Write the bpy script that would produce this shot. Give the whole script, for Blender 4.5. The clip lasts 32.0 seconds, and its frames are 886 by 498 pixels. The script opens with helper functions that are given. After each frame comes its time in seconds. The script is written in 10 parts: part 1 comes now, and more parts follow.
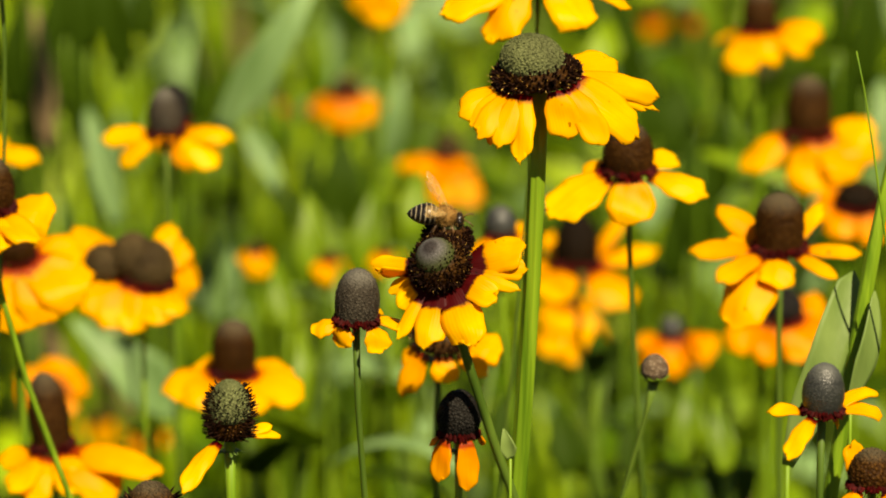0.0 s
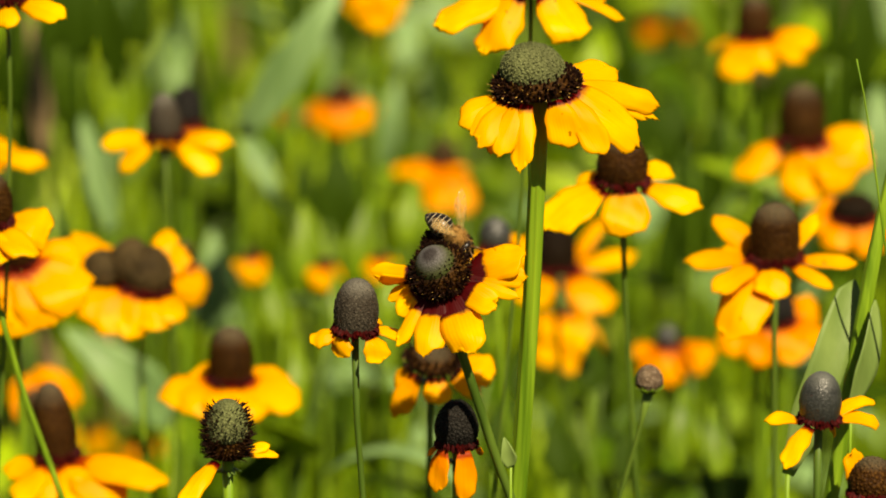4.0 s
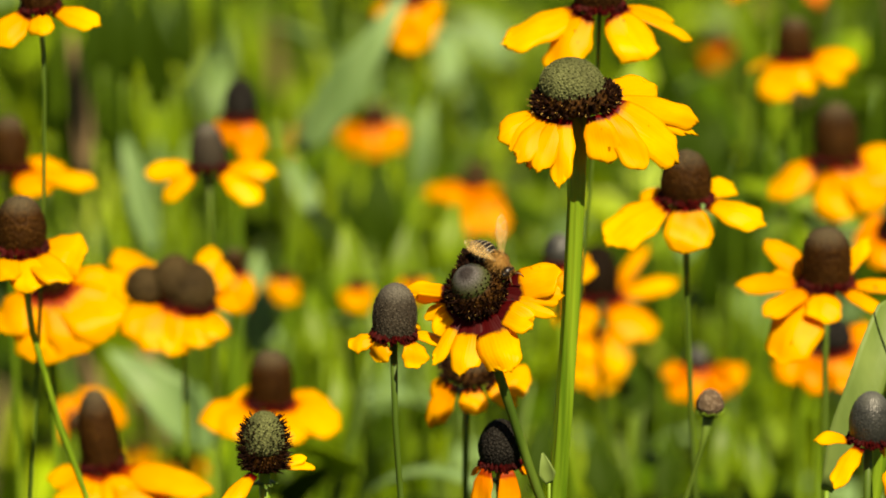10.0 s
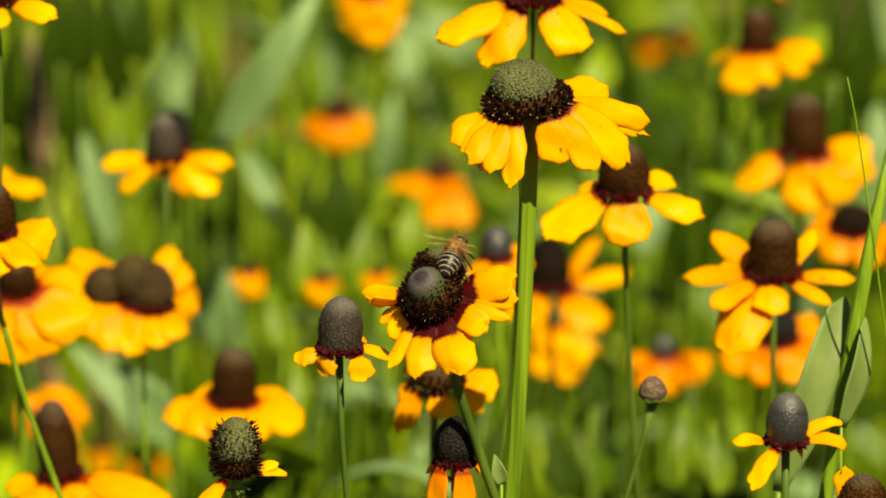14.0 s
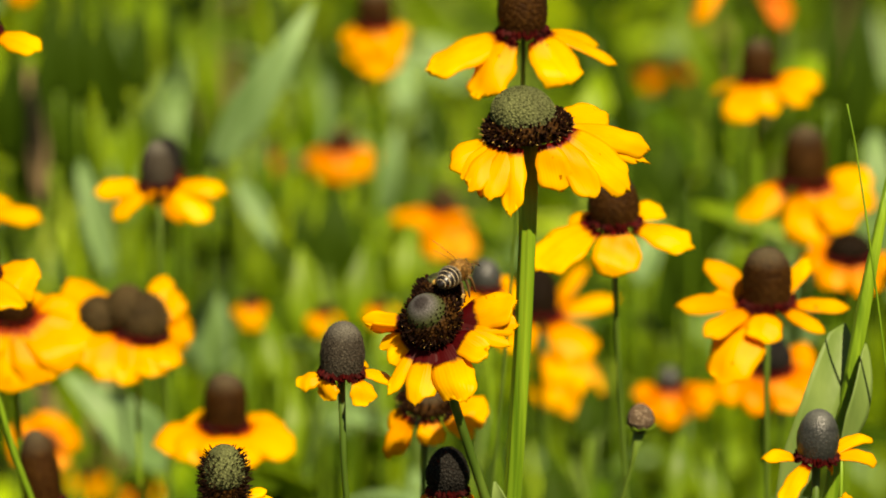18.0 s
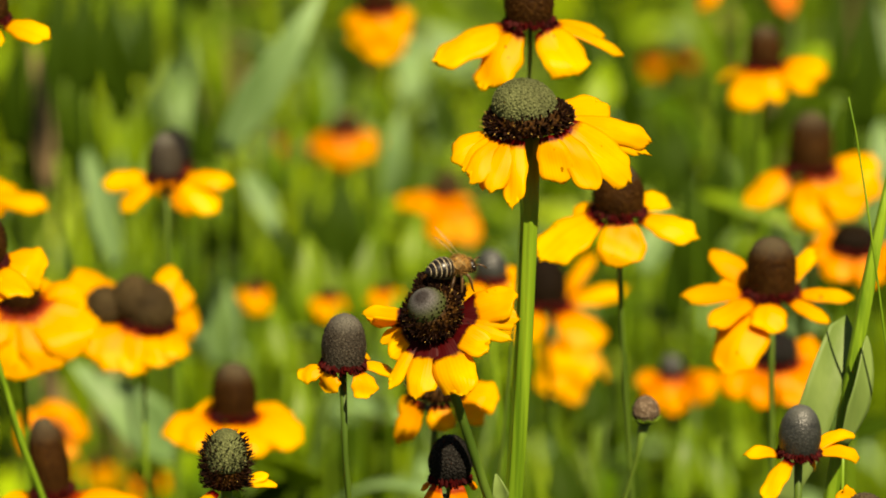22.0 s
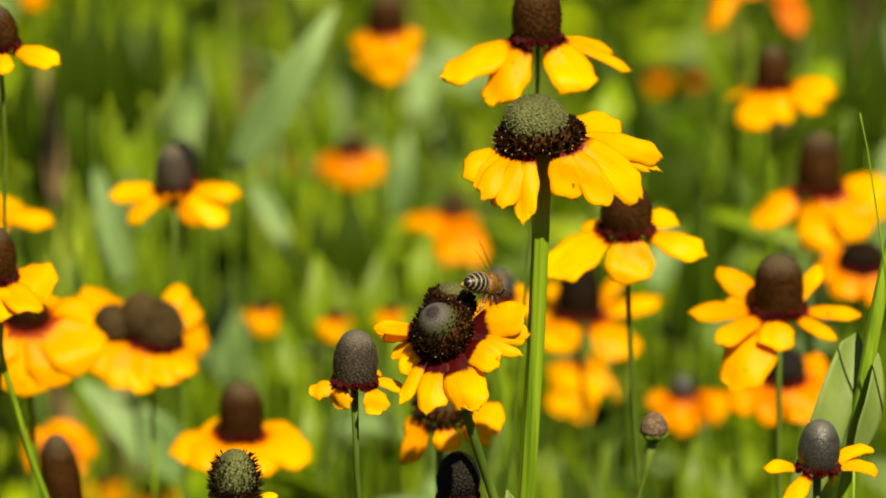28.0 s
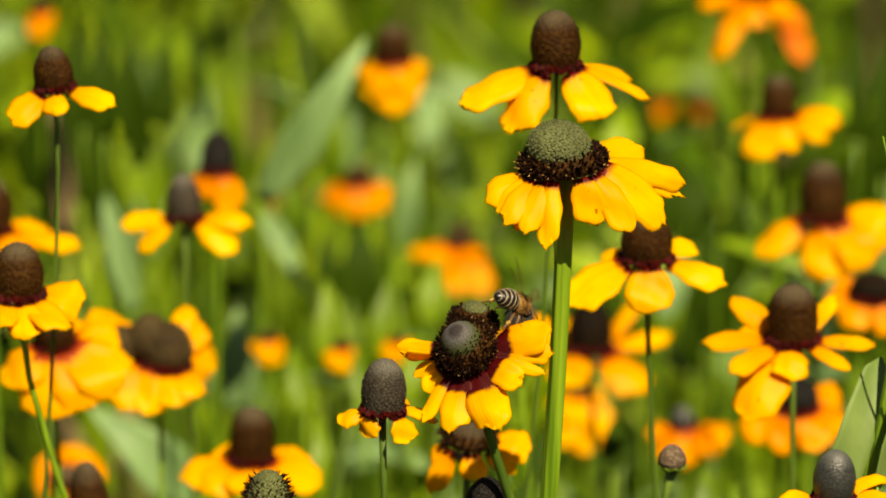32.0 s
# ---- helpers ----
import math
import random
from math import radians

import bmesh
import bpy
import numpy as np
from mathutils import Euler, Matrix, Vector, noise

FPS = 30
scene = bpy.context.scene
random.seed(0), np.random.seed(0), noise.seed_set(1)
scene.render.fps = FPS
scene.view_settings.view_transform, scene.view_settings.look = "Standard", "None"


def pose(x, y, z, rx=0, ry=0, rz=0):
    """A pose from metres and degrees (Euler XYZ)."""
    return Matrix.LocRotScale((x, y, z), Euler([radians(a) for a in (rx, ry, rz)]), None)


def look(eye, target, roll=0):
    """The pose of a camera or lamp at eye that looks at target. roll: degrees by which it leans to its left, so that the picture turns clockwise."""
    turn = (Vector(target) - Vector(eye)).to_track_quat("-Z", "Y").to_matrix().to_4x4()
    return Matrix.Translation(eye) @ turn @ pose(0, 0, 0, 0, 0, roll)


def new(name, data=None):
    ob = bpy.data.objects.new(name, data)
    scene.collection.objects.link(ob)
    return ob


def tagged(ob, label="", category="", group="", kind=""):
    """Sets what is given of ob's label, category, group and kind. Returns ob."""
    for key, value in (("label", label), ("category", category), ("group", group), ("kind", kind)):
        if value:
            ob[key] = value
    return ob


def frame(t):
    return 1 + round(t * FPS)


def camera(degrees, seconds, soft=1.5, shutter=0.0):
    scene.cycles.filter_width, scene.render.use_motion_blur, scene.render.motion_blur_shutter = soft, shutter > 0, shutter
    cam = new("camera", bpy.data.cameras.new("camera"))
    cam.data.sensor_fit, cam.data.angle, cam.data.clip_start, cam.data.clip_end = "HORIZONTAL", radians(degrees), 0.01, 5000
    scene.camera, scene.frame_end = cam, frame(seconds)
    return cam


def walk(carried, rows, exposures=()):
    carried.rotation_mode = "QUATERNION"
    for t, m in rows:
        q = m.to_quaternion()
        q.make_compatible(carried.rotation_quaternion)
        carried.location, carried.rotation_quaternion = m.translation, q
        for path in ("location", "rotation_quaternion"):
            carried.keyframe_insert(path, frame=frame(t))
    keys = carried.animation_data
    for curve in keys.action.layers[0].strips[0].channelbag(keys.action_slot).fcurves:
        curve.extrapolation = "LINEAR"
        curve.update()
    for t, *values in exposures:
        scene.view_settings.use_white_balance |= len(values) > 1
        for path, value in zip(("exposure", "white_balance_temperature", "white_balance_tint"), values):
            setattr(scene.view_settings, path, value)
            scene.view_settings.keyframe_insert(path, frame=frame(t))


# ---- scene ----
# A patch of meadow with clasping coneflowers and a honey bee, close up. Metres; z up.
cam = camera(10.0, 32.0, soft=1.9)
cam.data.dof.use_dof = True
cam.data.dof.focus_distance = 0.962
cam.data.dof.aperture_fstop = 18.5
cam.data.dof.aperture_blades = 0
EYE = (0.0, -0.923, 0.885)


def aim(yaw, pitch):
    """The camera's pose, turned by degrees to its left and up from its rest."""
    return pose(*EYE, 74.0 + pitch, 0, yaw)


walk(cam, [
    (0, aim(0.029, -0.382)),
    (0.5, aim(0.079, -0.441)),
    (1, aim(0.088, -0.431)),
    (1.5, aim(0.088, -0.391)),
    (2, aim(0.118, -0.324)),
    (2.5, aim(0.107, -0.284)),
    (3, aim(0.049, -0.294)),
    (3.5, aim(-0.029, -0.313)),
    (5.5, aim(0.020, -0.040)),
    (6, aim(0.127, 0.059)),
    (6.5, aim(0.303, 0.127)),
    (7, aim(0.421, 0.186)),
    (7.5, aim(0.499, 0.127)),
    (8, aim(0.558, 0.058)),
    (8.5, aim(0.577, -0.049)),
    (9, aim(0.597, -0.118)),
    (9.5, aim(0.509, -0.107)),
    (10, aim(0.460, -0.059)),
    (10.5, aim(0.332, -0.059)),
    (11, aim(0.293, -0.108)),
    (11.5, aim(0.215, -0.147)),
    (12, aim(0.079, -0.118)),
    (12.5, aim(0.039, -0.029)),
    (13, aim(0.000, 0.000)),
    (13.5, aim(-0.029, -0.049)),
    (14, aim(-0.020, -0.108)),
    (14.5, aim(0.068, -0.118)),
    (16.5, aim(0.186, 0.186)),
    (17, aim(0.079, 0.245)),
    (17.5, aim(0.010, 0.245)),
    (18, aim(-0.059, 0.215)),
    (18.5, aim(-0.069, 0.127)),
    (19, aim(0.010, 0.068)),
    (19.5, aim(0.127, 0.039)),
    (20, aim(0.196, 0.039)),
    (20.5, aim(0.185, 0.029)),
    (21, aim(0.127, 0.039)),
    (21.5, aim(0.079, 0.079)),
    (22, aim(0.020, 0.088)),
    (22.5, aim(-0.029, 0.078)),
    (23, aim(-0.029, 0.068)),
    (23.5, aim(0.039, 0.058)),
    (24, aim(0.176, 0.010)),
    (24.5, aim(0.304, -0.010)),
    (25, aim(0.352, 0.029)),
    (25.5, aim(0.323, 0.088)),
    (27.5, aim(0.088, 0.215)),
    (28, aim(0.127, 0.293)),
    (28.5, aim(0.185, 0.392)),
    (29, aim(0.245, 0.441)),
    (29.5, aim(0.304, 0.469)),
    (30, aim(0.343, 0.490)),
    (30.5, aim(0.323, 0.528)),
    (31, aim(0.284, 0.538)),
    (31.5, aim(0.235, 0.558)),
    (32, aim(0.235, 0.607)),
], [(0, 0.81, 8400, 10), (32, 0.81, 8400, 10)])

# ---- daylight ----
world = bpy.data.worlds.new("sky")
scene.world = world
world.use_nodes = True
wn = world.node_tree.nodes
sky = wn.new("ShaderNodeTexSky")
sky.sky_type = "NISHITA"
sky.sun_disc = False
sky.sun_elevation = radians(53.8)
sky.sun_rotation = radians(156.8)
wn["Background"].inputs["Strength"].default_value = 0.034
world.node_tree.links.new(sky.outputs[0], wn["Background"].inputs["Color"])
sun = new("sun", bpy.data.lights.new("sun", "SUN"))
sun.data.energy = 5.0
sun.data.angle = radians(0.53)
sun.data.color = (1.0, 0.94, 0.80)
sun.matrix_world = look((0.75, -1.75, 2.6), (0, 0, 0))


# ---- materials ----
def material(name, rough=0.6, specular=0.4):
    m = bpy.data.materials.new(name)
    m.use_nodes = True
    nodes, links = m.node_tree.nodes, m.node_tree.links
    shader = nodes["Principled BSDF"]
    shader.inputs["Roughness"].default_value = rough
    shader.inputs["Specular IOR Level"].default_value = specular
    return m, nodes, links, shader


def ramp(nodes, stops):
    r = nodes.new("ShaderNodeValToRGB")
    el = r.color_ramp.elements
    while len(el) < len(stops):
        el.new(0.5)
    for e, (p, c) in zip(el, stops):
        e.position, e.color = p, (*c, 1)
    return r


def noise_at(nodes, links, scale, detail=3.0, stretch=None, coords="Object"):
    tc = nodes.new("ShaderNodeTexCoord")
    n = nodes.new("ShaderNodeTexNoise")
    n.inputs["Scale"].default_value = scale
    n.inputs["Detail"].default_value = detail
    if stretch:
        mp = nodes.new("ShaderNodeMapping")
        mp.inputs["Scale"].default_value = stretch
        links.new(tc.outputs[coords], mp.inputs["Vector"])
        links.new(mp.outputs[0], n.inputs["Vector"])
    else:
        links.new(tc.outputs[coords], n.inputs["Vector"])
    return n


def mix(nodes, links, a, b, factor, kind="MIX"):
    m = nodes.new("ShaderNodeMix")
    m.data_type, m.blend_type = "RGBA", kind
    for socket, value in ((m.inputs[6], a), (m.inputs[7], b), (m.inputs[0], factor)):
        if isinstance(value, (int, float)):
            socket.default_value = value
        elif isinstance(value, tuple):
            socket.default_value = (*value, 1)
        else:
            links.new(value, socket)
    return m.outputs[2]


def bump(nodes, links, shader, height, strength, distance):
    b = nodes.new("ShaderNodeBump")
    b.inputs["Strength"].default_value = strength
    b.inputs["Distance"].default_value = distance
    links.new(height, b.inputs["Height"])
    links.new(b.outputs[0], shader.inputs["Normal"])


def thin(nodes, links, shader, colour, amount):
    """A thin leaf or petal lets part of the light through."""
    t = nodes.new("ShaderNodeBsdfTranslucent")
    links.new(colour, t.inputs["Color"])
    m = nodes.new("ShaderNodeMixShader")
    m.inputs[0].default_value = amount
    links.new(shader.outputs[0], m.inputs[1])
    links.new(t.outputs[0], m.inputs[2])
    links.new(m.outputs[0], nodes["Material Output"].inputs["Surface"])


def petal_material(name, base, body, tip, ring=0.1):
    m, nodes, links, shader = material(name, 0.5, 0.16)
    along = nodes.new("ShaderNodeAttribute")
    along.attribute_name = "along"
    across = nodes.new("ShaderNodeAttribute")
    across.attribute_name = "across"
    n = noise_at(nodes, links, 900, 3)
    shift = nodes.new("ShaderNodeMath")
    shift.operation = "MULTIPLY_ADD"
    shift.inputs[1].default_value = 0.10
    links.new(n.outputs["Fac"], shift.inputs[0])
    links.new(along.outputs["Fac"], shift.inputs[2])
    r = ramp(nodes, [(0.0, base), (0.04 + ring, base), (0.10 + ring, body), (0.65, tip), (1.0, tip)])
    links.new(shift.outputs[0], r.inputs[0])
    info = nodes.new("ShaderNodeObjectInfo")
    tone = ramp(nodes, [(0.0, (0.86, 0.76, 0.8)), (1.0, (1.0, 1.0, 1.0))])
    links.new(info.outputs["Random"], tone.inputs[0])
    c = mix(nodes, links, r.outputs[0], tone.outputs[0], 1.0, "MULTIPLY")
    blotch = noise_at(nodes, links, 260, 2)
    stain = ramp(nodes, [(0.42, (1, 0.92, 0.85)), (0.62, (1, 1, 1))])
    links.new(blotch.outputs["Fac"], stain.inputs[0])
    c = mix(nodes, links, c, stain.outputs[0], 0.8, "MULTIPLY")
    links.new(c, shader.inputs["Base Color"])
    streak = noise_at(nodes, links, 1.0, 2)
    both = nodes.new("ShaderNodeCombineXYZ")
    fine = nodes.new("ShaderNodeMath")
    fine.operation = "MULTIPLY"
    fine.inputs[1].default_value = 5.0
    links.new(across.outputs["Fac"], fine.inputs[0])
    links.new(fine.outputs[0], both.inputs[0])
    links.new(along.outputs["Fac"], both.inputs[1])
    links.new(info.outputs["Random"], both.inputs[2])
    links.new(both.outputs[0], streak.inputs["Vector"])
    speck = noise_at(nodes, links, 620, 1)
    spot = ramp(nodes, [(0.74, (1, 1, 1)), (0.79, (0.30, 0.16, 0.08))])
    links.new(speck.outputs["Fac"], spot.inputs[0])
    c = mix(nodes, links, c, spot.outputs[0], 0.8, "MULTIPLY")
    vein = ramp(nodes, [(0.3, (0.98, 0.92, 0.82)), (0.55, (1, 1, 1))])
    links.new(streak.outputs["Fac"], vein.inputs[0])
    c = mix(nodes, links, c, vein.outputs[0], 0.8, "MULTIPLY")
    links.new(c, shader.inputs["Base Color"])
    wave = nodes.new("ShaderNodeMath")
    wave.operation = "SINE"
    times = nodes.new("ShaderNodeMath")
    times.operation = "MULTIPLY"
    times.inputs[1].default_value = 34.0
    links.new(across.outputs["Fac"], times.inputs[0])
    links.new(times.outputs[0], wave.inputs[0])
    bump(nodes, links, shader, wave.outputs[0], 0.12, 0.0001)
    thin(nodes, links, shader, c, 0.43)
    return m


YELLOW = petal_material("petal_yellow", (0.16, 0.003, 0.003), (0.92, 0.45, 0.002), (0.96, 0.575, 0.004), 0.07)
RINGED = petal_material("petal_ringed", (0.07, 0.001, 0.002), (0.92, 0.43, 0.002), (0.96, 0.575, 0.004), 0.235)
GOLD = petal_material("petal_gold", (0.36, 0.04, 0.003), (0.90, 0.395, 0.002), (0.95, 0.515, 0.003))
ORANGE = petal_material("petal_orange", (0.40, 0.05, 0.003), (0.83, 0.26, 0.003), (0.92, 0.41, 0.003))
RUST = petal_material("petal_rust", (0.22, 0.018, 0.004), (0.62, 0.10, 0.004), (0.80, 0.22, 0.004))


def speckled(name, dark, light, scale, rough=0.6, relief=0.0004, crown=None, gloss=0.05):
    m, nodes, links, shader = material(name, rough, gloss)
    v = nodes.new("ShaderNodeTexVoronoi")
    v.inputs["Scale"].default_value = scale
    tc = nodes.new("ShaderNodeTexCoord")
    links.new(tc.outputs["Object"], v.inputs["Vector"])
    r = ramp(nodes, [(0.0, light), (0.55, dark), (1.0, dark)])
    links.new(v.outputs["Distance"], r.inputs[0])
    n = noise_at(nodes, links, 160, 3)
    tone = ramp(nodes, [(0.3, (0.65, 0.62, 0.6)), (0.7, (1.1, 1.08, 1.0))])
    links.new(n.outputs["Fac"], tone.inputs[0])
    c = r.outputs[0]
    # Paler top: the florets' own tone, with the highlight put into the colour.
    if crown:
        along = nodes.new("ShaderNodeAttribute")
        along.attribute_name = "along"
        cap = ramp(nodes, [(0.7, (0, 0, 0)), (0.95, (0.65, 0.65, 0.65))])
        links.new(along.outputs["Fac"], cap.inputs[0])
        c = mix(nodes, links, c, crown, cap.outputs[0])
    c = mix(nodes, links, c, tone.outputs[0], 1.0, "MULTIPLY")
    links.new(c, shader.inputs["Base Color"])
    inv = nodes.new("ShaderNodeMath")
    inv.operation = "SUBTRACT"
    inv.inputs[0].default_value = 1.0
    links.new(v.outputs["Distance"], inv.inputs[1])
    bump(nodes, links, shader, inv.outputs[0], 0.8, relief)
    return m


CONE = {
    "grey": speckled("cone_grey", (0.036, 0.030, 0.023), (0.098, 0.087, 0.070), 2300, relief=0.00018, crown=(0.125, 0.122, 0.108)),
    "brown": speckled("cone_brown", (0.026, 0.010, 0.002), (0.085, 0.038, 0.008), 1500, crown=(0.090, 0.078, 0.050)),
    "green": speckled("cone_green", (0.092, 0.107, 0.044), (0.172, 0.192, 0.088), 2000),
    "slate": speckled("cone_slate", (0.022, 0.024, 0.023), (0.064, 0.067, 0.064), 2600, 0.38, 0.00012, gloss=0.4, crown=(0.105, 0.112, 0.104)),
    "olive": speckled("cone_olive", (0.036, 0.024, 0.010), (0.105, 0.078, 0.036), 1400),
    "bud": speckled("bud_skin", (0.09, 0.062, 0.042), (0.26, 0.205, 0.155), 1500),
    # near-black brown: the shade on the far cones is put into the colour
    "shadowed": speckled("cone_shadowed", (0.007, 0.004, 0.002), (0.022, 0.013, 0.006), 1700, 0.6),
    "black": speckled("cone_black", (0.010, 0.009, 0.008), (0.035, 0.034, 0.032), 2000, 0.55),
}


def ripening(name):
    """The closed florets of a tip: green below, slate with a bloom above and a dark dimple."""
    m, nodes, links, shader = material(name, 0.55, 0.10)
    along = nodes.new("ShaderNodeAttribute")
    along.attribute_name = "along"
    r = ramp(nodes, [(0.0, (0.022, 0.030, 0.005)), (0.4, (0.042, 0.055, 0.010)), (0.66, (0.055, 0.062, 0.028)), (0.9, (0.085, 0.080, 0.080)), (0.975, (0.03, 0.025, 0.025))])
    links.new(along.outputs["Fac"], r.inputs[0])
    v = nodes.new("ShaderNodeTexVoronoi")
    v.inputs["Scale"].default_value = 3200
    tc = nodes.new("ShaderNodeTexCoord")
    links.new(tc.outputs["Object"], v.inputs["Vector"])
    tone = ramp(nodes, [(0.2, (1.1, 1.1, 1.1)), (0.8, (0.65, 0.65, 0.6))])
    links.new(v.outputs["Distance"], tone.inputs[0])
    c = mix(nodes, links, r.outputs[0], tone.outputs[0], 1.0, "MULTIPLY")
    links.new(c, shader.inputs["Base Color"])
    bump(nodes, links, shader, v.outputs["Distance"], 0.5, 0.0002)
    return m


TIP = ripening("cone_tip_slate")
FLORET = speckled("floret_brown", (0.009, 0.0035, 0.002), (0.040, 0.015, 0.008), 1200)
WINE = speckled("floret_wine", (0.030, 0.002, 0.002), (0.085, 0.004, 0.004), 900)
POLLEN = speckled("pollen", (0.40, 0.24, 0.06), (0.70, 0.5, 0.16), 2500)


def green(name, low, high, scale, stretch=None, rough=0.5, through_light=0.25, spread=((0.8, 0.85, 0.8), (1, 1, 1), (1.1, 1.05, 0.95)), gloss=0.2, edge=0.2):
    m, nodes, links, shader = material(name, rough, gloss)
    n = noise_at(nodes, links, scale, 4, stretch)
    r = ramp(nodes, [(0.5 - edge, low), (0.5 + edge, high)])
    links.new(n.outputs["Fac"], r.inputs[0])
    g = nodes.new("ShaderNodeNewGeometry")
    tone = ramp(nodes, [(0.0, spread[0]), (0.5, spread[1]), (1.0, spread[2])])
    links.new(g.outputs["Random Per Island"], tone.inputs[0])
    c = mix(nodes, links, r.outputs[0], tone.outputs[0], 1.0, "MULTIPLY")
    links.new(c, shader.inputs["Base Color"])
    fine = noise_at(nodes, links, scale * 6, 2, stretch)
    bump(nodes, links, shader, fine.outputs["Fac"], 0.3, 0.0003)
    if through_light:
        thin(nodes, links, shader, c, through_light)
    return m


STEM = green("stem_green", (0.060, 0.135, 0.007), (0.19, 0.31, 0.022), 520, (1, 1, 0.03), 0.45, 0)
STEM_DARK = green("stem_dark", (0.035, 0.075, 0.008), (0.09, 0.15, 0.02), 260, (1, 1, 0.05), 0.5, 0)
LEAF = green("leaf_pale", (0.11, 0.205, 0.065), (0.23, 0.37, 0.15), 60, (1, 1, 0.3), 0.45, 0.25)
CLASP = green("leaf_clasping", (0.10, 0.165, 0.038), (0.20, 0.285, 0.078), 110, (1, 1, 0.3), 0.5, 0.2)
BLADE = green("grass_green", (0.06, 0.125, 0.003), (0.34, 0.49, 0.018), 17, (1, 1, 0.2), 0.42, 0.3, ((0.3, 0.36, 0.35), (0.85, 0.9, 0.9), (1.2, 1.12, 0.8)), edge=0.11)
# Dark copy of BLADE: shade between the plants is put into the colour.
BLADE_SHADE = green("grass_shade", (0.010, 0.026, 0.001), (0.042, 0.085, 0.004), 14, (1, 1, 0.15), 0.6, 0.25, ((0.3, 0.35, 0.3), (0.8, 0.85, 0.8), (1.4, 1.25, 0.8)), 0.06)
STRAW = green("straw", (0.13, 0.083, 0.040), (0.30, 0.215, 0.115), 40, (1, 1, 0.2), 0.7, 0.15)
SOIL = speckled("soil", (0.011, 0.013, 0.004), (0.03, 0.036, 0.010), 70, 0.95, 0.004)


# ---- mesh helpers ----
def mesh_of(name, verts, faces, mat, smooth=True, along=None, across=None):
    me = bpy.data.meshes.new(name)
    me.from_pydata([tuple(v) for v in verts], [], faces)
    me.materials.append(mat)
    me.polygons.foreach_set("use_smooth", [smooth] * len(me.polygons))
    for key, values in (("along", along), ("across", across)):
        if values is not None:
            me.attributes.new(key, "FLOAT", "POINT").data.foreach_set("value", values)
    me.update()
    return me


def part(name, me, parent, label="", kind=""):
    ob = new(name, me)
    ob.parent = parent
    return tagged(ob, label, kind=kind)


def tube(points, radii, sides=8, flat=1.0, ribs=0.0):
    """Verts and faces of a closed tube along points."""
    verts, faces = [], []
    n = len(points)
    for i, p in enumerate(points):
        p = Vector(p)
        d = (Vector(points[min(i + 1, n - 1)]) - Vector(points[max(i - 1, 0)])).normalized()
        u = d.cross(Vector((0, 1, 0)) if abs(d.y) < 0.9 else Vector((1, 0, 0))).normalized()
        w = d.cross(u)
        for k in range(sides):
            a = 2 * math.pi * k / sides
            r = radii[i] * (1 + ribs * math.cos(7 * a + 0.6 * math.sin(i * 0.9)))
            verts.append(p + u * math.cos(a) * r + w * math.sin(a) * r * flat)
    for i in range(n - 1):
        for k in range(sides):
            a, b = i * sides + k, i * sides + (k + 1) % sides
            faces.append((a, b, b + sides, a + sides))
    faces.append(tuple(reversed(range(sides))))
    faces.append(tuple(range((n - 1) * sides, n * sides)))
    return verts, faces


def bezier(a, b, c, d, n):
    a, b, c, d = (Vector(v) for v in (a, b, c, d))
    out = []
    for i in range(n + 1):
        t = i / n
        s = 1 - t
        out.append(a * s ** 3 + b * 3 * s * s * t + c * 3 * s * t * t + d * t ** 3)
    return out


def sheet(spine, widths, normal, cup, thick, columns=4, notch=0.0, twist=0.0, wave=0.0, seed=0, groove=0.0):
    """A thin curved blade with two faces: verts, faces and the two coordinates along and across."""
    rng = random.Random(seed)
    ph, skew = rng.uniform(0, 6), rng.uniform(-0.25, 0.25)
    slope = rng.uniform(-0.13, 0.13) if groove else 0.0
    n = len(spine)
    top, along, across = [], [], []
    for i, p in enumerate(spine):
        s = i / (n - 1)
        d = (spine[min(i + 1, n - 1)] - spine[max(i - 1, 0)]).normalized()
        nn = (normal - d * normal.dot(d)).normalized()
        side = d.cross(nn).normalized()
        if twist:
            q = Matrix.Rotation(twist * s, 3, d)
            nn, side = q @ nn, q @ side
        for k in range(columns + 1):
            u = 2 * k / columns - 1
            back = notch * max(0, (s - 0.6) / 0.4) ** 2 * (0.13 * u * u + slope * u + 0.075 * (0.5 - 0.5 * math.cos(3 * math.pi * (u + skew))))
            lift = -cup * widths[i] * u * u + wave * widths[i] * math.sin(ph + s * 7 + u * 2) + groove * widths[i] * math.cos(u * 7.5)
            edge = widths[i] * (1 + (0.05 * math.sin(s * 17 + ph + u * 3) if groove else 0))
            top.append(p + side * u * edge + nn * lift - d * back)
            along.append(s)
            across.append(u)
    cols = columns + 1
    m = len(top)
    # the underside lies a little below
    verts = list(top)
    for i in range(n):
        d = (spine[min(i + 1, n - 1)] - spine[max(i - 1, 0)]).normalized()
        nn = (normal - d * normal.dot(d)).normalized()
        for k in range(cols):
            verts.append(top[i * cols + k] - nn * thick)
    faces = []
    for i in range(n - 1):
        for k in range(columns):
            a = i * cols + k
            faces.append((a, a + 1, a + cols + 1, a + cols))
            faces.append((m + a + cols, m + a + cols + 1, m + a + 1, m + a))
    for i in range(n - 1):
        a = i * cols
        faces.append((a + cols, m + a + cols, m + a, a))
        a = i * cols + columns
        faces.append((a, m + a, m + a + cols, a + cols))
    for k in range(columns):
        faces.append((k + 1, k, m + k, m + k + 1))
        a = (n - 1) * cols + k
        faces.append((a, a + 1, m + a + 1, m + a))
    return verts, faces, along * 2, across * 2


# ---- coneflowers ----
MM = 0.001
PLANTS = {}


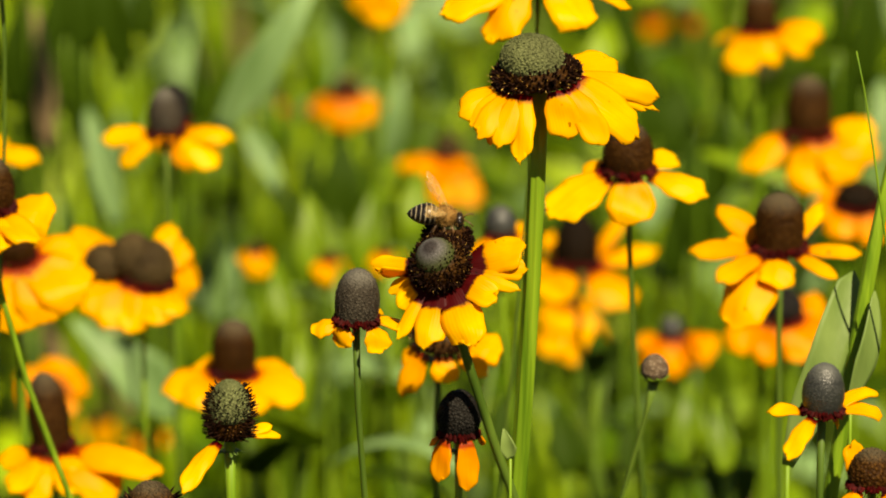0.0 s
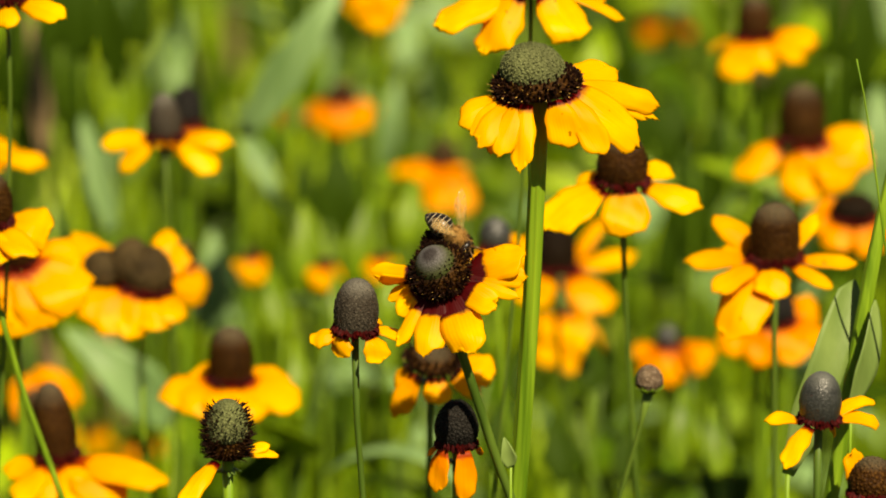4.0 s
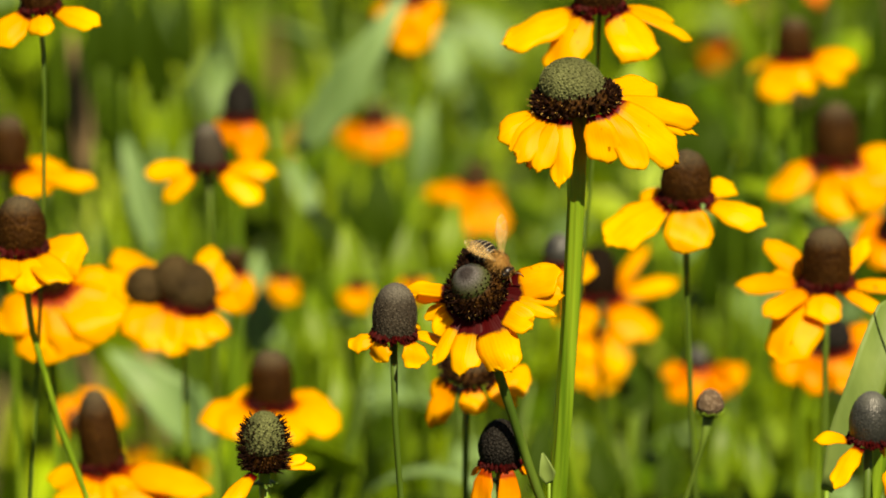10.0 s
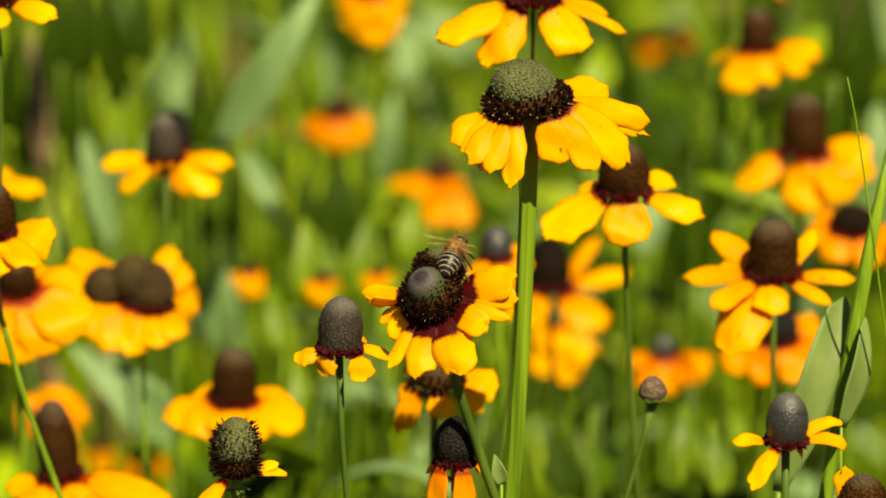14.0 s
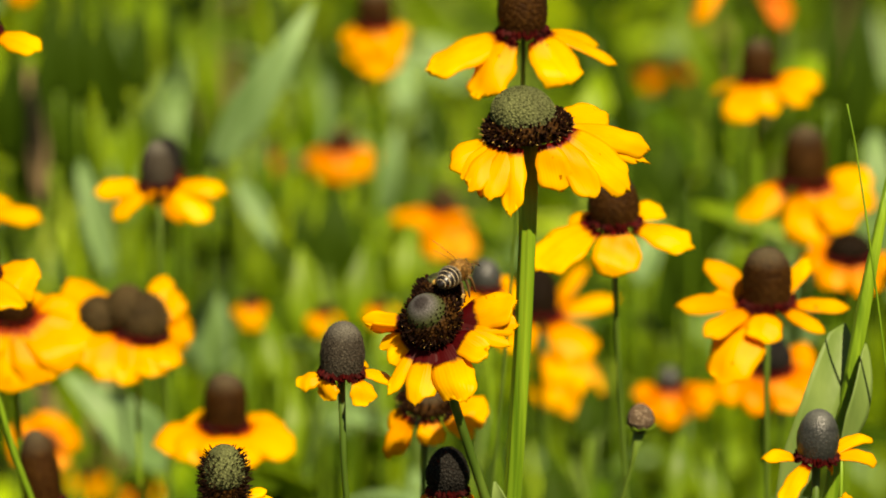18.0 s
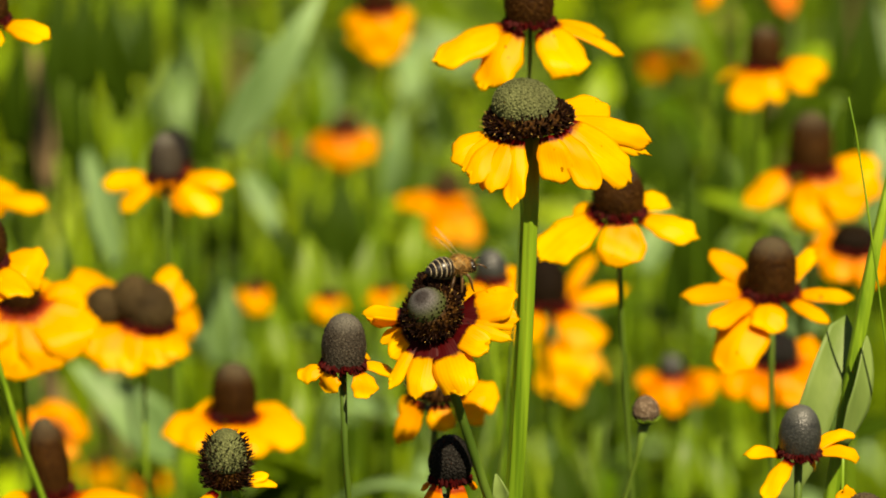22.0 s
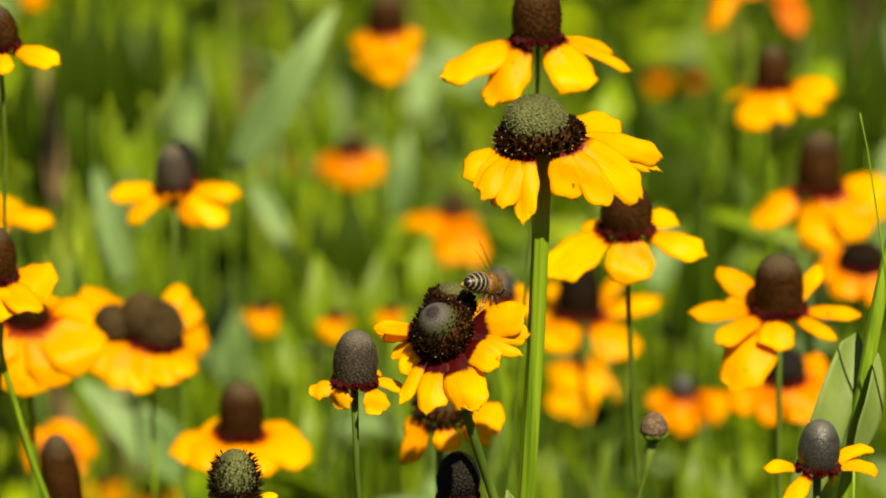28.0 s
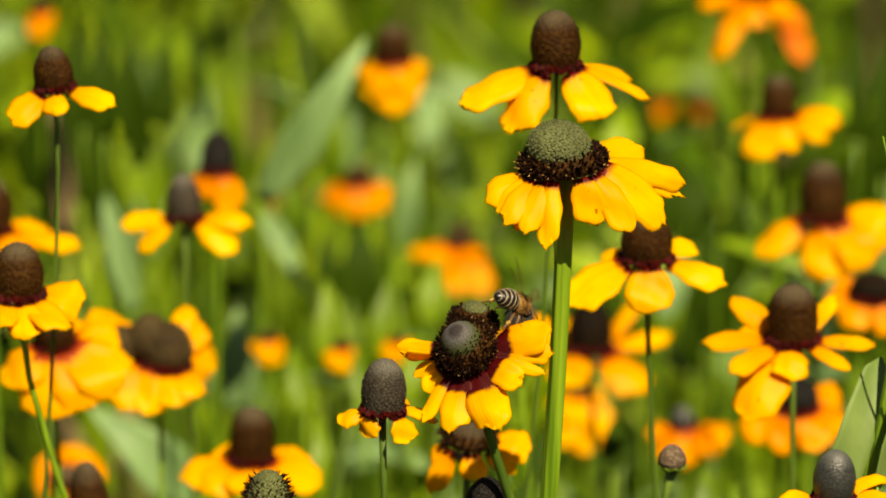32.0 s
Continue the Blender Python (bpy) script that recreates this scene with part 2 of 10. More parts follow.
def cone_radius(s, shape):
    """Radius of a cone at the share s of its height, from 0 at its base to 1 at its tip."""
    power, pinch = shape
    return (1 - s ** power) ** 0.5 * (1 - pinch + pinch * math.sin(min(1, s * 2) * math.pi / 2))


def lathe(axis, centre, radius, height, shape, rings=14, sides=22, sag=0.12):
    u = axis.cross(Vector((0, 1, 0))).normalized()
    w = axis.cross(u)
    verts, faces = [], []
    for i in range(rings + 1):
        s = i / rings
        s = 1 - (1 - s) ** 1.6
        r = max(cone_radius(s, shape) * radius, radius * 0.02)
        for k in range(sides):
            a = 2 * math.pi * (k + 0.5 * (i % 2)) / sides
            verts.append(centre + axis * (s * height) + (u * math.cos(a) + w * math.sin(a)) * r)
    for i in range(rings):
        for k in range(sides):
            a, b = i * sides + k, i * sides + (k + 1) % sides
            faces.append((a, b, b + sides, a + sides))
    faces.append(tuple(range(rings * sides, (rings + 1) * sides)))
    # a shallow underside
    low = len(verts)
    verts.append(centre - axis * radius * sag)
    for k in range(sides):
        faces.append((low, (k + 1) % sides, k))
    return verts, faces


def knobs(axis, centre, radius, height, shape, low, high, count, size, length, rng, taper=0.6, lean=0.25):
    """Small florets set in a spiral over the band of a cone between two shares of its height."""
    u = axis.cross(Vector((0, 1, 0))).normalized()
    w = axis.cross(u)
    verts, faces = [], []
    for i in range(count):
        s = low + (high - low) * (i + 0.5) / count
        a = i * 2.39996 + rng.uniform(-0.12, 0.12)
        r = cone_radius(s, shape) * radius
        r2 = cone_radius(min(s + 0.02, 1), shape) * radius
        out = u * math.cos(a) + w * math.sin(a)
        slope = Vector((out * (r2 - r) + axis * 0.02 * height)).normalized()
        nrm = (out - slope * out.dot(slope)).normalized()
        if nrm.dot(out) < 0:
            nrm = -nrm
        nrm = (nrm + axis * lean * rng.uniform(0.4, 1.6) + out * rng.uniform(-0.1, 0.2)).normalized()
        p = centre + axis * (s * height) + out * r
        t1 = nrm.cross(axis if abs(nrm.dot(axis)) < 0.95 else u).normalized()
        t2 = nrm.cross(t1)
        ln = length * rng.uniform(0.6, 1.25)
        b = len(verts)
        for lift, sz in ((-0.2, 1.0), (0.7, 1.0), (1.0, taper)):
            for k in range(4):
                g = math.pi / 2 * k
                verts.append(p + nrm * ln * lift + (t1 * math.cos(g) + t2 * math.sin(g)) * size * sz)
        for lev in (0, 4):
            for k in range(4):
                x, y = b + lev + k, b + lev + (k + 1) % 4
                faces.append((x, y, y + 4, x + 4))
        faces.append((b + 8, b + 9, b + 10, b + 11))
    return verts, faces


def flower_head(thing, head, axis, radius, height, shape, kind, petals, tint, near, ring, rng, sepals=True, spike=1.0, face=0.5):
    """The cone, its florets, the ray petals and the green sepals below them, in the plant's own space."""
    v, f = lathe(axis, head, radius, height, shape)
    up_it = [1 - (1 - i // 22 / 14) ** 1.6 for i in range(15 * 22)] + [0.0]
    cone = part("cone", mesh_of("cone", v, f, CONE[kind], True, up_it), thing)
    if near:
        low = ring * 0.92 if ring else 0.03
        v, f = knobs(axis, head, radius, height, shape, low, 0.985, 640 if near > 1 else 240,
                     radius * (0.033 if near > 1 else 0.045), radius * 0.03, rng, 0.5, 0.1)
        many = len(v) // 12
        up_it = [low + (0.985 - low) * (i // 12 + 0.5) / many for i in range(len(v))]
        part("floret_crust", mesh_of("floret_crust", v, f, CONE[kind], False, up_it), cone, "", "stuff")
    if ring:
        v, f = knobs(axis, head, radius * 1.02, height, shape, 0.0, ring, 420 if near > 1 else 130,
                     radius * (0.034 if near > 1 else 0.045), radius * 0.17 * spike, rng, 0.45, 0.3)
        part("floret_ring", mesh_of("floret_ring", v, f, FLORET, False), thing, "ring of dark brown open florets", "stuff")
        v, f = knobs(axis, head, radius * 1.16, height, shape, 0.03, min(ring + 0.06, 0.98), 80, radius * 0.011, radius * 0.05, rng)
        part("pollen", mesh_of("pollen", v, f, POLLEN, False), thing, "yellow pollen grains", "stuff")
    else:
        v, f = knobs(axis, head, radius * 0.98, height, shape, 0.0, 0.12, 110, radius * 0.075, radius * 0.24, rng, 0.35, -0.55)
        part("floret_ring", mesh_of("floret_ring", v, f, WINE, False), thing, "ring of dark red florets", "stuff")
    for i, (tx, ty, tz, width, arch, *roll) in enumerate(petals):
        tip = head + Vector((tx, ty, tz)) * MM
        flat = tip - head
        flat = flat - axis * flat.dot(axis)
        if flat.length < 1e-6:
            flat = Vector((0, -1, 0))
        out = flat.normalized()
        root = head + out * radius * 0.84 - axis * radius * 0.04
        run = tip - root
        nrm = axis - run.normalized() * axis.dot(run.normalized())
        nrm = (nrm.normalized() + out * 0.35 + Vector((0, -face, 0.1))).normalized()
        if roll:
            nrm = Matrix.Rotation(radians(roll[0]), 3, run) @ nrm
        mid = root + run * 0.45 + nrm * run.length * arch
        rows = 14
        spine = []
        steps = [1 - (1 - k / rows) ** 1.35 for k in range(rows + 1)]
        for t in steps:
            s = 1 - t
            spine.append(root * s * s + mid * 2 * s * t + tip * t * t)
        w = []
        blunt, taper = rng.uniform(0.58, 0.84), rng.uniform(0.34, 0.5)
        for t in steps:
            full = min(1.0, 0.50 + 1.25 * t)
            end = max(0.08, 1.0 - (taper + 0.5) * max(0, (t - blunt) / (1 - blunt)) ** 2.2) ** 0.5
            w.append(width * MM * 0.5 * full * end)
        cup = rng.uniform(0.05, 0.34)
        v, f, al, ac = sheet(spine, w, nrm, cup, 0.0002, 8, run.length * rng.uniform(0.3, 0.9), rng.uniform(-0.35, 0.35),
                             rng.uniform(0.04, 0.13), rng.randrange(9999), 0.025)
        part("petal", mesh_of("petal", v, f, tint, True, al, ac), thing)
    if sepals:
        count = 8
        u = axis.cross(Vector((0, 1, 0))).normalized()
        w2 = axis.cross(u)
        for i in range(count):
            a = 2 * math.pi * (i + rng.uniform(-0.2, 0.2)) / count
            out = u * math.cos(a) + w2 * math.sin(a)
            root = head - axis * radius * 0.55
            ln = radius * rng.uniform(0.45, 0.7)
            spine = [root + out * ln * t - axis * ln * (0.12 + 0.25 * t * t) for t in (0.15, 0.4, 0.65, 0.85, 1.0)]
            v, f, al, ac = sheet(spine, [radius * q for q in (0.16, 0.2, 0.16, 0.09, 0.02)], axis, 0.2, 0.00015, 2)
            part("sepal", mesh_of("sepal", v, f, STEM_DARK), thing)


def coneflower(key, label, head, foot, axis, radius, height, shape, kind, petals, tint=None, near=1, ring=0.0,
               stem=0.8, dark=False, bow=0.0, leaves=(), twin=None, knob=None, lobe=None, cap=None, sepals=True, spike=1.0, face=0.5):
    """One plant on one stem. head: where the petals meet, in metres; foot: offset of the stem's base; sizes in mm."""
    rng = random.Random(key)
    hx, hy, hz = head
    base = Vector((hx + foot[0], hy + foot[1], 0))
    thing = new("coneflower")
    thing.location = base
    tagged(thing, label, "flower", "coneflowers in the meadow")
    top = Vector(head) - base
    ax = Vector(axis).normalized()
    tint = tint or YELLOW
    r = stem * MM
    neck = top - ax * radius * MM * 0.22
    path = bezier((0, 0, -0.01), (bow * 0.4, 0, top.z * 0.45), neck - (ax + Vector((0, 0, 1.6))) * 0.03 + Vector((bow * 0.3, 0, 0)),
                  neck, 16)
    radii = [r * (1.2 - 0.2 * i / 16) for i in range(16)] + [r * 1.3]
    v, f = tube(path, radii, 42 if stem > 1 else 9, 1.0, 0.07 if stem > 1 else 0.0)
    part("stem", mesh_of("stem", v, f, STEM_DARK if dark else STEM), thing)
    flower_head(thing, top, ax, radius * MM, height * MM, shape, kind, petals, tint, near, ring, rng, sepals, spike, face)
    if knob:
        rise, r2, h2 = knob
        v, f = lathe(ax, top + ax * rise * MM, r2 * MM, h2 * MM, (2.2, 0.2), 20, 32)
        along = [1 - (1 - min(i // 32, 20) / 20) ** 1.6 for i in range(len(v))]
        along[-1] = 0.0
        part("cone", mesh_of("cone", v, f, TIP, True, along), thing, "smooth slate-grey unopened tip")
    if cap:
        off, ax2, r2, h2 = cap
        ax2, at2, dome = Vector(ax2).normalized(), top + Vector(off) * MM, (2.3, 0.12)
        v, f = lathe(ax2, at2, r2 * MM, h2 * MM, dome, 14, 22, 0.3)
        tip = part("cone", mesh_of("cone", v, f, CONE["green"]), thing, "pale grey-green dome of unopened florets")
        v, f = knobs(ax2, at2, r2 * MM, h2 * MM, dome, 0.02, 0.99, 620, r2 * MM * 0.036, r2 * MM * 0.03, rng, 0.5, 0.1)
        part("floret_crust", mesh_of("floret_crust", v, f, CONE["green"], False), tip, "", "stuff")
    if lobe:
        off, ax2, r2, h2, tip_r, tip_h = lobe
        ax2, at2, fat = Vector(ax2).normalized(), top + Vector(off) * MM, (2.2, 0.1)
        v, f = lathe(ax2, at2, r2 * MM, h2 * MM, fat)
        back = part("cone", mesh_of("cone", v, f, CONE[kind]), thing, "second lobe grown together with the first")
        v, f = knobs(ax2, at2, r2 * MM, h2 * MM, fat, 0.0, 0.72, 330, r2 * MM * 0.042, r2 * MM * 0.22, rng, 0.45, 0.3)
        part("floret_ring", mesh_of("floret_ring", v, f, FLORET, False), back, "dark brown open florets", "stuff")
        v, f = lathe(ax2, at2 + ax2 * h2 * 0.72 * MM, tip_r * MM, tip_h * MM, (2.2, 0.2))
        part("tip", mesh_of("tip", v, f, CONE["green"]), back, "pale grey-green unopened tip")
    if twin:
        off, ax2, r2, h2 = twin
        v, f = lathe(ax, top + Vector(off) * MM * 0.5 + ax * radius * MM * 0.25, radius * MM * 0.85, height * MM, shape)
        part("cone", mesh_of("cone", v, f, CONE[kind]), thing, "middle cone grown together with the others")
        v, f = lathe(Vector(ax2).normalized(), top + Vector(off) * MM, r2 * MM, h2 * MM, shape)
        part("cone", mesh_of("cone", v, f, CONE[kind]), thing, "second cone grown together with the first")
    for share, turn, length, width, droop in leaves:
        stem_leaf(thing, path, share, turn, length, width, droop, rng)
    PLANTS[key] = thing
    return thing


def stem_leaf(thing, path, share, turn, length, width, droop, rng, mat=None):
    """A leaf that clasps the stem at the share of its length; turn in degrees, 0 to the right and 90 away."""
    at = path[int(share * (len(path) - 1))]
    out = Vector((math.cos(radians(turn)), math.sin(radians(turn)), 0))
    ln = length * MM
    spine = []
    for k in range(9):
        t = k / 8
        spine.append(at + out * ln * (0.02 + 0.75 * t) + Vector((0, 0, ln * (0.62 * t - droop * t * t))))
    prof = (0.55, 0.9, 1.0, 0.96, 0.86, 0.7, 0.5, 0.28, 0.04)
    v, f, al, ac = sheet(spine, [width * MM * 0.5 * q for q in prof], Vector((0, 0, 1)) - out * 0.6, -0.35, 0.0003, 4,
                         0, rng.uniform(-0.3, 0.3), 0.06, rng.randrange(999))
    part("leaf", mesh_of("leaf", v, f, mat or LEAF), thing)


coneflower('A', 'yellow coneflower with a dark red ring, visited by a bee',
           (0.0003, -0.0031, 0.6102), (0.148, -0.000), (-0.33, -0.59, 0.74), 5.5, 6.2, (3.0, 0.1), 'brown',
           [(-3.1, -10.6, -12.6, 6.2, 0.08), (5.4, -12.6, -11.6, 7.9, 0.08), (10.3, -7.9, -3.8, 5.6, 0.10),
            (15.8, -1.8, 4.9, 7.1, 0.06), (16.2, -2.9, 0.8, 4.3, 0.04), (14.7, -5.0, -2.8, 2.4, 0.05),
            (-14.1, 4.6, -0.2, 3.9, 0.10, -20), (-12.4, 3.4, -1.9, 4.6, 0.06, -85), (-9.0, -6.3, -12.0, 3.2, 0.08), (-8.6, -1.6, -7.1, 4.7, 0.10),
            (-10.6, 3.4, -5.4, 3.2, 0.10)],
           tint=RINGED, near=2, ring=0.95, stem=0.91, dark=True, sepals=False, lobe=((0.7, 5.6, 3.2), (0.1, -0.05, 1.0), 4.60, 4.60, 2.70, 2.20), knob=(2.6, 4.25, 5.40))
coneflower('B', 'tall coneflower with drooping yellow petals and a broad grey-green cone',
           (0.0180, 0.0045, 0.6451), (-0.032, 0.000), (-0.10, -0.03, 1.00), 8.0, 5.0, (3.5, 0.1), 'brown',
           [(-15.1, -4.4, -5.0, 6.3, 0.22), (-12.9, -6.7, -6.8, 5.0, 0.20), (-11.5, -10.8, -8.1, 5.0, 0.16),
            (-9.2, -9.6, -9.8, 5.0, 0.12), (-7.3, -11.8, -9.9, 4.6, 0.16), (-3.4, -12.6, -12.8, 4.7, 0.12),
            (-0.4, 2.1, -10.3, 3.8, 0.10), (5.6, -7.8, -9.2, 6.4, 0.14), (12.5, -7.6, -10.4, 5.6, 0.12),
            (19.8, -1.4, -10.0, 9.0, 0.16), (23.4, 7.7, -7.7, 3.8, 0.10), (23.8, 8.5, -5.0, 5.3, 0.16),
            (15.6, 16.2, 0.4, 6.6, 0.10), (10.9, 8.5, -12.1, 4.3, 0.10)],
           near=2, ring=0.95, stem=1.6, bow=-0.004, face=1.3, sepals=False, spike=0.7, cap=((-1.3, -0.8, 2.0), (0.26, 0.02, 1.0), 6.7, 7.6))
coneflower('C', 'small yellow coneflower with a tall grey cone',
           (-0.0167, -0.0056, 0.6014), (0.049, 0.000), (0.05, -0.04, 1.00), 4.40, 10.4, (3.2, 0.16), 'grey',
           [(-8.5, -1.4, -2.1, 4.1, 0.20), (-3.3, -3.2, -4.4, 5.2, 0.14), (4.9, -3.7, -5.4, 5.1, 0.14),
            (10.5, 5.3, -3.3, 4.3, 0.16), (4.1, 9.4, -0.0, 3.6, 0.10), (-2.3, 9.6, 1.0, 3.6, 0.10)],
           near=2, stem=0.59, dark=True, sepals=False)
coneflower('K', 'faded coneflower, spiky green-topped cone with few petals',
           (-0.0402, -0.0118, 0.5797), (0.010, 0.000), (0.00, -0.02, 1.00), 4.18, 11.2, (2.4, 0.16), 'brown',
           [(-8.7, -11.7, -7.7, 4.1, 0.20), (9.5, 3.2, -0.9, 2.8, 0.20), (8.0, 3.2, 1.1, 2.4, 0.20)],
           near=2, ring=0.85, stem=0.86, spike=2.2, cap=((0.0, -0.4, 3.6), (0.0, -0.02, 1.0), 4.25, 7.7))
coneflower('S', 'small coneflower with a round slate-grey cone and narrow curled petals',
           (0.0721, -0.0285, 0.5914), (0.016, 0.000), (0.05, -0.04, 1.00), 4.2, 9.6, (3.0, 0.2), 'slate',
           [(-10.4, -0.5, -0.0, 3.4, 0.34), (-7.2, -11.1, -5.9, 4.0, 0.22), (10.8, 9.7, 1.0, 3.4, 0.30),
            (11.9, 5.7, -2.9, 3.4, 0.24), (3.1, 2.3, -4.1, 2.5, 0.10), (-2.2, 5.5, -3.7, 2.1, 0.10)],
           near=0, stem=0.63, dark=True, sepals=False, leaves=[(0.93, -40, 26, 15, 0.5)])
coneflower('L', 'coneflower with a black cone and hanging orange petals',
           (0.0024, 0.0065, 0.5741), (-0.005, 0.000), (0.00, 0.03, 1), 4.59, 9.03, (2.4, 0.30), 'black',
           [(-3.9, -4.2, -8.5, 4.6, 0.13), (1.9, -5.2, -9.9, 4.6, 0.13), (-5.8, -0.6, -2.0, 1.5, 0.13),
            (5.1, -0.5, -1.8, 1.8, 0.13)],
           tint=ORANGE, near=2, stem=0.66)
coneflower('BK', 'spent dark brown cone with a ring of open florets',
           (-0.0551, -0.0168, 0.5626), (-0.001, 0.001), (0.00, 0.08, 1.00), 5.36, 9.46, (2.4, 0.16), 'brown',
           [(-7.9, -5.7, -3.9, 3.7, 0.13), (6.8, -6.4, -4.9, 3.7, 0.13)],
           tint=ORANGE, near=1, ring=0.70, stem=0.75, spike=1.8)
coneflower('D', 'coneflower with broad yellow petals and a dark domed cone',
           (0.0376, 0.0854, 0.6053), (0.033, 0.000), (-0.02, -0.07, 1), 5.60, 10.40, (2.6, 0.16), 'brown',
           [(-16.6, -7.6, -8.4, 10.0, 0.13), (0.5, -10.3, -8.9, 10.0, 0.13), (16.6, -6.2, -3.7, 7.8, 0.13),
            (-9.2, 6.3, -0.6, 5.3, 0.13), (10.4, 9.2, 0.7, 6.7, 0.13), (1.2, 11.9, 0.9, 7.1, 0.13)],
           near=1, stem=0.58, dark=True, sepals=False)
coneflower('E', 'coneflower with spread yellow petals and a tall brown cone',
           (0.0188, 0.0775, 0.6476), (-0.041, 0.000), (-0.04, -0.02, 1), 5.27, 11.75, (3.4, 0.16), 'brown',
           [(-20.2, -4.5, -6.8, 10.1, 0.13), (-9.2, -9.7, -11.8, 8.8, 0.13), (9.7, -8.8, -8.8, 10.4, 0.13),
            (19.2, 0.6, -6.7, 4.5, 0.13), (15.6, 5.0, -4.0, 3.4, 0.13)],
           near=1, stem=0.36, sepals=False, dark=True)
coneflower('F', 'coneflower with four narrow yellow petals and a smooth grey-brown cone',
           (-0.0656, 0.2172, 0.5774), (0.010, 0.000), (-0.04, -0.02, 1.00), 4.3, 10.6, (2.3, 0.16), 'grey',
           [(-15.3, 1.1, -2.1, 5.5, 0.18), (-10.2, -4.3, -7.5, 6.1, 0.14), (12.5, -6.7, -6.6, 7.4, 0.14),
            (16.4, -3.3, -0.9, 5.5, 0.18)],
           near=1, stem=0.53, dark=True, face=0.9)
coneflower('G', 'double coneflower with two cones grown together and crowded petals',
           (-0.0681, 0.1805, 0.5541), (0.030, 0.000), (0.22, -0.12, 1.00), 6.6, 9.2, (2.1, 0.16), 'olive',
           [(-17.4, 11.9, 8.8, 9.3, 0.13), (-21.4, 1.3, 3.8, 9.5, 0.13), (-14.7, -10.7, -4.5, 9.3, 0.13),
            (-9.3, -11.9, -8.7, 8.5, 0.13), (-3.4, -12.2, -9.7, 7.5, 0.13), (3.3, -11.6, -7.7, 7.2, 0.13),
            (8.7, -9.0, -6.1, 8.0, 0.13), (11.3, 8.4, -2.5, 8.0, 0.13), (8.7, 11.0, 5.8, 7.2, 0.13),
            (5.4, 12.1, 9.5, 5.7, 0.12)],
           tint=GOLD, near=1, stem=0.51, twin=((-8.6, 0.3, 1.0), (-0.38, -0.15, 1.0), 5.6, 7.4))
coneflower('H1', 'coneflower with wide yellow petals on a leaning stem',
           (-0.0910, 0.0652, 0.6047), (0.163, 0.000), (0.00, -0.04, 1.00), 5.50, 11.18, (2.8, 0.16), 'brown',
           [(13.5, 2.8, -1.6, 11.0, 0.12), (9.9, -10.6, -4.5, 7.3, 0.10), (3.0, -11.1, -6.3, 7.3, 0.10),
            (-3.6, -10.5, -3.8, 6.2, 0.10), (0.2, 10.6, 4.5, 5.7, 0.10)],
           near=1, stem=0.63)
coneflower('H2', 'yellow coneflower with a low dark red cone',
           (-0.0939, 0.1449, 0.5690), (0.010, 0.000), (0.00, -0.22, 1), 4.72, 7.55, (2.6, 0.16), 'brown',
           [(-1.1, -9.7, -14.9, 12.7, 0.13), (9.2, -9.0, -12.3, 13.3, 0.13), (15.5, -6.4, -8.1, 13.8, 0.13),
            (14.5, 1.2, -0.7, 11.5, 0.13), (-10.5, -6.4, -8.1, 11.5, 0.13), (7.9, 9.8, 0.9, 8.6, 0.13)],
           tint=GOLD, near=1, stem=0.75)
coneflower('I', 'coneflower with a tall dark cone over drooping petals',
           (-0.0853, 0.1238, 0.5304), (0.002, 0.002), (-0.12, 0.00, 1.00), 4.6, 17.6, (3.2, 0.12), 'brown',
           [(24.9, -10.0, -2.2, 9.4, 0.13), (14.0, -11.7, -8.1, 10.3, 0.13), (6.9, -11.3, -6.4, 8.6, 0.13),
            (-9.1, -11.2, -6.2, 7.4, 0.13), (-12.6, 1.6, -3.5, 6.4, 0.13), (-4.2, -12.0, -8.8, 7.4, 0.13)],
           tint=GOLD, near=1, stem=0.74)
coneflower('J', 'golden-petalled coneflower with a rounded brown cone',
           (-0.0483, 0.1743, 0.5323), (0.000, 0.000), (0.00, -0.02, 1), 5.1, 12.6, (4.2, 0.12), 'brown',
           [(-16.4, -3.9, -3.8, 9.8, 0.13), (-10.1, -8.7, -5.5, 9.8, 0.13), (-1.4, -11.4, -5.0, 9.5, 0.13),
            (7.1, -10.3, -6.2, 9.8, 0.13), (16.1, -4.9, -4.6, 11.0, 0.13), (13.1, 6.7, -1.4, 8.9, 0.13),
            (-9.5, 8.1, -1.3, 8.9, 0.13)],
           tint=GOLD, near=1, stem=0.77)
coneflower('M', 'withered coneflower with a ragged brown cone and orange petals',
           (-0.0002, 0.0751, 0.5706), (0.000, 0.000), (0.10, -0.22, 1), 5.68, 3.50, (2.2, 0.16), 'brown',
           [(-7.7, -5.3, -9.9, 5.0, 0.13), (1.2, -8.0, -6.1, 5.8, 0.13), (13.2, 0.8, -1.6, 8.2, 0.13),
            (10.1, -5.2, -5.1, 5.3, 0.13), (-7.9, -1.2, -4.3, 4.0, 0.13)],
           tint=GOLD, near=1, ring=0.70, stem=0.68, dark=True, spike=1.6)
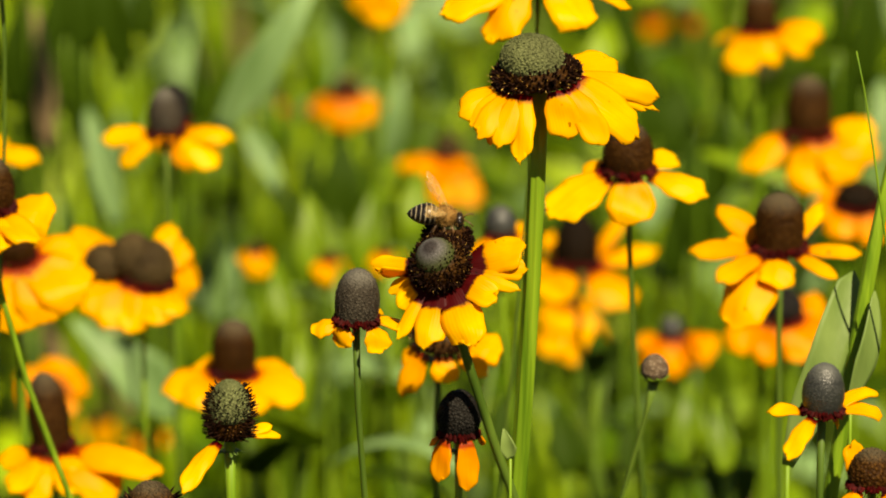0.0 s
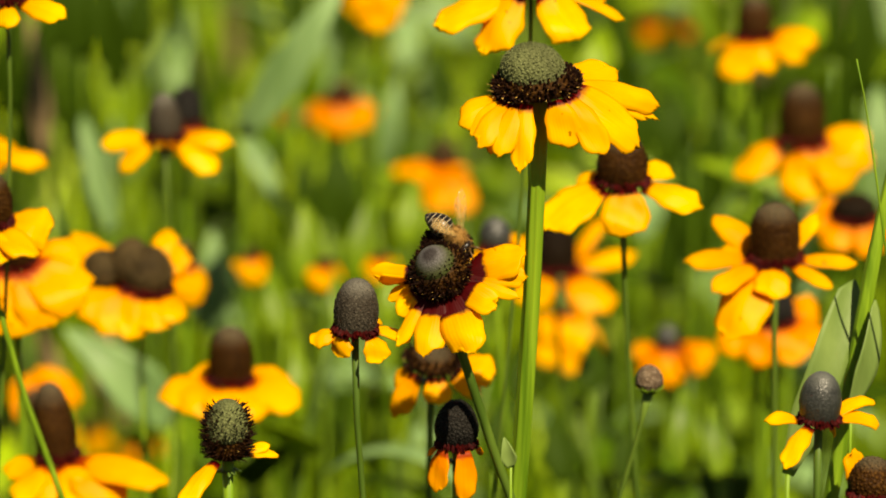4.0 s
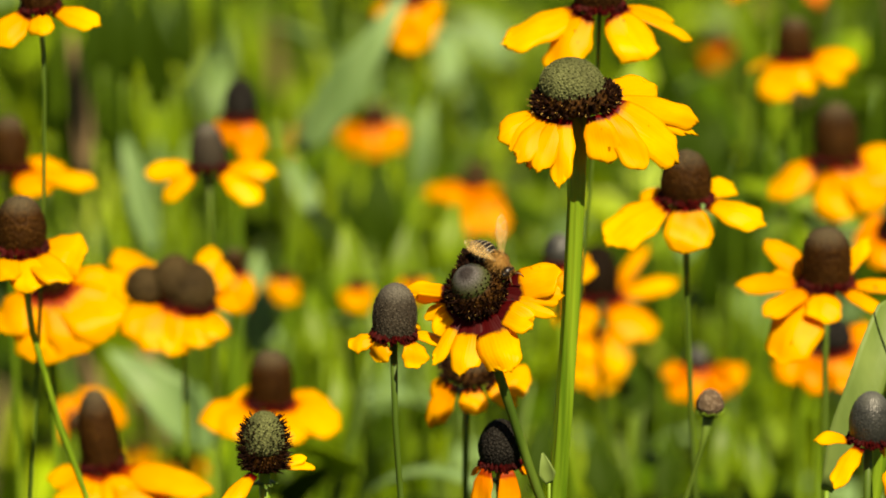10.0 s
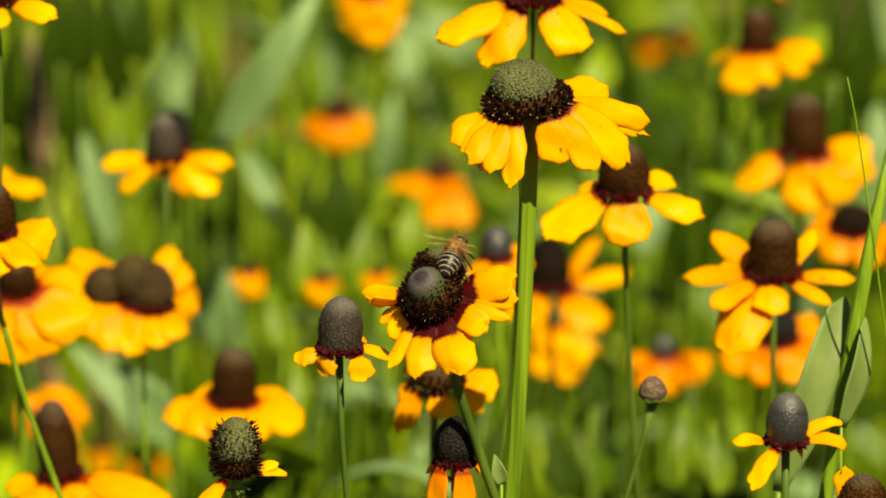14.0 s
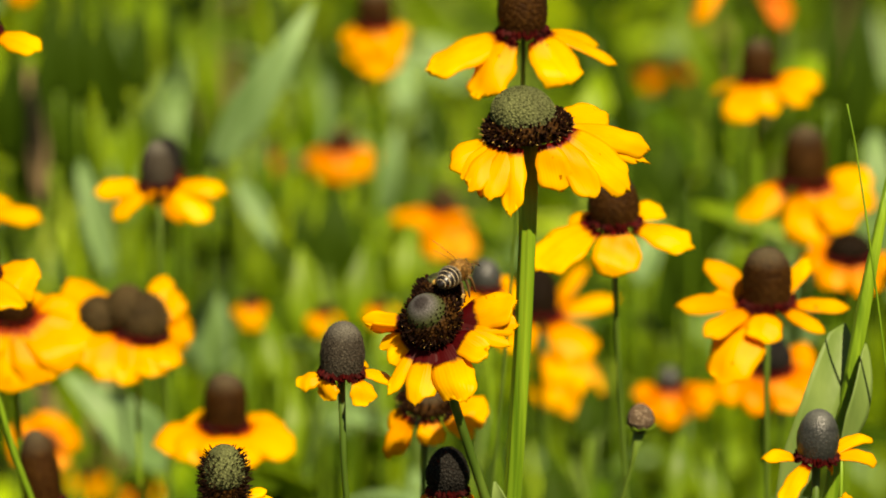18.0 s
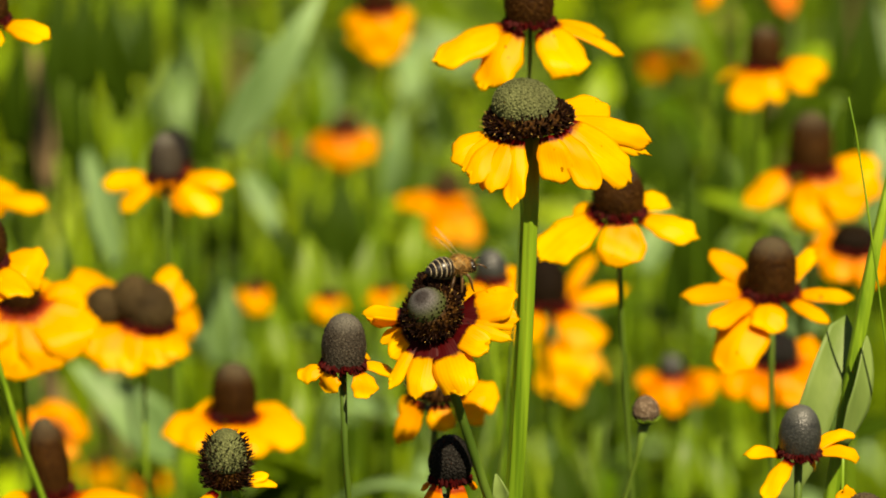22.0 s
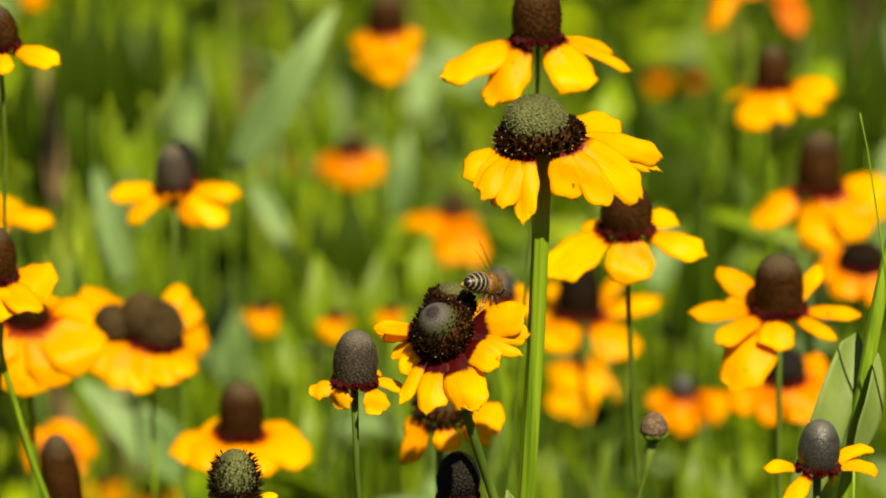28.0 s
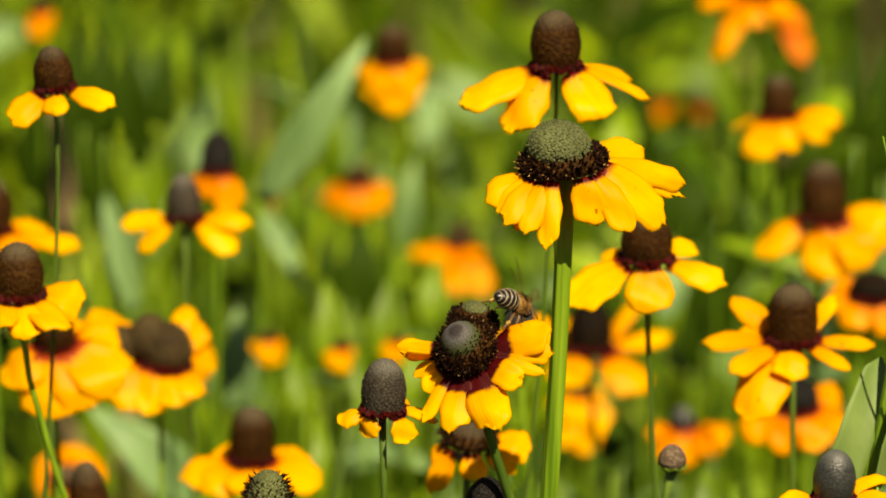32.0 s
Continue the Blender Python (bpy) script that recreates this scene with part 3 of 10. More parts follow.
coneflower('N', 'many-petalled yellow coneflower with a tall dark cone',
           (0.0699, 0.0991, 0.5836), (0.011, 0.000), (-0.02, -0.04, 1.00), 5.3, 12.2, (5.0, 0.06), 'brown',
           [(-12.4, 11.2, 6.5, 6.2, 0.12), (-19.4, 2.3, -1.3, 5.5, 0.10), (-11.2, 4.7, 1.0, 5.2, 0.10),
            (-10.4, -13.5, -14.1, 11.0, 0.12), (-1.3, -11.0, -5.5, 7.4, 0.12), (17.4, -1.5, -0.7, 4.0, 0.08),
            (11.5, -10.3, -3.4, 3.8, 0.08), (10.0, 11.4, 6.7, 4.0, 0.08), (-13.7, -10.7, -4.3, 5.2, 0.10)],
           tint=GOLD, near=1, sepals=False, stem=0.59, dark=True)
coneflower('O', 'shaded orange coneflower with a near-black cone',
           (0.0799, 0.2332, 0.5287), (0.000, 0.000), (0.10, -0.17, 1), 5.67, 6.85, (2.6, 0.16), 'black',
           [(-12.6, -5.1, -7.5, 8.9, 0.13), (-4.3, -8.9, -10.3, 8.1, 0.13), (5.7, -10.0, -9.1, 8.1, 0.13),
            (12.9, -4.5, -5.3, 9.4, 0.13), (11.4, 6.1, 0.6, 8.1, 0.13)],
           tint=ORANGE, near=0, stem=0.67)
coneflower('AB', 'yellow coneflower with a short brown cone and few petals',
           (-0.0885, 0.0766, 0.6441), (-0.034, 0.000), (-0.12, -0.02, 1.00), 4.25, 8.8, (2.3, 0.16), 'brown',
           [(-8.3, -7.1, -6.2, 6.4, 0.14), (0.5, -7.4, -4.1, 5.3, 0.14), (13.0, -9.0, -1.6, 5.3, 0.22)],
           near=1, stem=0.40, dark=True, face=1.2)
coneflower('AJ', 'coneflower half hidden, smooth slate cone and golden petals',
           (0.0123, 0.1830, 0.5627), (0.051, 0.000), (0.00, 0.08, 1), 3.99, 6.76, (2.6, 0.16), 'slate',
           [(-5.5, -6.9, -3.8, 6.4, 0.13), (8.2, -2.1, -2.3, 7.7, 0.13), (5.5, 7.8, 0.5, 6.4, 0.13),
            (2.7, -6.1, -6.8, 6.4, 0.13)],
           tint=GOLD, near=0, stem=0.64)
coneflower('AR', 'brown coneflower with lopsided orange petals',
           (0.0832, 0.0038, 0.5648), (0.000, 0.000), (0.00, 0.08, 1), 4.92, 7.52, (2.4, 0.16), 'brown',
           [(-3.5, 4.7, 7.9, 4.3, 0.13), (-6.9, -7.1, -3.4, 5.1, 0.13), (5.8, -8.6, -1.8, 5.1, 0.13)],
           tint=GOLD, near=1, stem=0.66)
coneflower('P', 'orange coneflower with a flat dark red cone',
           (0.1014, 0.2776, 0.5442), (0.000, 0.000), (0.00, -0.12, 1), 5.99, 5.24, (2.4, 0.16), 'shadowed',
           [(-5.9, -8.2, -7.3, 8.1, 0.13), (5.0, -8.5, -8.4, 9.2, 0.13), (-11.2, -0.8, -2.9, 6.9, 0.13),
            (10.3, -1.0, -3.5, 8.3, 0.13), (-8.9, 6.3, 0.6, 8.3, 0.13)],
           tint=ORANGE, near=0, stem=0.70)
coneflower('Q', 'orange-yellow coneflower with a tall rough brown cone',
           (0.0902, 0.2941, 0.5583), (-0.025, 0.000), (0.00, 0.08, 1), 5.83, 14.94, (3.4, 0.16), 'brown',
           [(-17.3, -3.9, -7.8, 10.2, 0.13), (0.0, -10.3, -13.4, 11.3, 0.13), (10.2, -9.3, -10.1, 10.2, 0.13),
            (17.3, 0.3, 1.0, 10.8, 0.13), (17.0, -4.8, -5.6, 10.2, 0.13)],
           tint=GOLD, face=1.0, near=0, stem=0.87)
coneflower('R', 'orange-yellow coneflower with a brown cone and drooping petals',
           (0.0816, 0.3456, 0.5725), (0.015, 0.000), (0.00, 0.08, 1.00), 4.9, 10.40, (2.8, 0.16), 'brown',
           [(-6.2, -12.0, -9.0, 9.6, 0.13), (-10.6, 7.9, -4.7, 7.3, 0.13), (2.9, -11.4, -7.3, 6.7, 0.13),
            (11.7, -10.5, -4.5, 5.8, 0.13), (16.0, -3.8, -0.7, 8.2, 0.16)],
           tint=GOLD, near=0, stem=0.87)
coneflower('T2', 'orange coneflower with a small greyish cone',
           (0.0614, 0.3851, 0.4762), (0.000, 0.000), (0.00, 0.08, 1), 3.4, 5.6, (2.6, 0.16), 'slate',
           [(-7.6, -5.6, -7.6, 7.7, 0.13), (1.6, -7.7, -9.0, 8.4, 0.13), (12.8, -2.5, -2.6, 8.7, 0.13),
            (9.9, -6.8, -5.8, 7.7, 0.13), (-9.9, -0.4, -1.5, 6.2, 0.13)],
           tint=ORANGE, near=0, stem=0.78)
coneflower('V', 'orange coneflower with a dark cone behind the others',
           (0.0367, 0.3106, 0.5201), (0.047, 0.000), (0.00, 0.08, 1.00), 6.03, 13.70, (3.2, 0.16), 'shadowed',
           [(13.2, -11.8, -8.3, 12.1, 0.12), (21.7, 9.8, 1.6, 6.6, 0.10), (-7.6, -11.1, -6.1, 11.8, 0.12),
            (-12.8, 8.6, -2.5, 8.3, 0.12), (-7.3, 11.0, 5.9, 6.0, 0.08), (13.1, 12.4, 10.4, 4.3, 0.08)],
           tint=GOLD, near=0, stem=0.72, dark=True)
coneflower('V2', 'cluster-like orange coneflower low among the stems',
           (0.0353, 0.4563, 0.4639), (-0.002, -0.001), (0.00, -0.05, 1.00), 2.6, 1.5, (2.6, 0.16), 'olive',
           [(-7.8, -6.5, -3.3, 8.0, 0.13), (-5.7, -12.8, -12.1, 9.7, 0.13), (1.4, -13.5, -14.6, 9.7, 0.13),
            (8.1, -12.1, -9.6, 9.0, 0.13), (6.5, -2.1, -1.1, 7.4, 0.13), (-1.8, -11.1, -6.2, 9.0, 0.16)],
           tint=GOLD, near=0, stem=0.70, face=1.0)
coneflower('X', 'orange coneflower seen far back with low petals',
           (-0.0328, 0.6567, 0.4734), (0.000, 0.000), (0.00, 0.08, 1), 5.10, 5.91, (2.6, 0.16), 'brown',
           [(-12.4, -1.8, -6.2, 8.0, 0.13), (-6.9, -6.8, -9.6, 9.1, 0.13), (1.2, -8.9, -10.2, 9.8, 0.13),
            (8.5, -6.5, -8.5, 9.1, 0.13), (12.0, -1.4, -4.7, 8.0, 0.13)],
           tint=ORANGE, near=0, stem=0.91)
coneflower('Y', 'orange coneflower far back with a brownish cone',
           (0.0001, 0.5586, 0.4795), (-0.003, 0.000), (0.00, 0.08, 1.00), 4.8, 7.0, (2.6, 0.16), 'olive',
           [(-2.7, -13.0, -12.7, 9.3, 0.13), (6.9, -13.2, -13.3, 9.3, 0.13), (-8.9, -10.3, -3.2, 7.9, 0.13),
            (4.5, -9.3, -1.3, 7.9, 0.13), (-15.8, -1.1, -2.9, 6.9, 0.13)],
           tint=ORANGE, near=0, stem=0.86)
coneflower('Z', 'golden coneflower far back with a dark cone',
           (-0.0193, 0.4805, 0.5553), (0.000, 0.000), (0.00, 0.08, 1), 5.62, 9.93, (2.8, 0.16), 'brown',
           [(-10.2, -1.3, -4.6, 8.3, 0.13), (0.7, -9.4, -14.3, 12.8, 0.13), (9.5, -0.9, -3.3, 9.0, 0.13),
            (5.1, -6.2, -9.2, 9.6, 0.13), (-6.8, -6.5, -10.2, 9.6, 0.13)],
           tint=GOLD, near=0, stem=0.80)
coneflower('AA', 'golden coneflower with a rounded brown cone',
           (-0.1160, 0.2350, 0.5699), (0.010, 0.000), (0.00, 0.08, 1.00), 4.95, 13.02, (3.0, 0.16), 'brown',
           [(12.0, 8.4, -0.7, 8.0, 0.13), (9.0, -10.3, -3.6, 8.6, 0.13), (21.6, -9.5, -1.3, 6.2, 0.13),
            (-9.2, 8.6, -2.5, 6.7, 0.13)],
           tint=GOLD, near=0, stem=0.67)
coneflower('AC', 'small orange coneflower far off in the grass',
           (-0.0532, 0.4218, 0.4898), (0.000, 0.000), (0.00, 0.08, 1), 2.35, 2.15, (2.6, 0.16), 'brown',
           [(-4.5, -1.1, -3.8, 6.2, 0.13), (0.7, -3.8, -7.2, 7.5, 0.13), (4.5, -1.0, -3.4, 6.2, 0.13)],
           tint=GOLD, near=0, stem=0.63)
coneflower('AD', 'small orange coneflower far off in the grass',
           (-0.0328, 0.4211, 0.4876), (0.000, 0.000), (0.00, 0.08, 1), 2.50, 2.42, (2.6, 0.16), 'brown',
           [(-5.3, -1.0, -3.4, 6.7, 0.13), (0.0, -3.7, -6.8, 7.5, 0.13), (5.3, -1.1, -3.9, 6.7, 0.13)],
           tint=GOLD, near=0, stem=0.63)
coneflower('AE', 'small orange coneflower far off in the grass',
           (-0.0175, 0.4216, 0.4893), (0.000, 0.000), (0.00, 0.08, 1), 2.03, 1.93, (2.6, 0.16), 'brown',
           [(-4.8, -0.9, -3.3, 6.2, 0.13), (0.3, -3.4, -6.0, 6.7, 0.13), (4.8, -0.9, -3.3, 5.9, 0.13)],
           tint=GOLD, near=0, stem=0.63)
coneflower('AF', 'small rust-orange coneflower far off in the grass',
           (0.0819, 1.0374, 0.4078), (0.000, 0.000), (0.00, 0.08, 1), 3.82, 5.80, (2.6, 0.16), 'brown',
           [(-4.5, -1.2, -4.0, 5.5, 0.13), (0.0, -4.0, -7.8, 6.5, 0.13), (4.5, -1.2, -4.2, 5.8, 0.13)],
           tint=ORANGE, near=0, stem=0.90)
coneflower('AF2', 'small rust-orange coneflower far off in the grass',
           (0.0999, 1.0375, 0.4080), (0.000, 0.000), (0.00, 0.08, 1), 3.15, 5.08, (2.6, 0.16), 'brown',
           [(-2.6, -0.7, -2.6, 3.8, 0.13), (0.0, -3.0, -5.2, 4.6, 0.13), (2.6, -0.9, -3.1, 3.8, 0.13)],
           tint=RUST, near=0, stem=0.90)
coneflower('AH', 'small rust-orange coneflower far off in the grass',
           (-0.0664, 0.9348, 0.3982), (0.000, 0.000), (0.00, 0.08, 1), 3.00, 5.75, (2.6, 0.16), 'brown',
           [(-3.6, -0.9, -3.2, 5.6, 0.13), (0.0, -4.9, -8.7, 7.3, 0.13), (3.6, -1.2, -4.1, 5.6, 0.13)],
           tint=RUST, near=0, stem=0.86)
coneflower('AG', 'golden coneflower with a near-black cone, half hidden behind another',
           (-0.0697, 0.3292, 0.5500), (0.000, 0.000), (0.00, 0.08, 1), 4.63, 10.02, (2.6, 0.16), 'black',
           [(-7.1, -3.4, -6.2, 7.2, 0.13), (4.6, -6.0, -8.5, 6.4, 0.13), (-2.0, -5.0, -7.0, 6.0, 0.13),
            (3.1, -7.8, -10.7, 5.8, 0.13)],
           tint=ORANGE, near=0, stem=0.72)
coneflower('AW', 'small orange coneflower swaying behind the double one',
           (-0.0688, 0.3108, 0.5206), (0.000, 0.000), (0.00, 0.08, 1), 3.30, 5.53, (2.8, 0.16), 'brown',
           [(-6.1, -0.9, -3.2, 6.3, 0.13), (-4.3, -4.1, -8.9, 6.9, 0.13), (1.2, -6.0, -10.0, 7.2, 0.13),
            (5.2, -3.6, -7.2, 5.7, 0.13)],
           tint=GOLD, near=0, stem=0.57)
coneflower('I2', 'orange coneflower low behind the tall brown cone',
           (-0.1058, 0.3557, 0.4685), (-0.001, 0.003), (0.00, -0.30, 1.00), 5.25, 3.0, (2.6, 0.16), 'brown',
           [(9.9, 4.0, 2.3, 9.0, 0.16), (3.0, 8.8, 6.8, 9.6, 0.13), (-6.0, 5.8, 4.9, 7.5, 0.13),
            (-8.1, 0.2, -1.0, 9.0, 0.13), (5.4, -6.8, -5.2, 9.0, 0.13)],
           tint=ORANGE, near=0, stem=0.75)
coneflower('I3', 'small orange coneflower deep in the grass',
           (-0.1127, 0.6274, 0.3710), (0.000, 0.000), (0.00, 0.08, 1), 4.01, 4.36, (2.6, 0.16), 'brown',
           [(-7.7, -1.1, -4.0, 8.0, 0.13), (0.0, -4.6, -9.0, 9.1, 0.13), (7.7, -1.2, -4.4, 8.0, 0.13)],
           tint=GOLD, near=0, stem=0.73)
coneflower('I4', 'small orange coneflower with a near-black cone deep in the grass',
           (-0.0982, 0.6262, 0.3670), (0.000, 0.000), (0.00, 0.08, 1), 4.01, 6.30, (2.6, 0.16), 'black',
           [(-7.7, -1.1, -4.0, 8.0, 0.13), (0.0, -4.4, -8.3, 8.4, 0.13), (7.7, -1.2, -4.4, 8.0, 0.13)],
           tint=ORANGE, near=0, stem=0.73)
coneflower('AT', 'orange coneflower with petals blown aside',
           (0.0844, 0.4855, 0.5729), (-0.002, -0.001), (0.00, 0.08, 1.00), 4.82, 4.5, (2.6, 0.16), 'brown',
           [(-17.6, -9.6, -0.7, 5.5, 0.13), (-12.8, -13.8, -15.9, 7.4, 0.16), (-3.2, -11.1, -6.3, 12.2, 0.13),
            (8.1, -10.3, -3.5, 9.6, 0.13)],
           tint=ORANGE, near=0, stem=0.72)
coneflower('AU', 'rust-brown faded coneflower far back',
           (0.0938, 0.5790, 0.5508), (0.011, -0.003), (0.00, 0.08, 1.00), 4.29, 3.5, (2.6, 0.16), 'brown',
           [(10.5, -13.9, -16.8, 8.9, 0.10), (8.3, -11.3, -7.2, 7.9, 0.13)],
           tint=RUST, near=0, stem=0.77)
coneflower('AV', 'small orange coneflower far off in the grass',
           (-0.1275, 0.5782, 0.5476), (0.000, 0.000), (0.00, 0.08, 1), 3.09, 4.35, (2.6, 0.16), 'brown',
           [(-3.6, -1.3, -4.6, 6.8, 0.13), (0.0, -4.3, -8.3, 7.5, 0.13), (4.4, -0.8, -2.8, 6.8, 0.13)],
           tint=ORANGE, near=0, stem=0.77)


# ---- the bud on its thin stem ----
def flower_bud(key, label, at, slant, radius):
    """A closed bud on a thin bent stem. radius in mm."""
    rng = random.Random(key)
    base = Vector((at[0] + slant, at[1], 0))
    thing = new("flower_bud")
    thing.location = base
    tagged(thing, label, "flower bud")
    top = Vector(at) - base
    r = radius * MM
    path = bezier((0, 0, -0.01), (slant * -0.1, 0, top.z * 0.5), top - Vector((0.001, 0, 0.02)), top - Vector((0, 0, r * 0.6)), 14)
    v, f = tube(path, [r * 0.15] * 14 + [r * 0.4], 7)
    part("stem", mesh_of("stem", v, f, STEM_DARK), thing)
    up = Vector((0, -0.15, 1)).normalized()
    v, f = lathe(up, top - up * r * 0.8, r, r * 1.75, (2.2, 0.4), 10, 16, 0.3)
    part("bud", mesh_of("bud", v, f, CONE["bud"]), thing)
    for i in range(9):
        a = 2 * math.pi * i / 9
        out = Vector((math.cos(a), math.sin(a), 0))
        spine = [top + out * r * (0.45 + 0.5 * t) + Vector((0, 0, r * (-0.75 + 0.35 * t * t))) for t in (0, 0.3, 0.6, 0.85, 1)]
        v, f, al, ac = sheet(spine, [r * q for q in (0.25, 0.3, 0.24, 0.14, 0.03)], Vector((0, 0, 1)), -0.2, 0.00015, 2)
        part("sepal", mesh_of("sepal", v, f, STEM), thing)
    PLANTS[key] = thing
    return thing


flower_bud('T', 'round brown flower bud in a green calyx', (0.0421, 0.0466, 0.5745), -0.103, 3.18)


# ---- leafy shoots ----
def leafy_shoot(key, label, at, tip, width, mat, cup, face, radius, slant, point):
    """A thin stem from the ground that carries one leaf. tip, width and radius in mm."""
    rng = random.Random(key)
    base = Vector((at[0] + slant, at[1] + 0.01, 0))
    thing = new("leafy_shoot")
    thing.location = base
    tagged(thing, label, "leaf")
    root = Vector(at) - base
    v, f = tube(bezier((0, 0, -0.01), (0, 0, root.z * 0.5), root - Vector((0, 0, 0.04)), root, 12),
                [radius * MM * (1.3 - 0.4 * i / 12) for i in range(13)], 7)
    part("stem", mesh_of("stem", v, f, STEM), thing)
    run = Vector(tip) * MM
    nrm = Vector((face, -1, 0.6)).normalized()
    spine = [root + run * (t / 12) + nrm * run.length * 0.10 * math.sin(t / 12 * math.pi) for t in range(13)]
    prof = [min(1.0, (0.25 + 0.75 * min(1, t / 4)) * 1.25 * max(0.0, 1 - t / 12) ** point) for t in range(13)]
    v, f, al, ac = sheet(spine, [max(width * MM * 0.5 * q, 0.0002) for q in prof], nrm, cup, 0.0003, 6, 0, rng.uniform(-0.4, 0.4), 0.05, rng.randrange(999))
    part("leaf", mesh_of("leaf", v, f, mat), thing)
    PLANTS[key] = thing
    return thing


def grassy_stem(key, label, low, high, radius):
    """A bare leaning stem that goes on out of view. radius in mm."""
    low, high = Vector(low), Vector(high)
    base = Vector((low.x + (low.x - high.x) / (high.z - low.z) * low.z * 0.4, low.y, 0))
    thing = new("plant_stem")
    thing.location = base
    tagged(thing, label, "stem")
    v, f = tube(bezier((0, 0, -0.01), low * 0.4 - base * 0.4, low - base, high - base, 18), [radius * MM] * 17 + [radius * 0.7 * MM] * 2, 36, 1.0, 0.05)
    part("stem", mesh_of("stem", v, f, STEM), thing)
    PLANTS[key] = thing
    return thing


leafy_shoot('l1', 'broad grey-green leaf slanting upwards', (-0.0626, 0.4200, 0.5268), (28.6, 10.0, 44.6), 12.9, LEAF, -0.30, 0.35, 0.43, 0.000, 0.75)
leafy_shoot('l2', 'narrow upright grey-green leaf on a thin stem', (-0.0197, 0.6506, 0.4520), (5.1, 4.5, 29.0), 9.8, LEAF, -0.30, 0.00, 0.46, 0.000, 0.75)
leafy_shoot('l3', 'drooping grey-green leaf on a thin stem', (-0.0608, 0.5421, 0.4915), (15.2, -10.7, -25.1), 7.8, LEAF, -0.30, 0.00, 0.42, 0.000, 0.75)
leafy_shoot('l4', 'pale grey-green upright leaf', (-0.0651, 0.4707, 0.4516), (-0.3, 5.2, 29.9), 13.0, LEAF, -0.30, 0.00, 0.41, 0.000, 0.75)
leafy_shoot('l5', 'pale green leaf on a low stem', (-0.0716, 0.3637, 0.4596), (-28.8, 4.1, 25.5), 17.0, LEAF, -0.30, 0.20, 0.35, 0.000, 0.75)
leafy_shoot('l6', 'grey-green leaf in the meadow', (-0.0985, 0.8430, 0.4265), (7.1, 4.8, 31.4), 18.3, LEAF, -0.30, 0.00, 0.51, 0.000, 0.75)
leafy_shoot('l7', 'grey-green leaf in the meadow', (-0.1000, 0.6498, 0.4493), (-3.6, 2.5, 22.0), 12.7, LEAF, -0.30, 0.00, 0.46, 0.000, 0.75)
leafy_shoot('l8', 'light green leaf in the meadow', (-0.1133, 0.9345, 0.3972), (-6.4, 1.2, 19.7), 12.9, BLADE, -0.30, 0.00, 0.54, 0.000, 0.75)
leafy_shoot('l9', 'light green leaf low in the meadow', (-0.0384, 0.5370, 0.4041), (22.3, 5.7, 32.3), 11.3, LEAF, -0.30, 0.00, 0.43, 0.000, 0.75)
leafy_shoot('l10', 'pale leaf beside the stems', (0.0725, 0.4661, 0.5052), (39.4, -7.1, -13.0), 5.5, BLADE, -0.30, 0.40, 0.40, 0.000, 0.75)
leafy_shoot('l11', 'light green leaf among stems', (0.1413, 0.6458, 0.4353), (-0.7, 7.0, 37.8), 16.4, LEAF, -0.30, 0.00, 0.46, 0.000, 0.75)
# Dark leaves set where the meadow shows shaded gaps; the shade is their colour.
leafy_shoot('k0', 'leaf in deep green that stands for shade in the meadow', (-0.1187, 0.5806, 0.4865), (1.7, 11.0, 51.0), 15.6, BLADE_SHADE, -0.30, 0.00, 0.43, 0.000, 0.75)
leafy_shoot('k1', 'leaf in deep green that stands for shade in the meadow', (-0.1256, 0.5777, 0.4765), (5.2, 7.7, 39.3), 13.9, BLADE_SHADE, -0.30, 0.00, 0.43, 0.000, 0.75)
leafy_shoot('k2', 'leaf in deep green that stands for shade in the meadow', (-0.0987, 0.5835, 0.4965), (-4.3, 7.7, 39.3), 12.1, BLADE_SHADE, -0.30, 0.00, 0.43, 0.000, 0.75)
leafy_shoot('k3', 'leaf in deep green that stands for shade in the meadow', (-0.1326, 0.5811, 0.4882), (3.5, 6.7, 36.0), 13.9, BLADE_SHADE, -0.30, 0.00, 0.43, 0.000, 0.75)
leafy_shoot('k4', 'leaf in deep green that stands for shade in the meadow', (0.0791, 0.5682, 0.4431), (-1.4, 5.3, 31.0), 12.1, BLADE_SHADE, -0.30, 0.00, 0.43, 0.000, 0.75)
leafy_shoot('k5', 'leaf in deep green that stands for shade in the meadow', (0.0705, 0.5663, 0.4365), (-1.7, 3.4, 24.3), 10.4, BLADE_SHADE, -0.30, 0.00, 0.43, 0.000, 0.75)
leafy_shoot('k6', 'leaf in deep green that stands for shade in the meadow', (0.1191, 0.5663, 0.4365), (-1.4, 6.2, 34.3), 12.1, BLADE_SHADE, -0.30, 0.00, 0.43, 0.000, 0.75)
leafy_shoot('k7', 'leaf in deep green that stands for shade in the meadow', (-0.1100, 0.5773, 0.4748), (-2.1, 12.0, 54.3), 11.1, BLADE_SHADE, -0.30, 0.00, 0.43, 0.000, 0.75)
leafy_shoot('k8', 'leaf in deep green that stands for shade in the meadow', (-0.1057, 0.5730, 0.4598), (-1.2, 8.1, 41.0), 8.7, BLADE_SHADE, -0.30, 0.00, 0.43, 0.000, 0.75)
leafy_shoot('k9', 'leaf in deep green that stands for shade in the meadow', (0.0961, 0.5777, 0.4765), (-1.7, 4.8, 29.3), 9.7, BLADE_SHADE, -0.30, 0.00, 0.43, 0.000, 0.75)
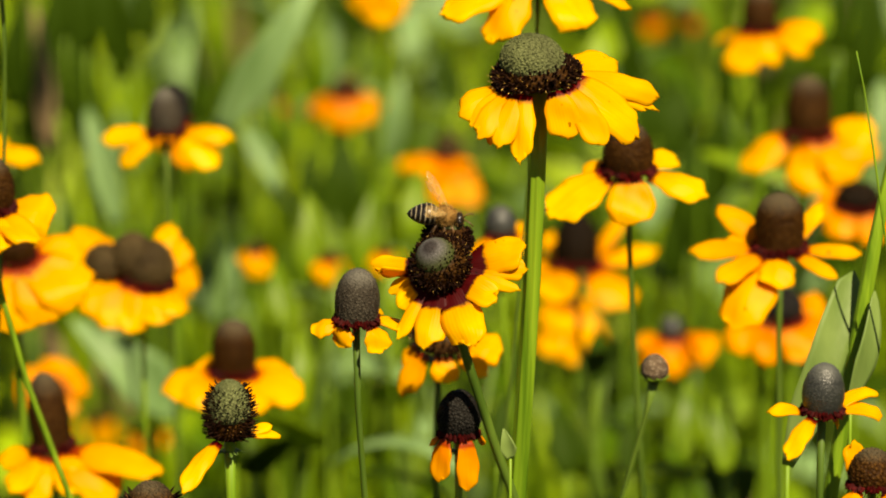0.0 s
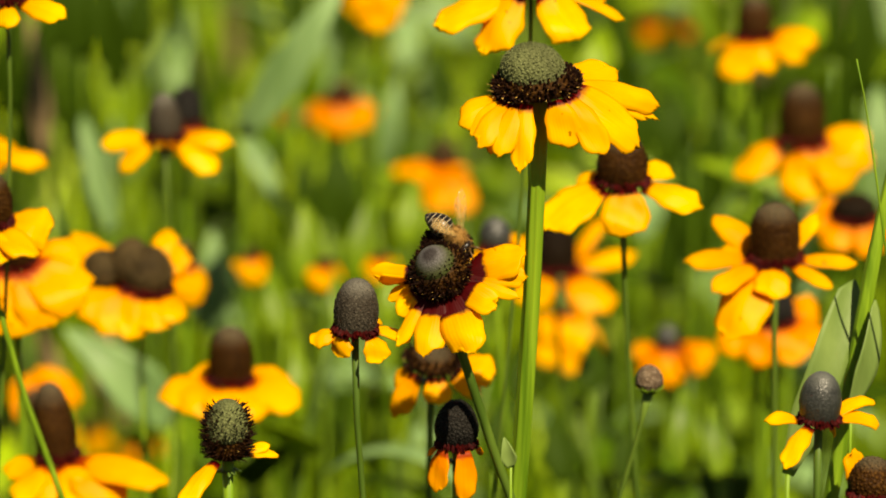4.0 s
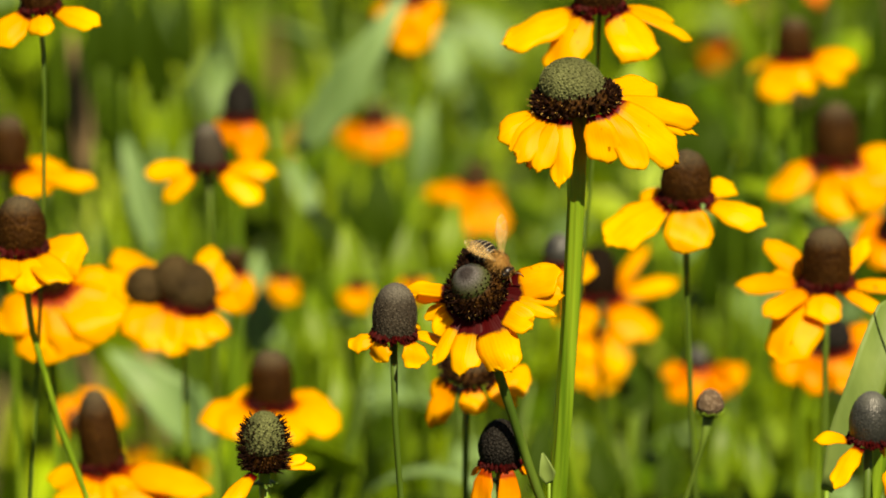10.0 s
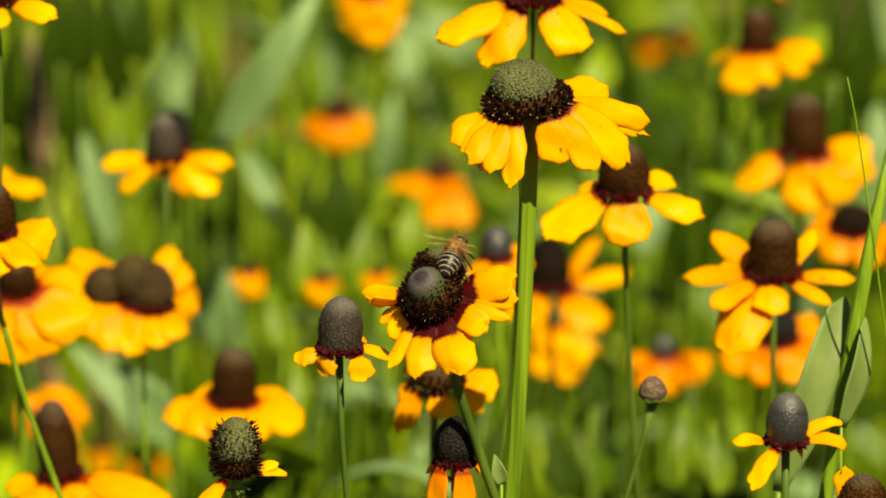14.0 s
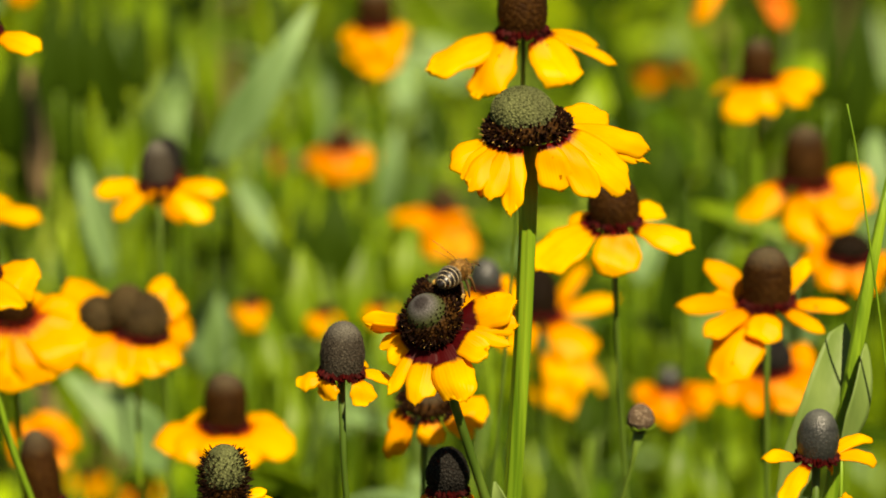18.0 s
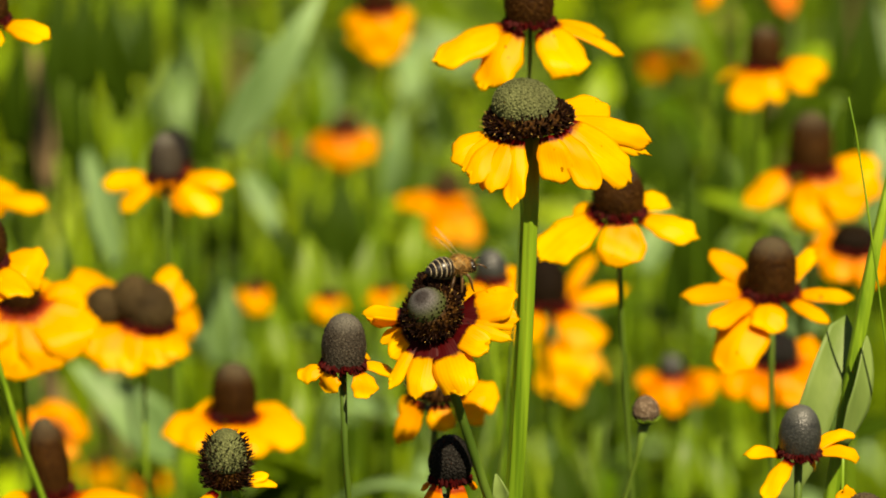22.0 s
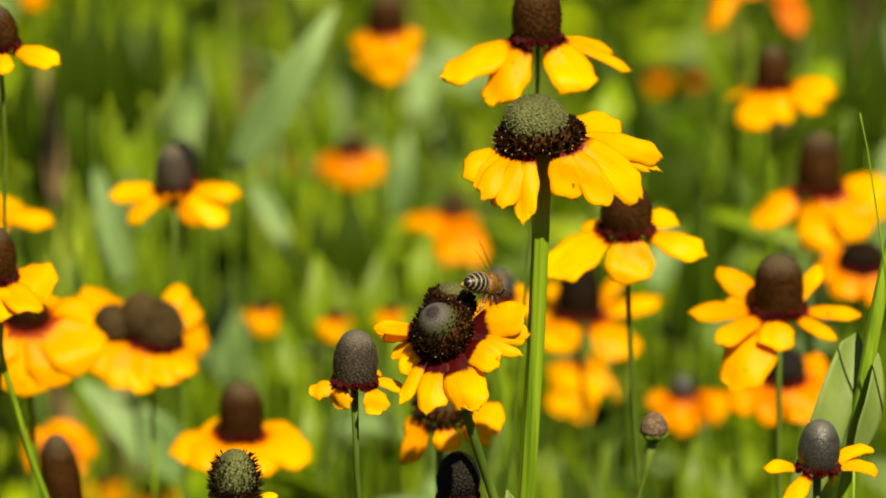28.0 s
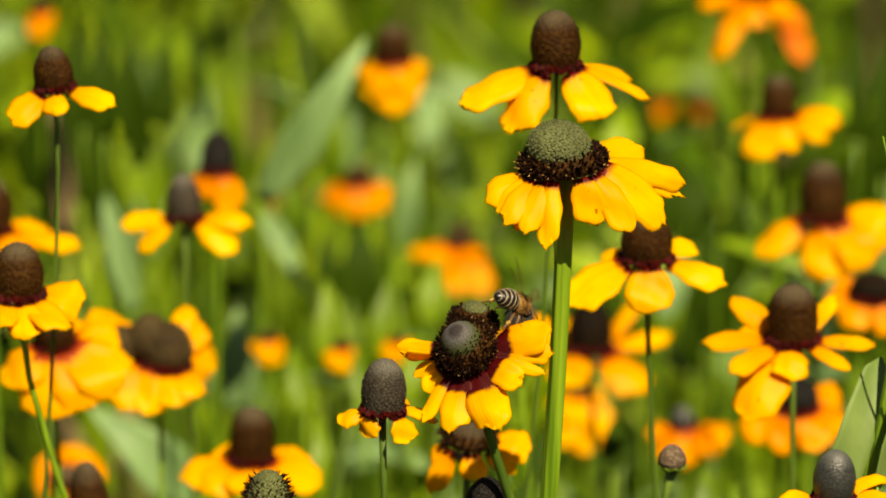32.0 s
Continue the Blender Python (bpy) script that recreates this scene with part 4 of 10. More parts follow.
leafy_shoot('k10', 'leaf in deep green that stands for shade in the meadow', (0.1298, 0.5806, 0.4865), (-1.4, 4.8, 29.3), 10.4, BLADE_SHADE, -0.30, 0.00, 0.43, 0.000, 0.75)
leafy_shoot('k11', 'leaf in deep green that stands for shade in the meadow', (0.0852, 0.5801, 0.4849), (1.6, 3.8, 26.0), 7.6, BLADE_SHADE, -0.30, 0.00, 0.43, 0.000, 0.75)
leafy_shoot('k12', 'leaf in deep green that stands for shade in the meadow', (0.0569, 0.5816, 0.4899), (-1.7, 5.8, 32.7), 9.0, BLADE_SHADE, -0.30, 0.00, 0.43, 0.000, 0.75)
leafy_shoot('k13', 'leaf in deep green that stands for shade in the meadow', (0.0748, 0.5691, 0.4465), (1.2, 6.2, 34.3), 15.6, BLADE_SHADE, -0.30, 0.00, 0.43, 0.000, 0.75)
leafy_shoot('k14', 'leaf in deep green that stands for shade in the meadow', (0.1243, 0.5787, 0.4799), (1.0, 4.3, 27.6), 12.1, BLADE_SHADE, -0.30, 0.00, 0.43, 0.000, 0.75)
leafy_shoot('k15', 'leaf in deep green that stands for shade in the meadow', (0.0826, 0.5730, 0.4598), (1.7, 5.3, 31.0), 13.9, BLADE_SHADE, -0.30, 0.00, 0.43, 0.000, 0.75)
leafy_shoot('k16', 'leaf in deep green that stands for shade in the meadow', (-0.0750, 0.5773, 0.4748), (-1.0, 6.2, 34.3), 8.0, BLADE_SHADE, -0.30, 0.00, 0.43, 0.000, 0.75)
leafy_shoot('k17', 'leaf in deep green that stands for shade in the meadow', (-0.0345, 0.5510, 0.3831), (2.6, 1.4, 17.6), 6.9, BLADE_SHADE, -0.30, 0.00, 0.43, 0.000, 0.75)
leafy_shoot('d1', 'dry brown leaf among the green', (-0.1058, 0.6600, 0.3593), (-5.1, 10.0, 44.4), 16.3, STRAW, -0.30, 0.00, 0.43, 0.000, 0.75)
leafy_shoot('d2', 'dry brown stalk leaf standing in the grass', (-0.1215, 0.5700, 0.4769), (-4.6, 10.0, 45.5), 7.3, STRAW, 0.00, 0.40, 0.48, 0.000, 0.75)
leafy_shoot('d3', 'dry brown leaf among the green', (-0.1227, 0.6298, 0.3793), (-9.1, 4.0, 27.3), 10.9, STRAW, -0.30, 0.00, 0.46, 0.000, 0.75)
leafy_shoot('m0', 'leaf in deep green that stands for shade in the meadow', (-0.1038, 0.5000, 0.5265), (-0.5, 12.0, 32.5), 10.1, BLADE_SHADE, -0.30, 0.00, 0.45, 0.000, 0.75)
leafy_shoot('m1', 'leaf in deep green that stands for shade in the meadow', (-0.0993, 0.5200, 0.5198), (1.5, 12.0, 33.0), 8.3, BLADE_SHADE, -0.30, 0.00, 0.45, 0.000, 0.75)
leafy_shoot('m2', 'leaf in deep green that stands for shade in the meadow', (-0.1138, 0.5500, 0.5174), (-1.6, 12.0, 30.2), 6.8, BLADE_SHADE, -0.30, 0.00, 0.45, 0.000, 0.75)
leafy_shoot('m3', 'leaf in deep green that stands for shade in the meadow', (-0.0935, 0.6000, 0.5049), (1.9, 12.0, 27.7), 9.8, BLADE_SHADE, -0.30, 0.00, 0.45, 0.000, 0.75)
leafy_shoot('m4', 'leaf in deep green that stands for shade in the meadow', (-0.0865, 0.7000, 0.4819), (-3.9, 12.0, 31.6), 7.5, BLADE_SHADE, -0.30, 0.00, 0.45, 0.000, 0.75)
leafy_shoot('m5', 'bright yellow-green leaf catching the sun', (-0.0757, 0.7500, 0.4436), (-1.3, 12.0, 58.5), 6.9, BLADE, -0.30, 0.00, 0.45, 0.000, 0.75)
leafy_shoot('m6', 'bright yellow-green leaf catching the sun', (-0.0425, 0.7200, 0.4476), (-0.7, 12.0, 45.8), 8.3, BLADE, -0.30, 0.00, 0.45, 0.000, 0.75)
leafy_shoot('m7', 'bright yellow-green leaf catching the sun', (-0.0957, 0.6000, 0.4759), (-3.4, 12.0, 29.6), 11.6, BLADE, -0.30, 0.00, 0.45, 0.000, 0.75)
leafy_shoot('m8', 'pale blue-green oval leaf in the meadow', (-0.0923, 0.4500, 0.4881), (-9.0, 12.0, 31.5), 8.0, LEAF, -0.30, 0.00, 0.45, 0.000, 0.45)
leafy_shoot('m9', 'leaf in deep green that stands for shade in the meadow', (-0.0330, 0.5800, 0.4488), (1.7, 12.0, 29.3), 16.6, BLADE_SHADE, -0.30, 0.00, 0.45, 0.000, 0.75)
leafy_shoot('m10', 'leaf in deep green that stands for shade in the meadow', (-0.0437, 0.6200, 0.4409), (1.3, 12.0, 24.6), 9.0, BLADE_SHADE, -0.30, 0.00, 0.45, 0.000, 0.75)
leafy_shoot('m11', 'pale blue-green oval leaf in the meadow', (-0.0131, 0.7500, 0.4596), (2.6, 12.0, 12.5), 10.8, LEAF, -0.30, 0.00, 0.45, 0.000, 0.45)
leafy_shoot('m12', 'bright yellow-green leaf catching the sun', (0.0468, 0.5500, 0.5078), (1.9, 12.0, 13.6), 12.2, BLADE, -0.30, 0.00, 0.45, 0.000, 0.75)
leafy_shoot('m13', 'leaf in deep green that stands for shade in the meadow', (0.0716, 0.6000, 0.4668), (2.0, 12.0, 22.4), 15.9, BLADE_SHADE, -0.30, 0.00, 0.45, 0.000, 0.75)
leafy_shoot('m14', 'leaf in deep green that stands for shade in the meadow', (0.0618, 0.6200, 0.4632), (2.0, 12.0, 26.4), 10.7, BLADE_SHADE, -0.30, 0.00, 0.45, 0.000, 0.75)
leafy_shoot('m15', 'leaf in deep green that stands for shade in the meadow', (0.0459, 0.7000, 0.4761), (2.0, 12.0, 27.8), 11.2, BLADE_SHADE, -0.30, 0.00, 0.45, 0.000, 0.75)
leafy_shoot('m16', 'bright yellow-green leaf catching the sun', (0.0935, 0.7500, 0.4675), (-15.2, 12.0, 28.8), 9.6, BLADE, -0.30, 0.00, 0.45, 0.000, 0.75)
leafy_shoot('m17', 'leaf in deep green that stands for shade in the meadow', (0.1216, 0.5000, 0.5147), (0.8, 12.0, 40.9), 9.8, BLADE_SHADE, -0.30, 0.00, 0.45, 0.000, 0.75)
leafy_shoot('m18', 'leaf in deep green that stands for shade in the meadow', (0.1179, 0.5500, 0.5139), (0.9, 12.0, 30.2), 7.8, BLADE_SHADE, -0.30, 0.00, 0.45, 0.000, 0.75)
leafy_shoot('m19', 'pale blue-green oval leaf in the meadow', (0.1281, 0.5000, 0.4926), (-0.5, 12.0, 22.4), 8.6, LEAF, -0.30, 0.00, 0.45, 0.000, 0.45)
leafy_shoot('m20', 'leaf in deep green that stands for shade in the meadow', (0.0202, 0.3000, 0.4867), (0.8, 12.0, 12.8), 8.6, BLADE_SHADE, -0.30, 0.00, 0.45, 0.000, 0.75)
leafy_shoot('m21', 'leaf in deep green that stands for shade in the meadow', (0.0394, 0.3400, 0.4768), (1.1, 12.0, 11.8), 8.9, BLADE_SHADE, -0.30, 0.00, 0.45, 0.000, 0.75)
leafy_shoot('m22', 'bright yellow-green leaf catching the sun', (0.0628, 0.3000, 0.4685), (-0.8, 12.0, 18.8), 10.1, BLADE, -0.30, 0.00, 0.45, 0.000, 0.75)
leafy_shoot('m23', 'bright yellow-green leaf catching the sun', (0.0703, 0.2800, 0.4724), (-2.2, 12.0, 16.9), 7.9, BLADE, -0.30, 0.00, 0.45, 0.000, 0.75)
leafy_shoot('m24', 'leaf in deep green that stands for shade in the meadow', (0.0134, 0.2600, 0.4822), (2.9, 12.0, 16.6), 8.4, BLADE_SHADE, -0.30, 0.00, 0.45, 0.000, 0.75)
leafy_shoot('m25', 'leaf in deep green that stands for shade in the meadow', (0.0311, 0.3000, 0.4655), (-2.0, 12.0, 15.8), 10.1, BLADE_SHADE, -0.30, 0.00, 0.45, 0.000, 0.75)
leafy_shoot('m26', 'leaf in deep green that stands for shade in the meadow', (0.0470, 0.3000, 0.4655), (1.7, 12.0, 14.2), 8.6, BLADE_SHADE, -0.30, 0.00, 0.45, 0.000, 0.75)
leafy_shoot('m27', 'bright yellow-green leaf catching the sun', (-0.0350, 0.3000, 0.4822), (-1.6, 12.0, 18.8), 8.0, BLADE, -0.30, 0.00, 0.45, 0.000, 0.75)
leafy_shoot('m28', 'leaf in deep green that stands for shade in the meadow', (0.0530, 0.5000, 0.4806), (1.1, 12.0, 17.3), 8.3, BLADE_SHADE, -0.30, 0.00, 0.45, 0.000, 0.75)
leafy_shoot('m29', 'bright yellow-green leaf catching the sun', (-0.0557, 0.6600, 0.4522), (-2.0, 12.0, 25.3), 7.3, BLADE, -0.30, 0.00, 0.45, 0.000, 0.75)
leafy_shoot('m30', 'leaf in deep green that stands for shade in the meadow', (-0.0293, 0.8500, 0.4425), (-8.2, 12.0, 32.7), 8.2, BLADE_SHADE, -0.30, 0.00, 0.45, 0.000, 0.75)
leafy_shoot('m31', 'leaf in deep green that stands for shade in the meadow', (0.0028, 0.6200, 0.4779), (-5.4, 12.0, 20.9), 8.9, BLADE_SHADE, -0.30, 0.00, 0.45, 0.000, 0.75)
leafy_shoot('m32', 'pale blue-green oval leaf in the meadow', (-0.1372, 0.7200, 0.4378), (3.6, 12.0, 32.2), 11.4, LEAF, -0.30, 0.00, 0.45, 0.000, 0.45)
leafy_shoot('m33', 'pale blue-green oval leaf in the meadow', (-0.0912, 0.8000, 0.4345), (0.6, 12.0, 15.4), 9.1, LEAF, -0.30, 0.00, 0.45, 0.000, 0.45)
leafy_shoot('m34', 'pale blue-green oval leaf in the meadow', (0.0568, 0.4500, 0.4865), (5.4, 12.0, 14.9), 8.3, LEAF, -0.30, 0.00, 0.45, 0.000, 0.45)
leafy_shoot('m35', 'bright yellow-green leaf catching the sun', (-0.0351, 0.4200, 0.4789), (-3.3, 12.0, 24.3), 11.6, BLADE, -0.30, 0.00, 0.45, 0.000, 0.75)
leafy_shoot('m36', 'bright yellow-green leaf catching the sun', (-0.0232, 0.4600, 0.4702), (3.2, 12.0, 23.4), 11.9, BLADE, -0.30, 0.00, 0.45, 0.000, 0.75)
leafy_shoot('m37', 'bright yellow-green leaf catching the sun', (-0.0101, 0.4400, 0.4877), (3.5, 12.0, 16.4), 9.8, BLADE, -0.30, 0.00, 0.45, 0.000, 0.75)
leafy_shoot('m38', 'bright yellow-green leaf catching the sun', (-0.0425, 0.3800, 0.4799), (-4.1, 12.0, 15.5), 8.2, BLADE, -0.30, 0.00, 0.45, 0.000, 0.75)
leafy_shoot('m39', 'bright yellow-green leaf catching the sun', (-0.0141, 0.3600, 0.4892), (1.4, 12.0, 15.2), 7.5, BLADE, -0.30, 0.00, 0.45, 0.000, 0.75)
leafy_shoot('m40', 'bright yellow-green leaf catching the sun', (-0.0269, 0.4000, 0.4736), (-2.3, 12.0, 15.8), 8.3, BLADE, -0.30, 0.00, 0.45, 0.000, 0.75)
leafy_shoot('r1', 'pale green clasping leaf on a strong stem', (0.0675, 0.0140, 0.5654), (13.2, 11.6, 36.3), 7.4, CLASP, -0.15, 0.10, 0.50, 0.000, 0.20)
leafy_shoot('r2', 'pale green folded leaf beside the stem', (0.0791, 0.0084, 0.5805), (4.8, 6.9, 20.2), 5.5, CLASP, -0.10, 0.80, 0.33, 0.000, 0.50)
leafy_shoot('b1', 'small pale clasping leaf at the stem', (0.0130, -0.0147, 0.5766), (-1.3, 0.6, 5.8), 3.4, CLASP, -0.50, 0.00, 0.32, 0.000, 0.75)
grassy_stem('g1', 'strong green flower stem rising out of the leaves', (0.0750, 0.0093, 0.5837), (0.0892, 0.0237, 0.6341), 1.42)
grassy_stem('g2', 'thin pale green tendril', (0.0853, 0.0022, 0.6287), (0.0786, 0.0084, 0.6504), 0.21)


# ---- the honey bee ----
def insect_material(name, colour, rough, scale=900, contrast=0.5, spec=0.4):
    m, nodes, links, shader = material(name, rough, spec)
    n = noise_at(nodes, links, scale, 3)
    r = ramp(nodes, [(0.3, tuple(c * (1 - contrast) for c in colour)), (0.7, colour)])
    links.new(n.outputs["Fac"], r.inputs[0])
    links.new(r.outputs[0], shader.inputs["Base Color"])
    bump(nodes, links, shader, n.outputs["Fac"], 0.3, 0.0001)
    return m


SHELL = insect_material("bee_shell", (0.010, 0.007, 0.006), 0.35)
BAND = insect_material("bee_band", (0.335, 0.275, 0.175), 0.8, 2600, 0.6)
FUR = insect_material("bee_fur", (0.32, 0.165, 0.035), 0.85, 1500, 0.5)
LEG = insect_material("bee_leg", (0.13, 0.065, 0.02), 0.45)
EYE_BLACK = insect_material("bee_eye", (0.012, 0.009, 0.008), 0.25)
WING, wn_, wl_, ws_ = material("bee_wing", 0.25, 0.5)
wv = wn_.new("ShaderNodeTexVoronoi")
wv.feature = "DISTANCE_TO_EDGE"
wv.inputs["Scale"].default_value = 520
wt = wn_.new("ShaderNodeTexCoord")
wl_.new(wt.outputs["Object"], wv.inputs["Vector"])
wr = ramp(wn_, [(0.0, (0.6, 0.6, 0.6)), (0.06, (0.16, 0.16, 0.16)), (1.0, (0.1, 0.1, 0.1))])
wl_.new(wv.outputs["Distance"], wr.inputs[0])
wl_.new(wr.outputs[0], ws_.inputs["Alpha"])
ws_.inputs["Base Color"].default_value = (0.50, 0.33, 0.13, 1)


def ball(centre, size, rings=10, sides=16):
    """An ellipsoid along x: verts and faces."""
    verts, faces = [], []
    c = Vector(centre)
    for i in range(rings + 1):
        a = math.pi * i / rings
        for k in range(sides):
            g = 2 * math.pi * k / sides
            rr = max(math.sin(a), 0.02)
            verts.append(c + Vector((-math.cos(a) * size[0], math.cos(g) * rr * size[1], math.sin(g) * rr * size[2])))
    for i in range(rings):
        for k in range(sides):
            x, y = i * sides + k, i * sides + (k + 1) % sides
            faces.append((x, y, y + sides, x + sides))
    return verts, faces


def hull(x0, x1, radius_at, bend, steps, sides=18):
    """A ring of an abdomen between two places on its length."""
    verts, faces = [], []
    for i in range(steps + 1):
        x = x0 + (x1 - x0) * i / steps
        r = radius_at(x)
        for k in range(sides):
            g = 2 * math.pi * k / sides
            verts.append(Vector((x, math.cos(g) * r * 1.05, math.sin(g) * r * 0.95 + bend(x))))
    for i in range(steps):
        for k in range(sides):
            a, b = i * sides + k, i * sides + (k + 1) % sides
            faces.append((a, b, b + sides, a + sides))
    faces.append(tuple(range(steps * sides, (steps + 1) * sides)))
    faces.append(tuple(reversed(range(sides))))
    return verts, faces


def hairs(centre, size, count, length, seed, keep=lambda p: True):
    rng = random.Random(seed)
    verts, faces = [], []
    c = Vector(centre)
    for _ in range(count):
        d = Vector((rng.gauss(0, 1), rng.gauss(0, 1), rng.gauss(0, 1))).normalized()
        if not keep(d):
            continue
        p = c + Vector((d.x * size[0], d.y * size[1], d.z * size[2]))
        side = d.cross(Vector((rng.gauss(0, 1), rng.gauss(0, 1), rng.gauss(0, 1)))).normalized() * 0.000055
        tip = p + (d + Vector((rng.uniform(-0.4, 0.2), rng.uniform(-0.3, 0.3), rng.uniform(-0.3, 0.3)))) * length * rng.uniform(0.6, 1.2)
        b = len(verts)
        verts += [p - side, p + side, tip, p + d.cross(side)]
        faces += [(b, b + 1, b + 2), (b + 1, b + 3, b + 2), (b + 3, b, b + 2)]
    return verts, faces


def scaled(vf):
    return [v * MM for v in vf[0]], vf[1]


honey_bee = new("honey_bee")
tagged(honey_bee, "honey bee with a striped abdomen and furry golden thorax", "bee")
thorax_vf = scaled(ball((1.5, 0, 0.3), (2.1, 1.95, 1.9)))
thorax = part("thorax", mesh_of("thorax", *thorax_vf, FUR), honey_bee, "furry golden-brown thorax")
v, f = hairs((0.0015, 0, 0.0003), (0.0021, 0.00195, 0.0019), 900, 0.0007, 11)
part("fur", mesh_of("fur", v, f, FUR, False), thorax, "", "stuff")
head_ob = part("head", mesh_of("head", *scaled(ball((4.3, 0, -0.4), (1.05, 1.55, 1.45))), SHELL), honey_bee)
v, f = hairs((0.0042, 0, -0.0003), (0.00105, 0.0015, 0.00145), 260, 0.0005, 12, lambda d: d.z > -0.2)
part("fur", mesh_of("fur", v, f, FUR, False), head_ob, "", "stuff")
for s in (-1, 1):
    part("eye", mesh_of("eye", *scaled(ball((4.45, 1.15 * s, -0.25), (0.6, 0.55, 0.95), 8, 12)), EYE_BLACK), head_ob)
    pts = [Vector(p) * MM for p in ((5.1, 0.4 * s, -0.1), (5.7, 0.8 * s, 0.5), (6.5, 1.3 * s, 0.4), (7.2, 1.6 * s, -0.1))]
    v, f = tube(pts, [0.00014] * 4, 6)
    part("antenna", mesh_of("antenna", v, f, LEG), head_ob)


def belly(x):
    t = max(0.0, (-0.4 - x) / 6.6)
    return max(0.08, 2.15 * max(0.0, math.sin(min(1, 0.16 + 0.84 * t ** 0.75) * math.pi)) ** 0.62) if t < 1 else 0.08


def sag(x):
    t = max(0, (-0.4 - x) / 6.6)
    return 0.15 - 0.7 * t * t


abdomen = part("abdomen", mesh_of("abdomen", *scaled(hull(-7.0, -0.2, lambda x: belly(x) * 0.97, sag, 16)), SHELL), honey_bee)
edges = (-0.5, -1.6, -2.75, -3.9, -5.0, -6.0, -6.9)
for a, b in zip(edges[:-1], edges[1:]):
    part("abdomen_segment", mesh_of("abdomen_segment", *scaled(hull(b + 0.03, a, lambda x: belly(x) * 1.02, sag, 4)), SHELL), abdomen)
    w = 0.25 if a > -5.5 else 0.17
    part("hair_band", mesh_of("hair_band", *scaled(hull(a - w, a - 0.02, lambda x: belly(x) * 1.05, sag, 2)), BAND), abdomen, "pale cream hair band")
for s in (-1, 1):
    for name, start, end, wide in (("forewing", (1.8, 0.9, 1.9), (-3.4, 5.2, 6.8), 1.35), ("hindwing", (0.9, 1.0, 1.8), (-3.2, 4.6, 4.6), 0.95)):
        a, b = Vector((start[0], start[1] * s, start[2])) * MM, Vector((end[0], end[1] * s, end[2])) * MM
        spine = [a + (b - a) * t / 10 + Vector((0, 0, 0.0003 * math.sin(t / 10 * math.pi))) for t in range(11)]
        prof = (0.16, 0.34, 0.52, 0.7, 0.84, 0.95, 1.0, 0.96, 0.84, 0.6, 0.2)
        v, f, al, ac = sheet(spine, [wide * MM * q for q in prof], Vector((0.75, -0.2 * s, 0.65)).normalized(), 0.08, 0.00003, 4)
        part(name, mesh_of(name, v, f, WING), honey_bee, "clear amber veined wing")
    for x, reach, back in ((2.8, 3.0, 1.6), (1.6, 3.4, 0.0), (0.5, 3.8, -2.2)):
        pts = [(x, 0.9 * s, -1.2), (x + back * 0.3, 2.0 * s, -1.3), (x + back * 0.7, reach * 0.85 * s, -2.6), (x + back, reach * s, -3.9), (x + back * 1.25, reach * 1.08 * s, -4.5)]
        v, f = tube([Vector(p) * MM for p in pts], [0.00032, 0.00034, 0.0003, 0.00022, 0.00012], 7)
        leg = part("leg", mesh_of("leg", v, f, LEG), honey_bee)
        if back < -1:
            part("pollen_basket", mesh_of("pollen_basket", *scaled(ball((x + back * 0.8, reach * 0.9 * s, -3.1), (0.55, 0.35, 0.65), 6, 10)), POLLEN), leg)


# a small worker, about eleven millimetres long, its abdomen drawn in
for piece in (abdomen, *abdomen.children):
    for p in piece.data.vertices:
        p.co.x = -0.0002 + (p.co.x + 0.0002) * 0.86
for piece in honey_bee.children_recursive:
    piece.data.transform(Matrix.Scale(0.96, 4))


def settle(at, heading):
    """The bee's pose at a place, its head the given way and its back up and towards the light."""
    fx = Vector(heading).normalized()
    hint = Vector((0.0, -0.62, 1.0))
    fz = (hint - fx * hint.dot(fx)).normalized()
    fy = fz.cross(fx)
    m = Matrix((fx, fy, fz)).transposed().to_4x4()
    m.translation = at
    return m



# ---- ground and grass ----
me = bpy.data.meshes.new("ground")
gv, gf = [], []
steps = [-400, -60, -12, -4, -2, -1, -0.5, 0, 0.5, 1, 2, 4, 12, 60, 400]
for yy in steps:
    for xx in steps:
        near_by = abs(xx) < 5 and abs(yy) < 5
        gv.append((xx, yy + 1, 0.006 * noise.noise(Vector((xx * 3, yy * 3, 0))) - 0.004 if near_by else 0))
cnt = len(steps)
for j in range(cnt - 1):
    for i in range(cnt - 1):
        gf.append((j * cnt + i, j * cnt + i + 1, (j + 1) * cnt + i + 1, (j + 1) * cnt + i))
ground = new("ground", mesh_of("ground", gv, gf, SOIL))
tagged(ground, "dark mossy soil under the meadow plants", "ground", kind="structure")


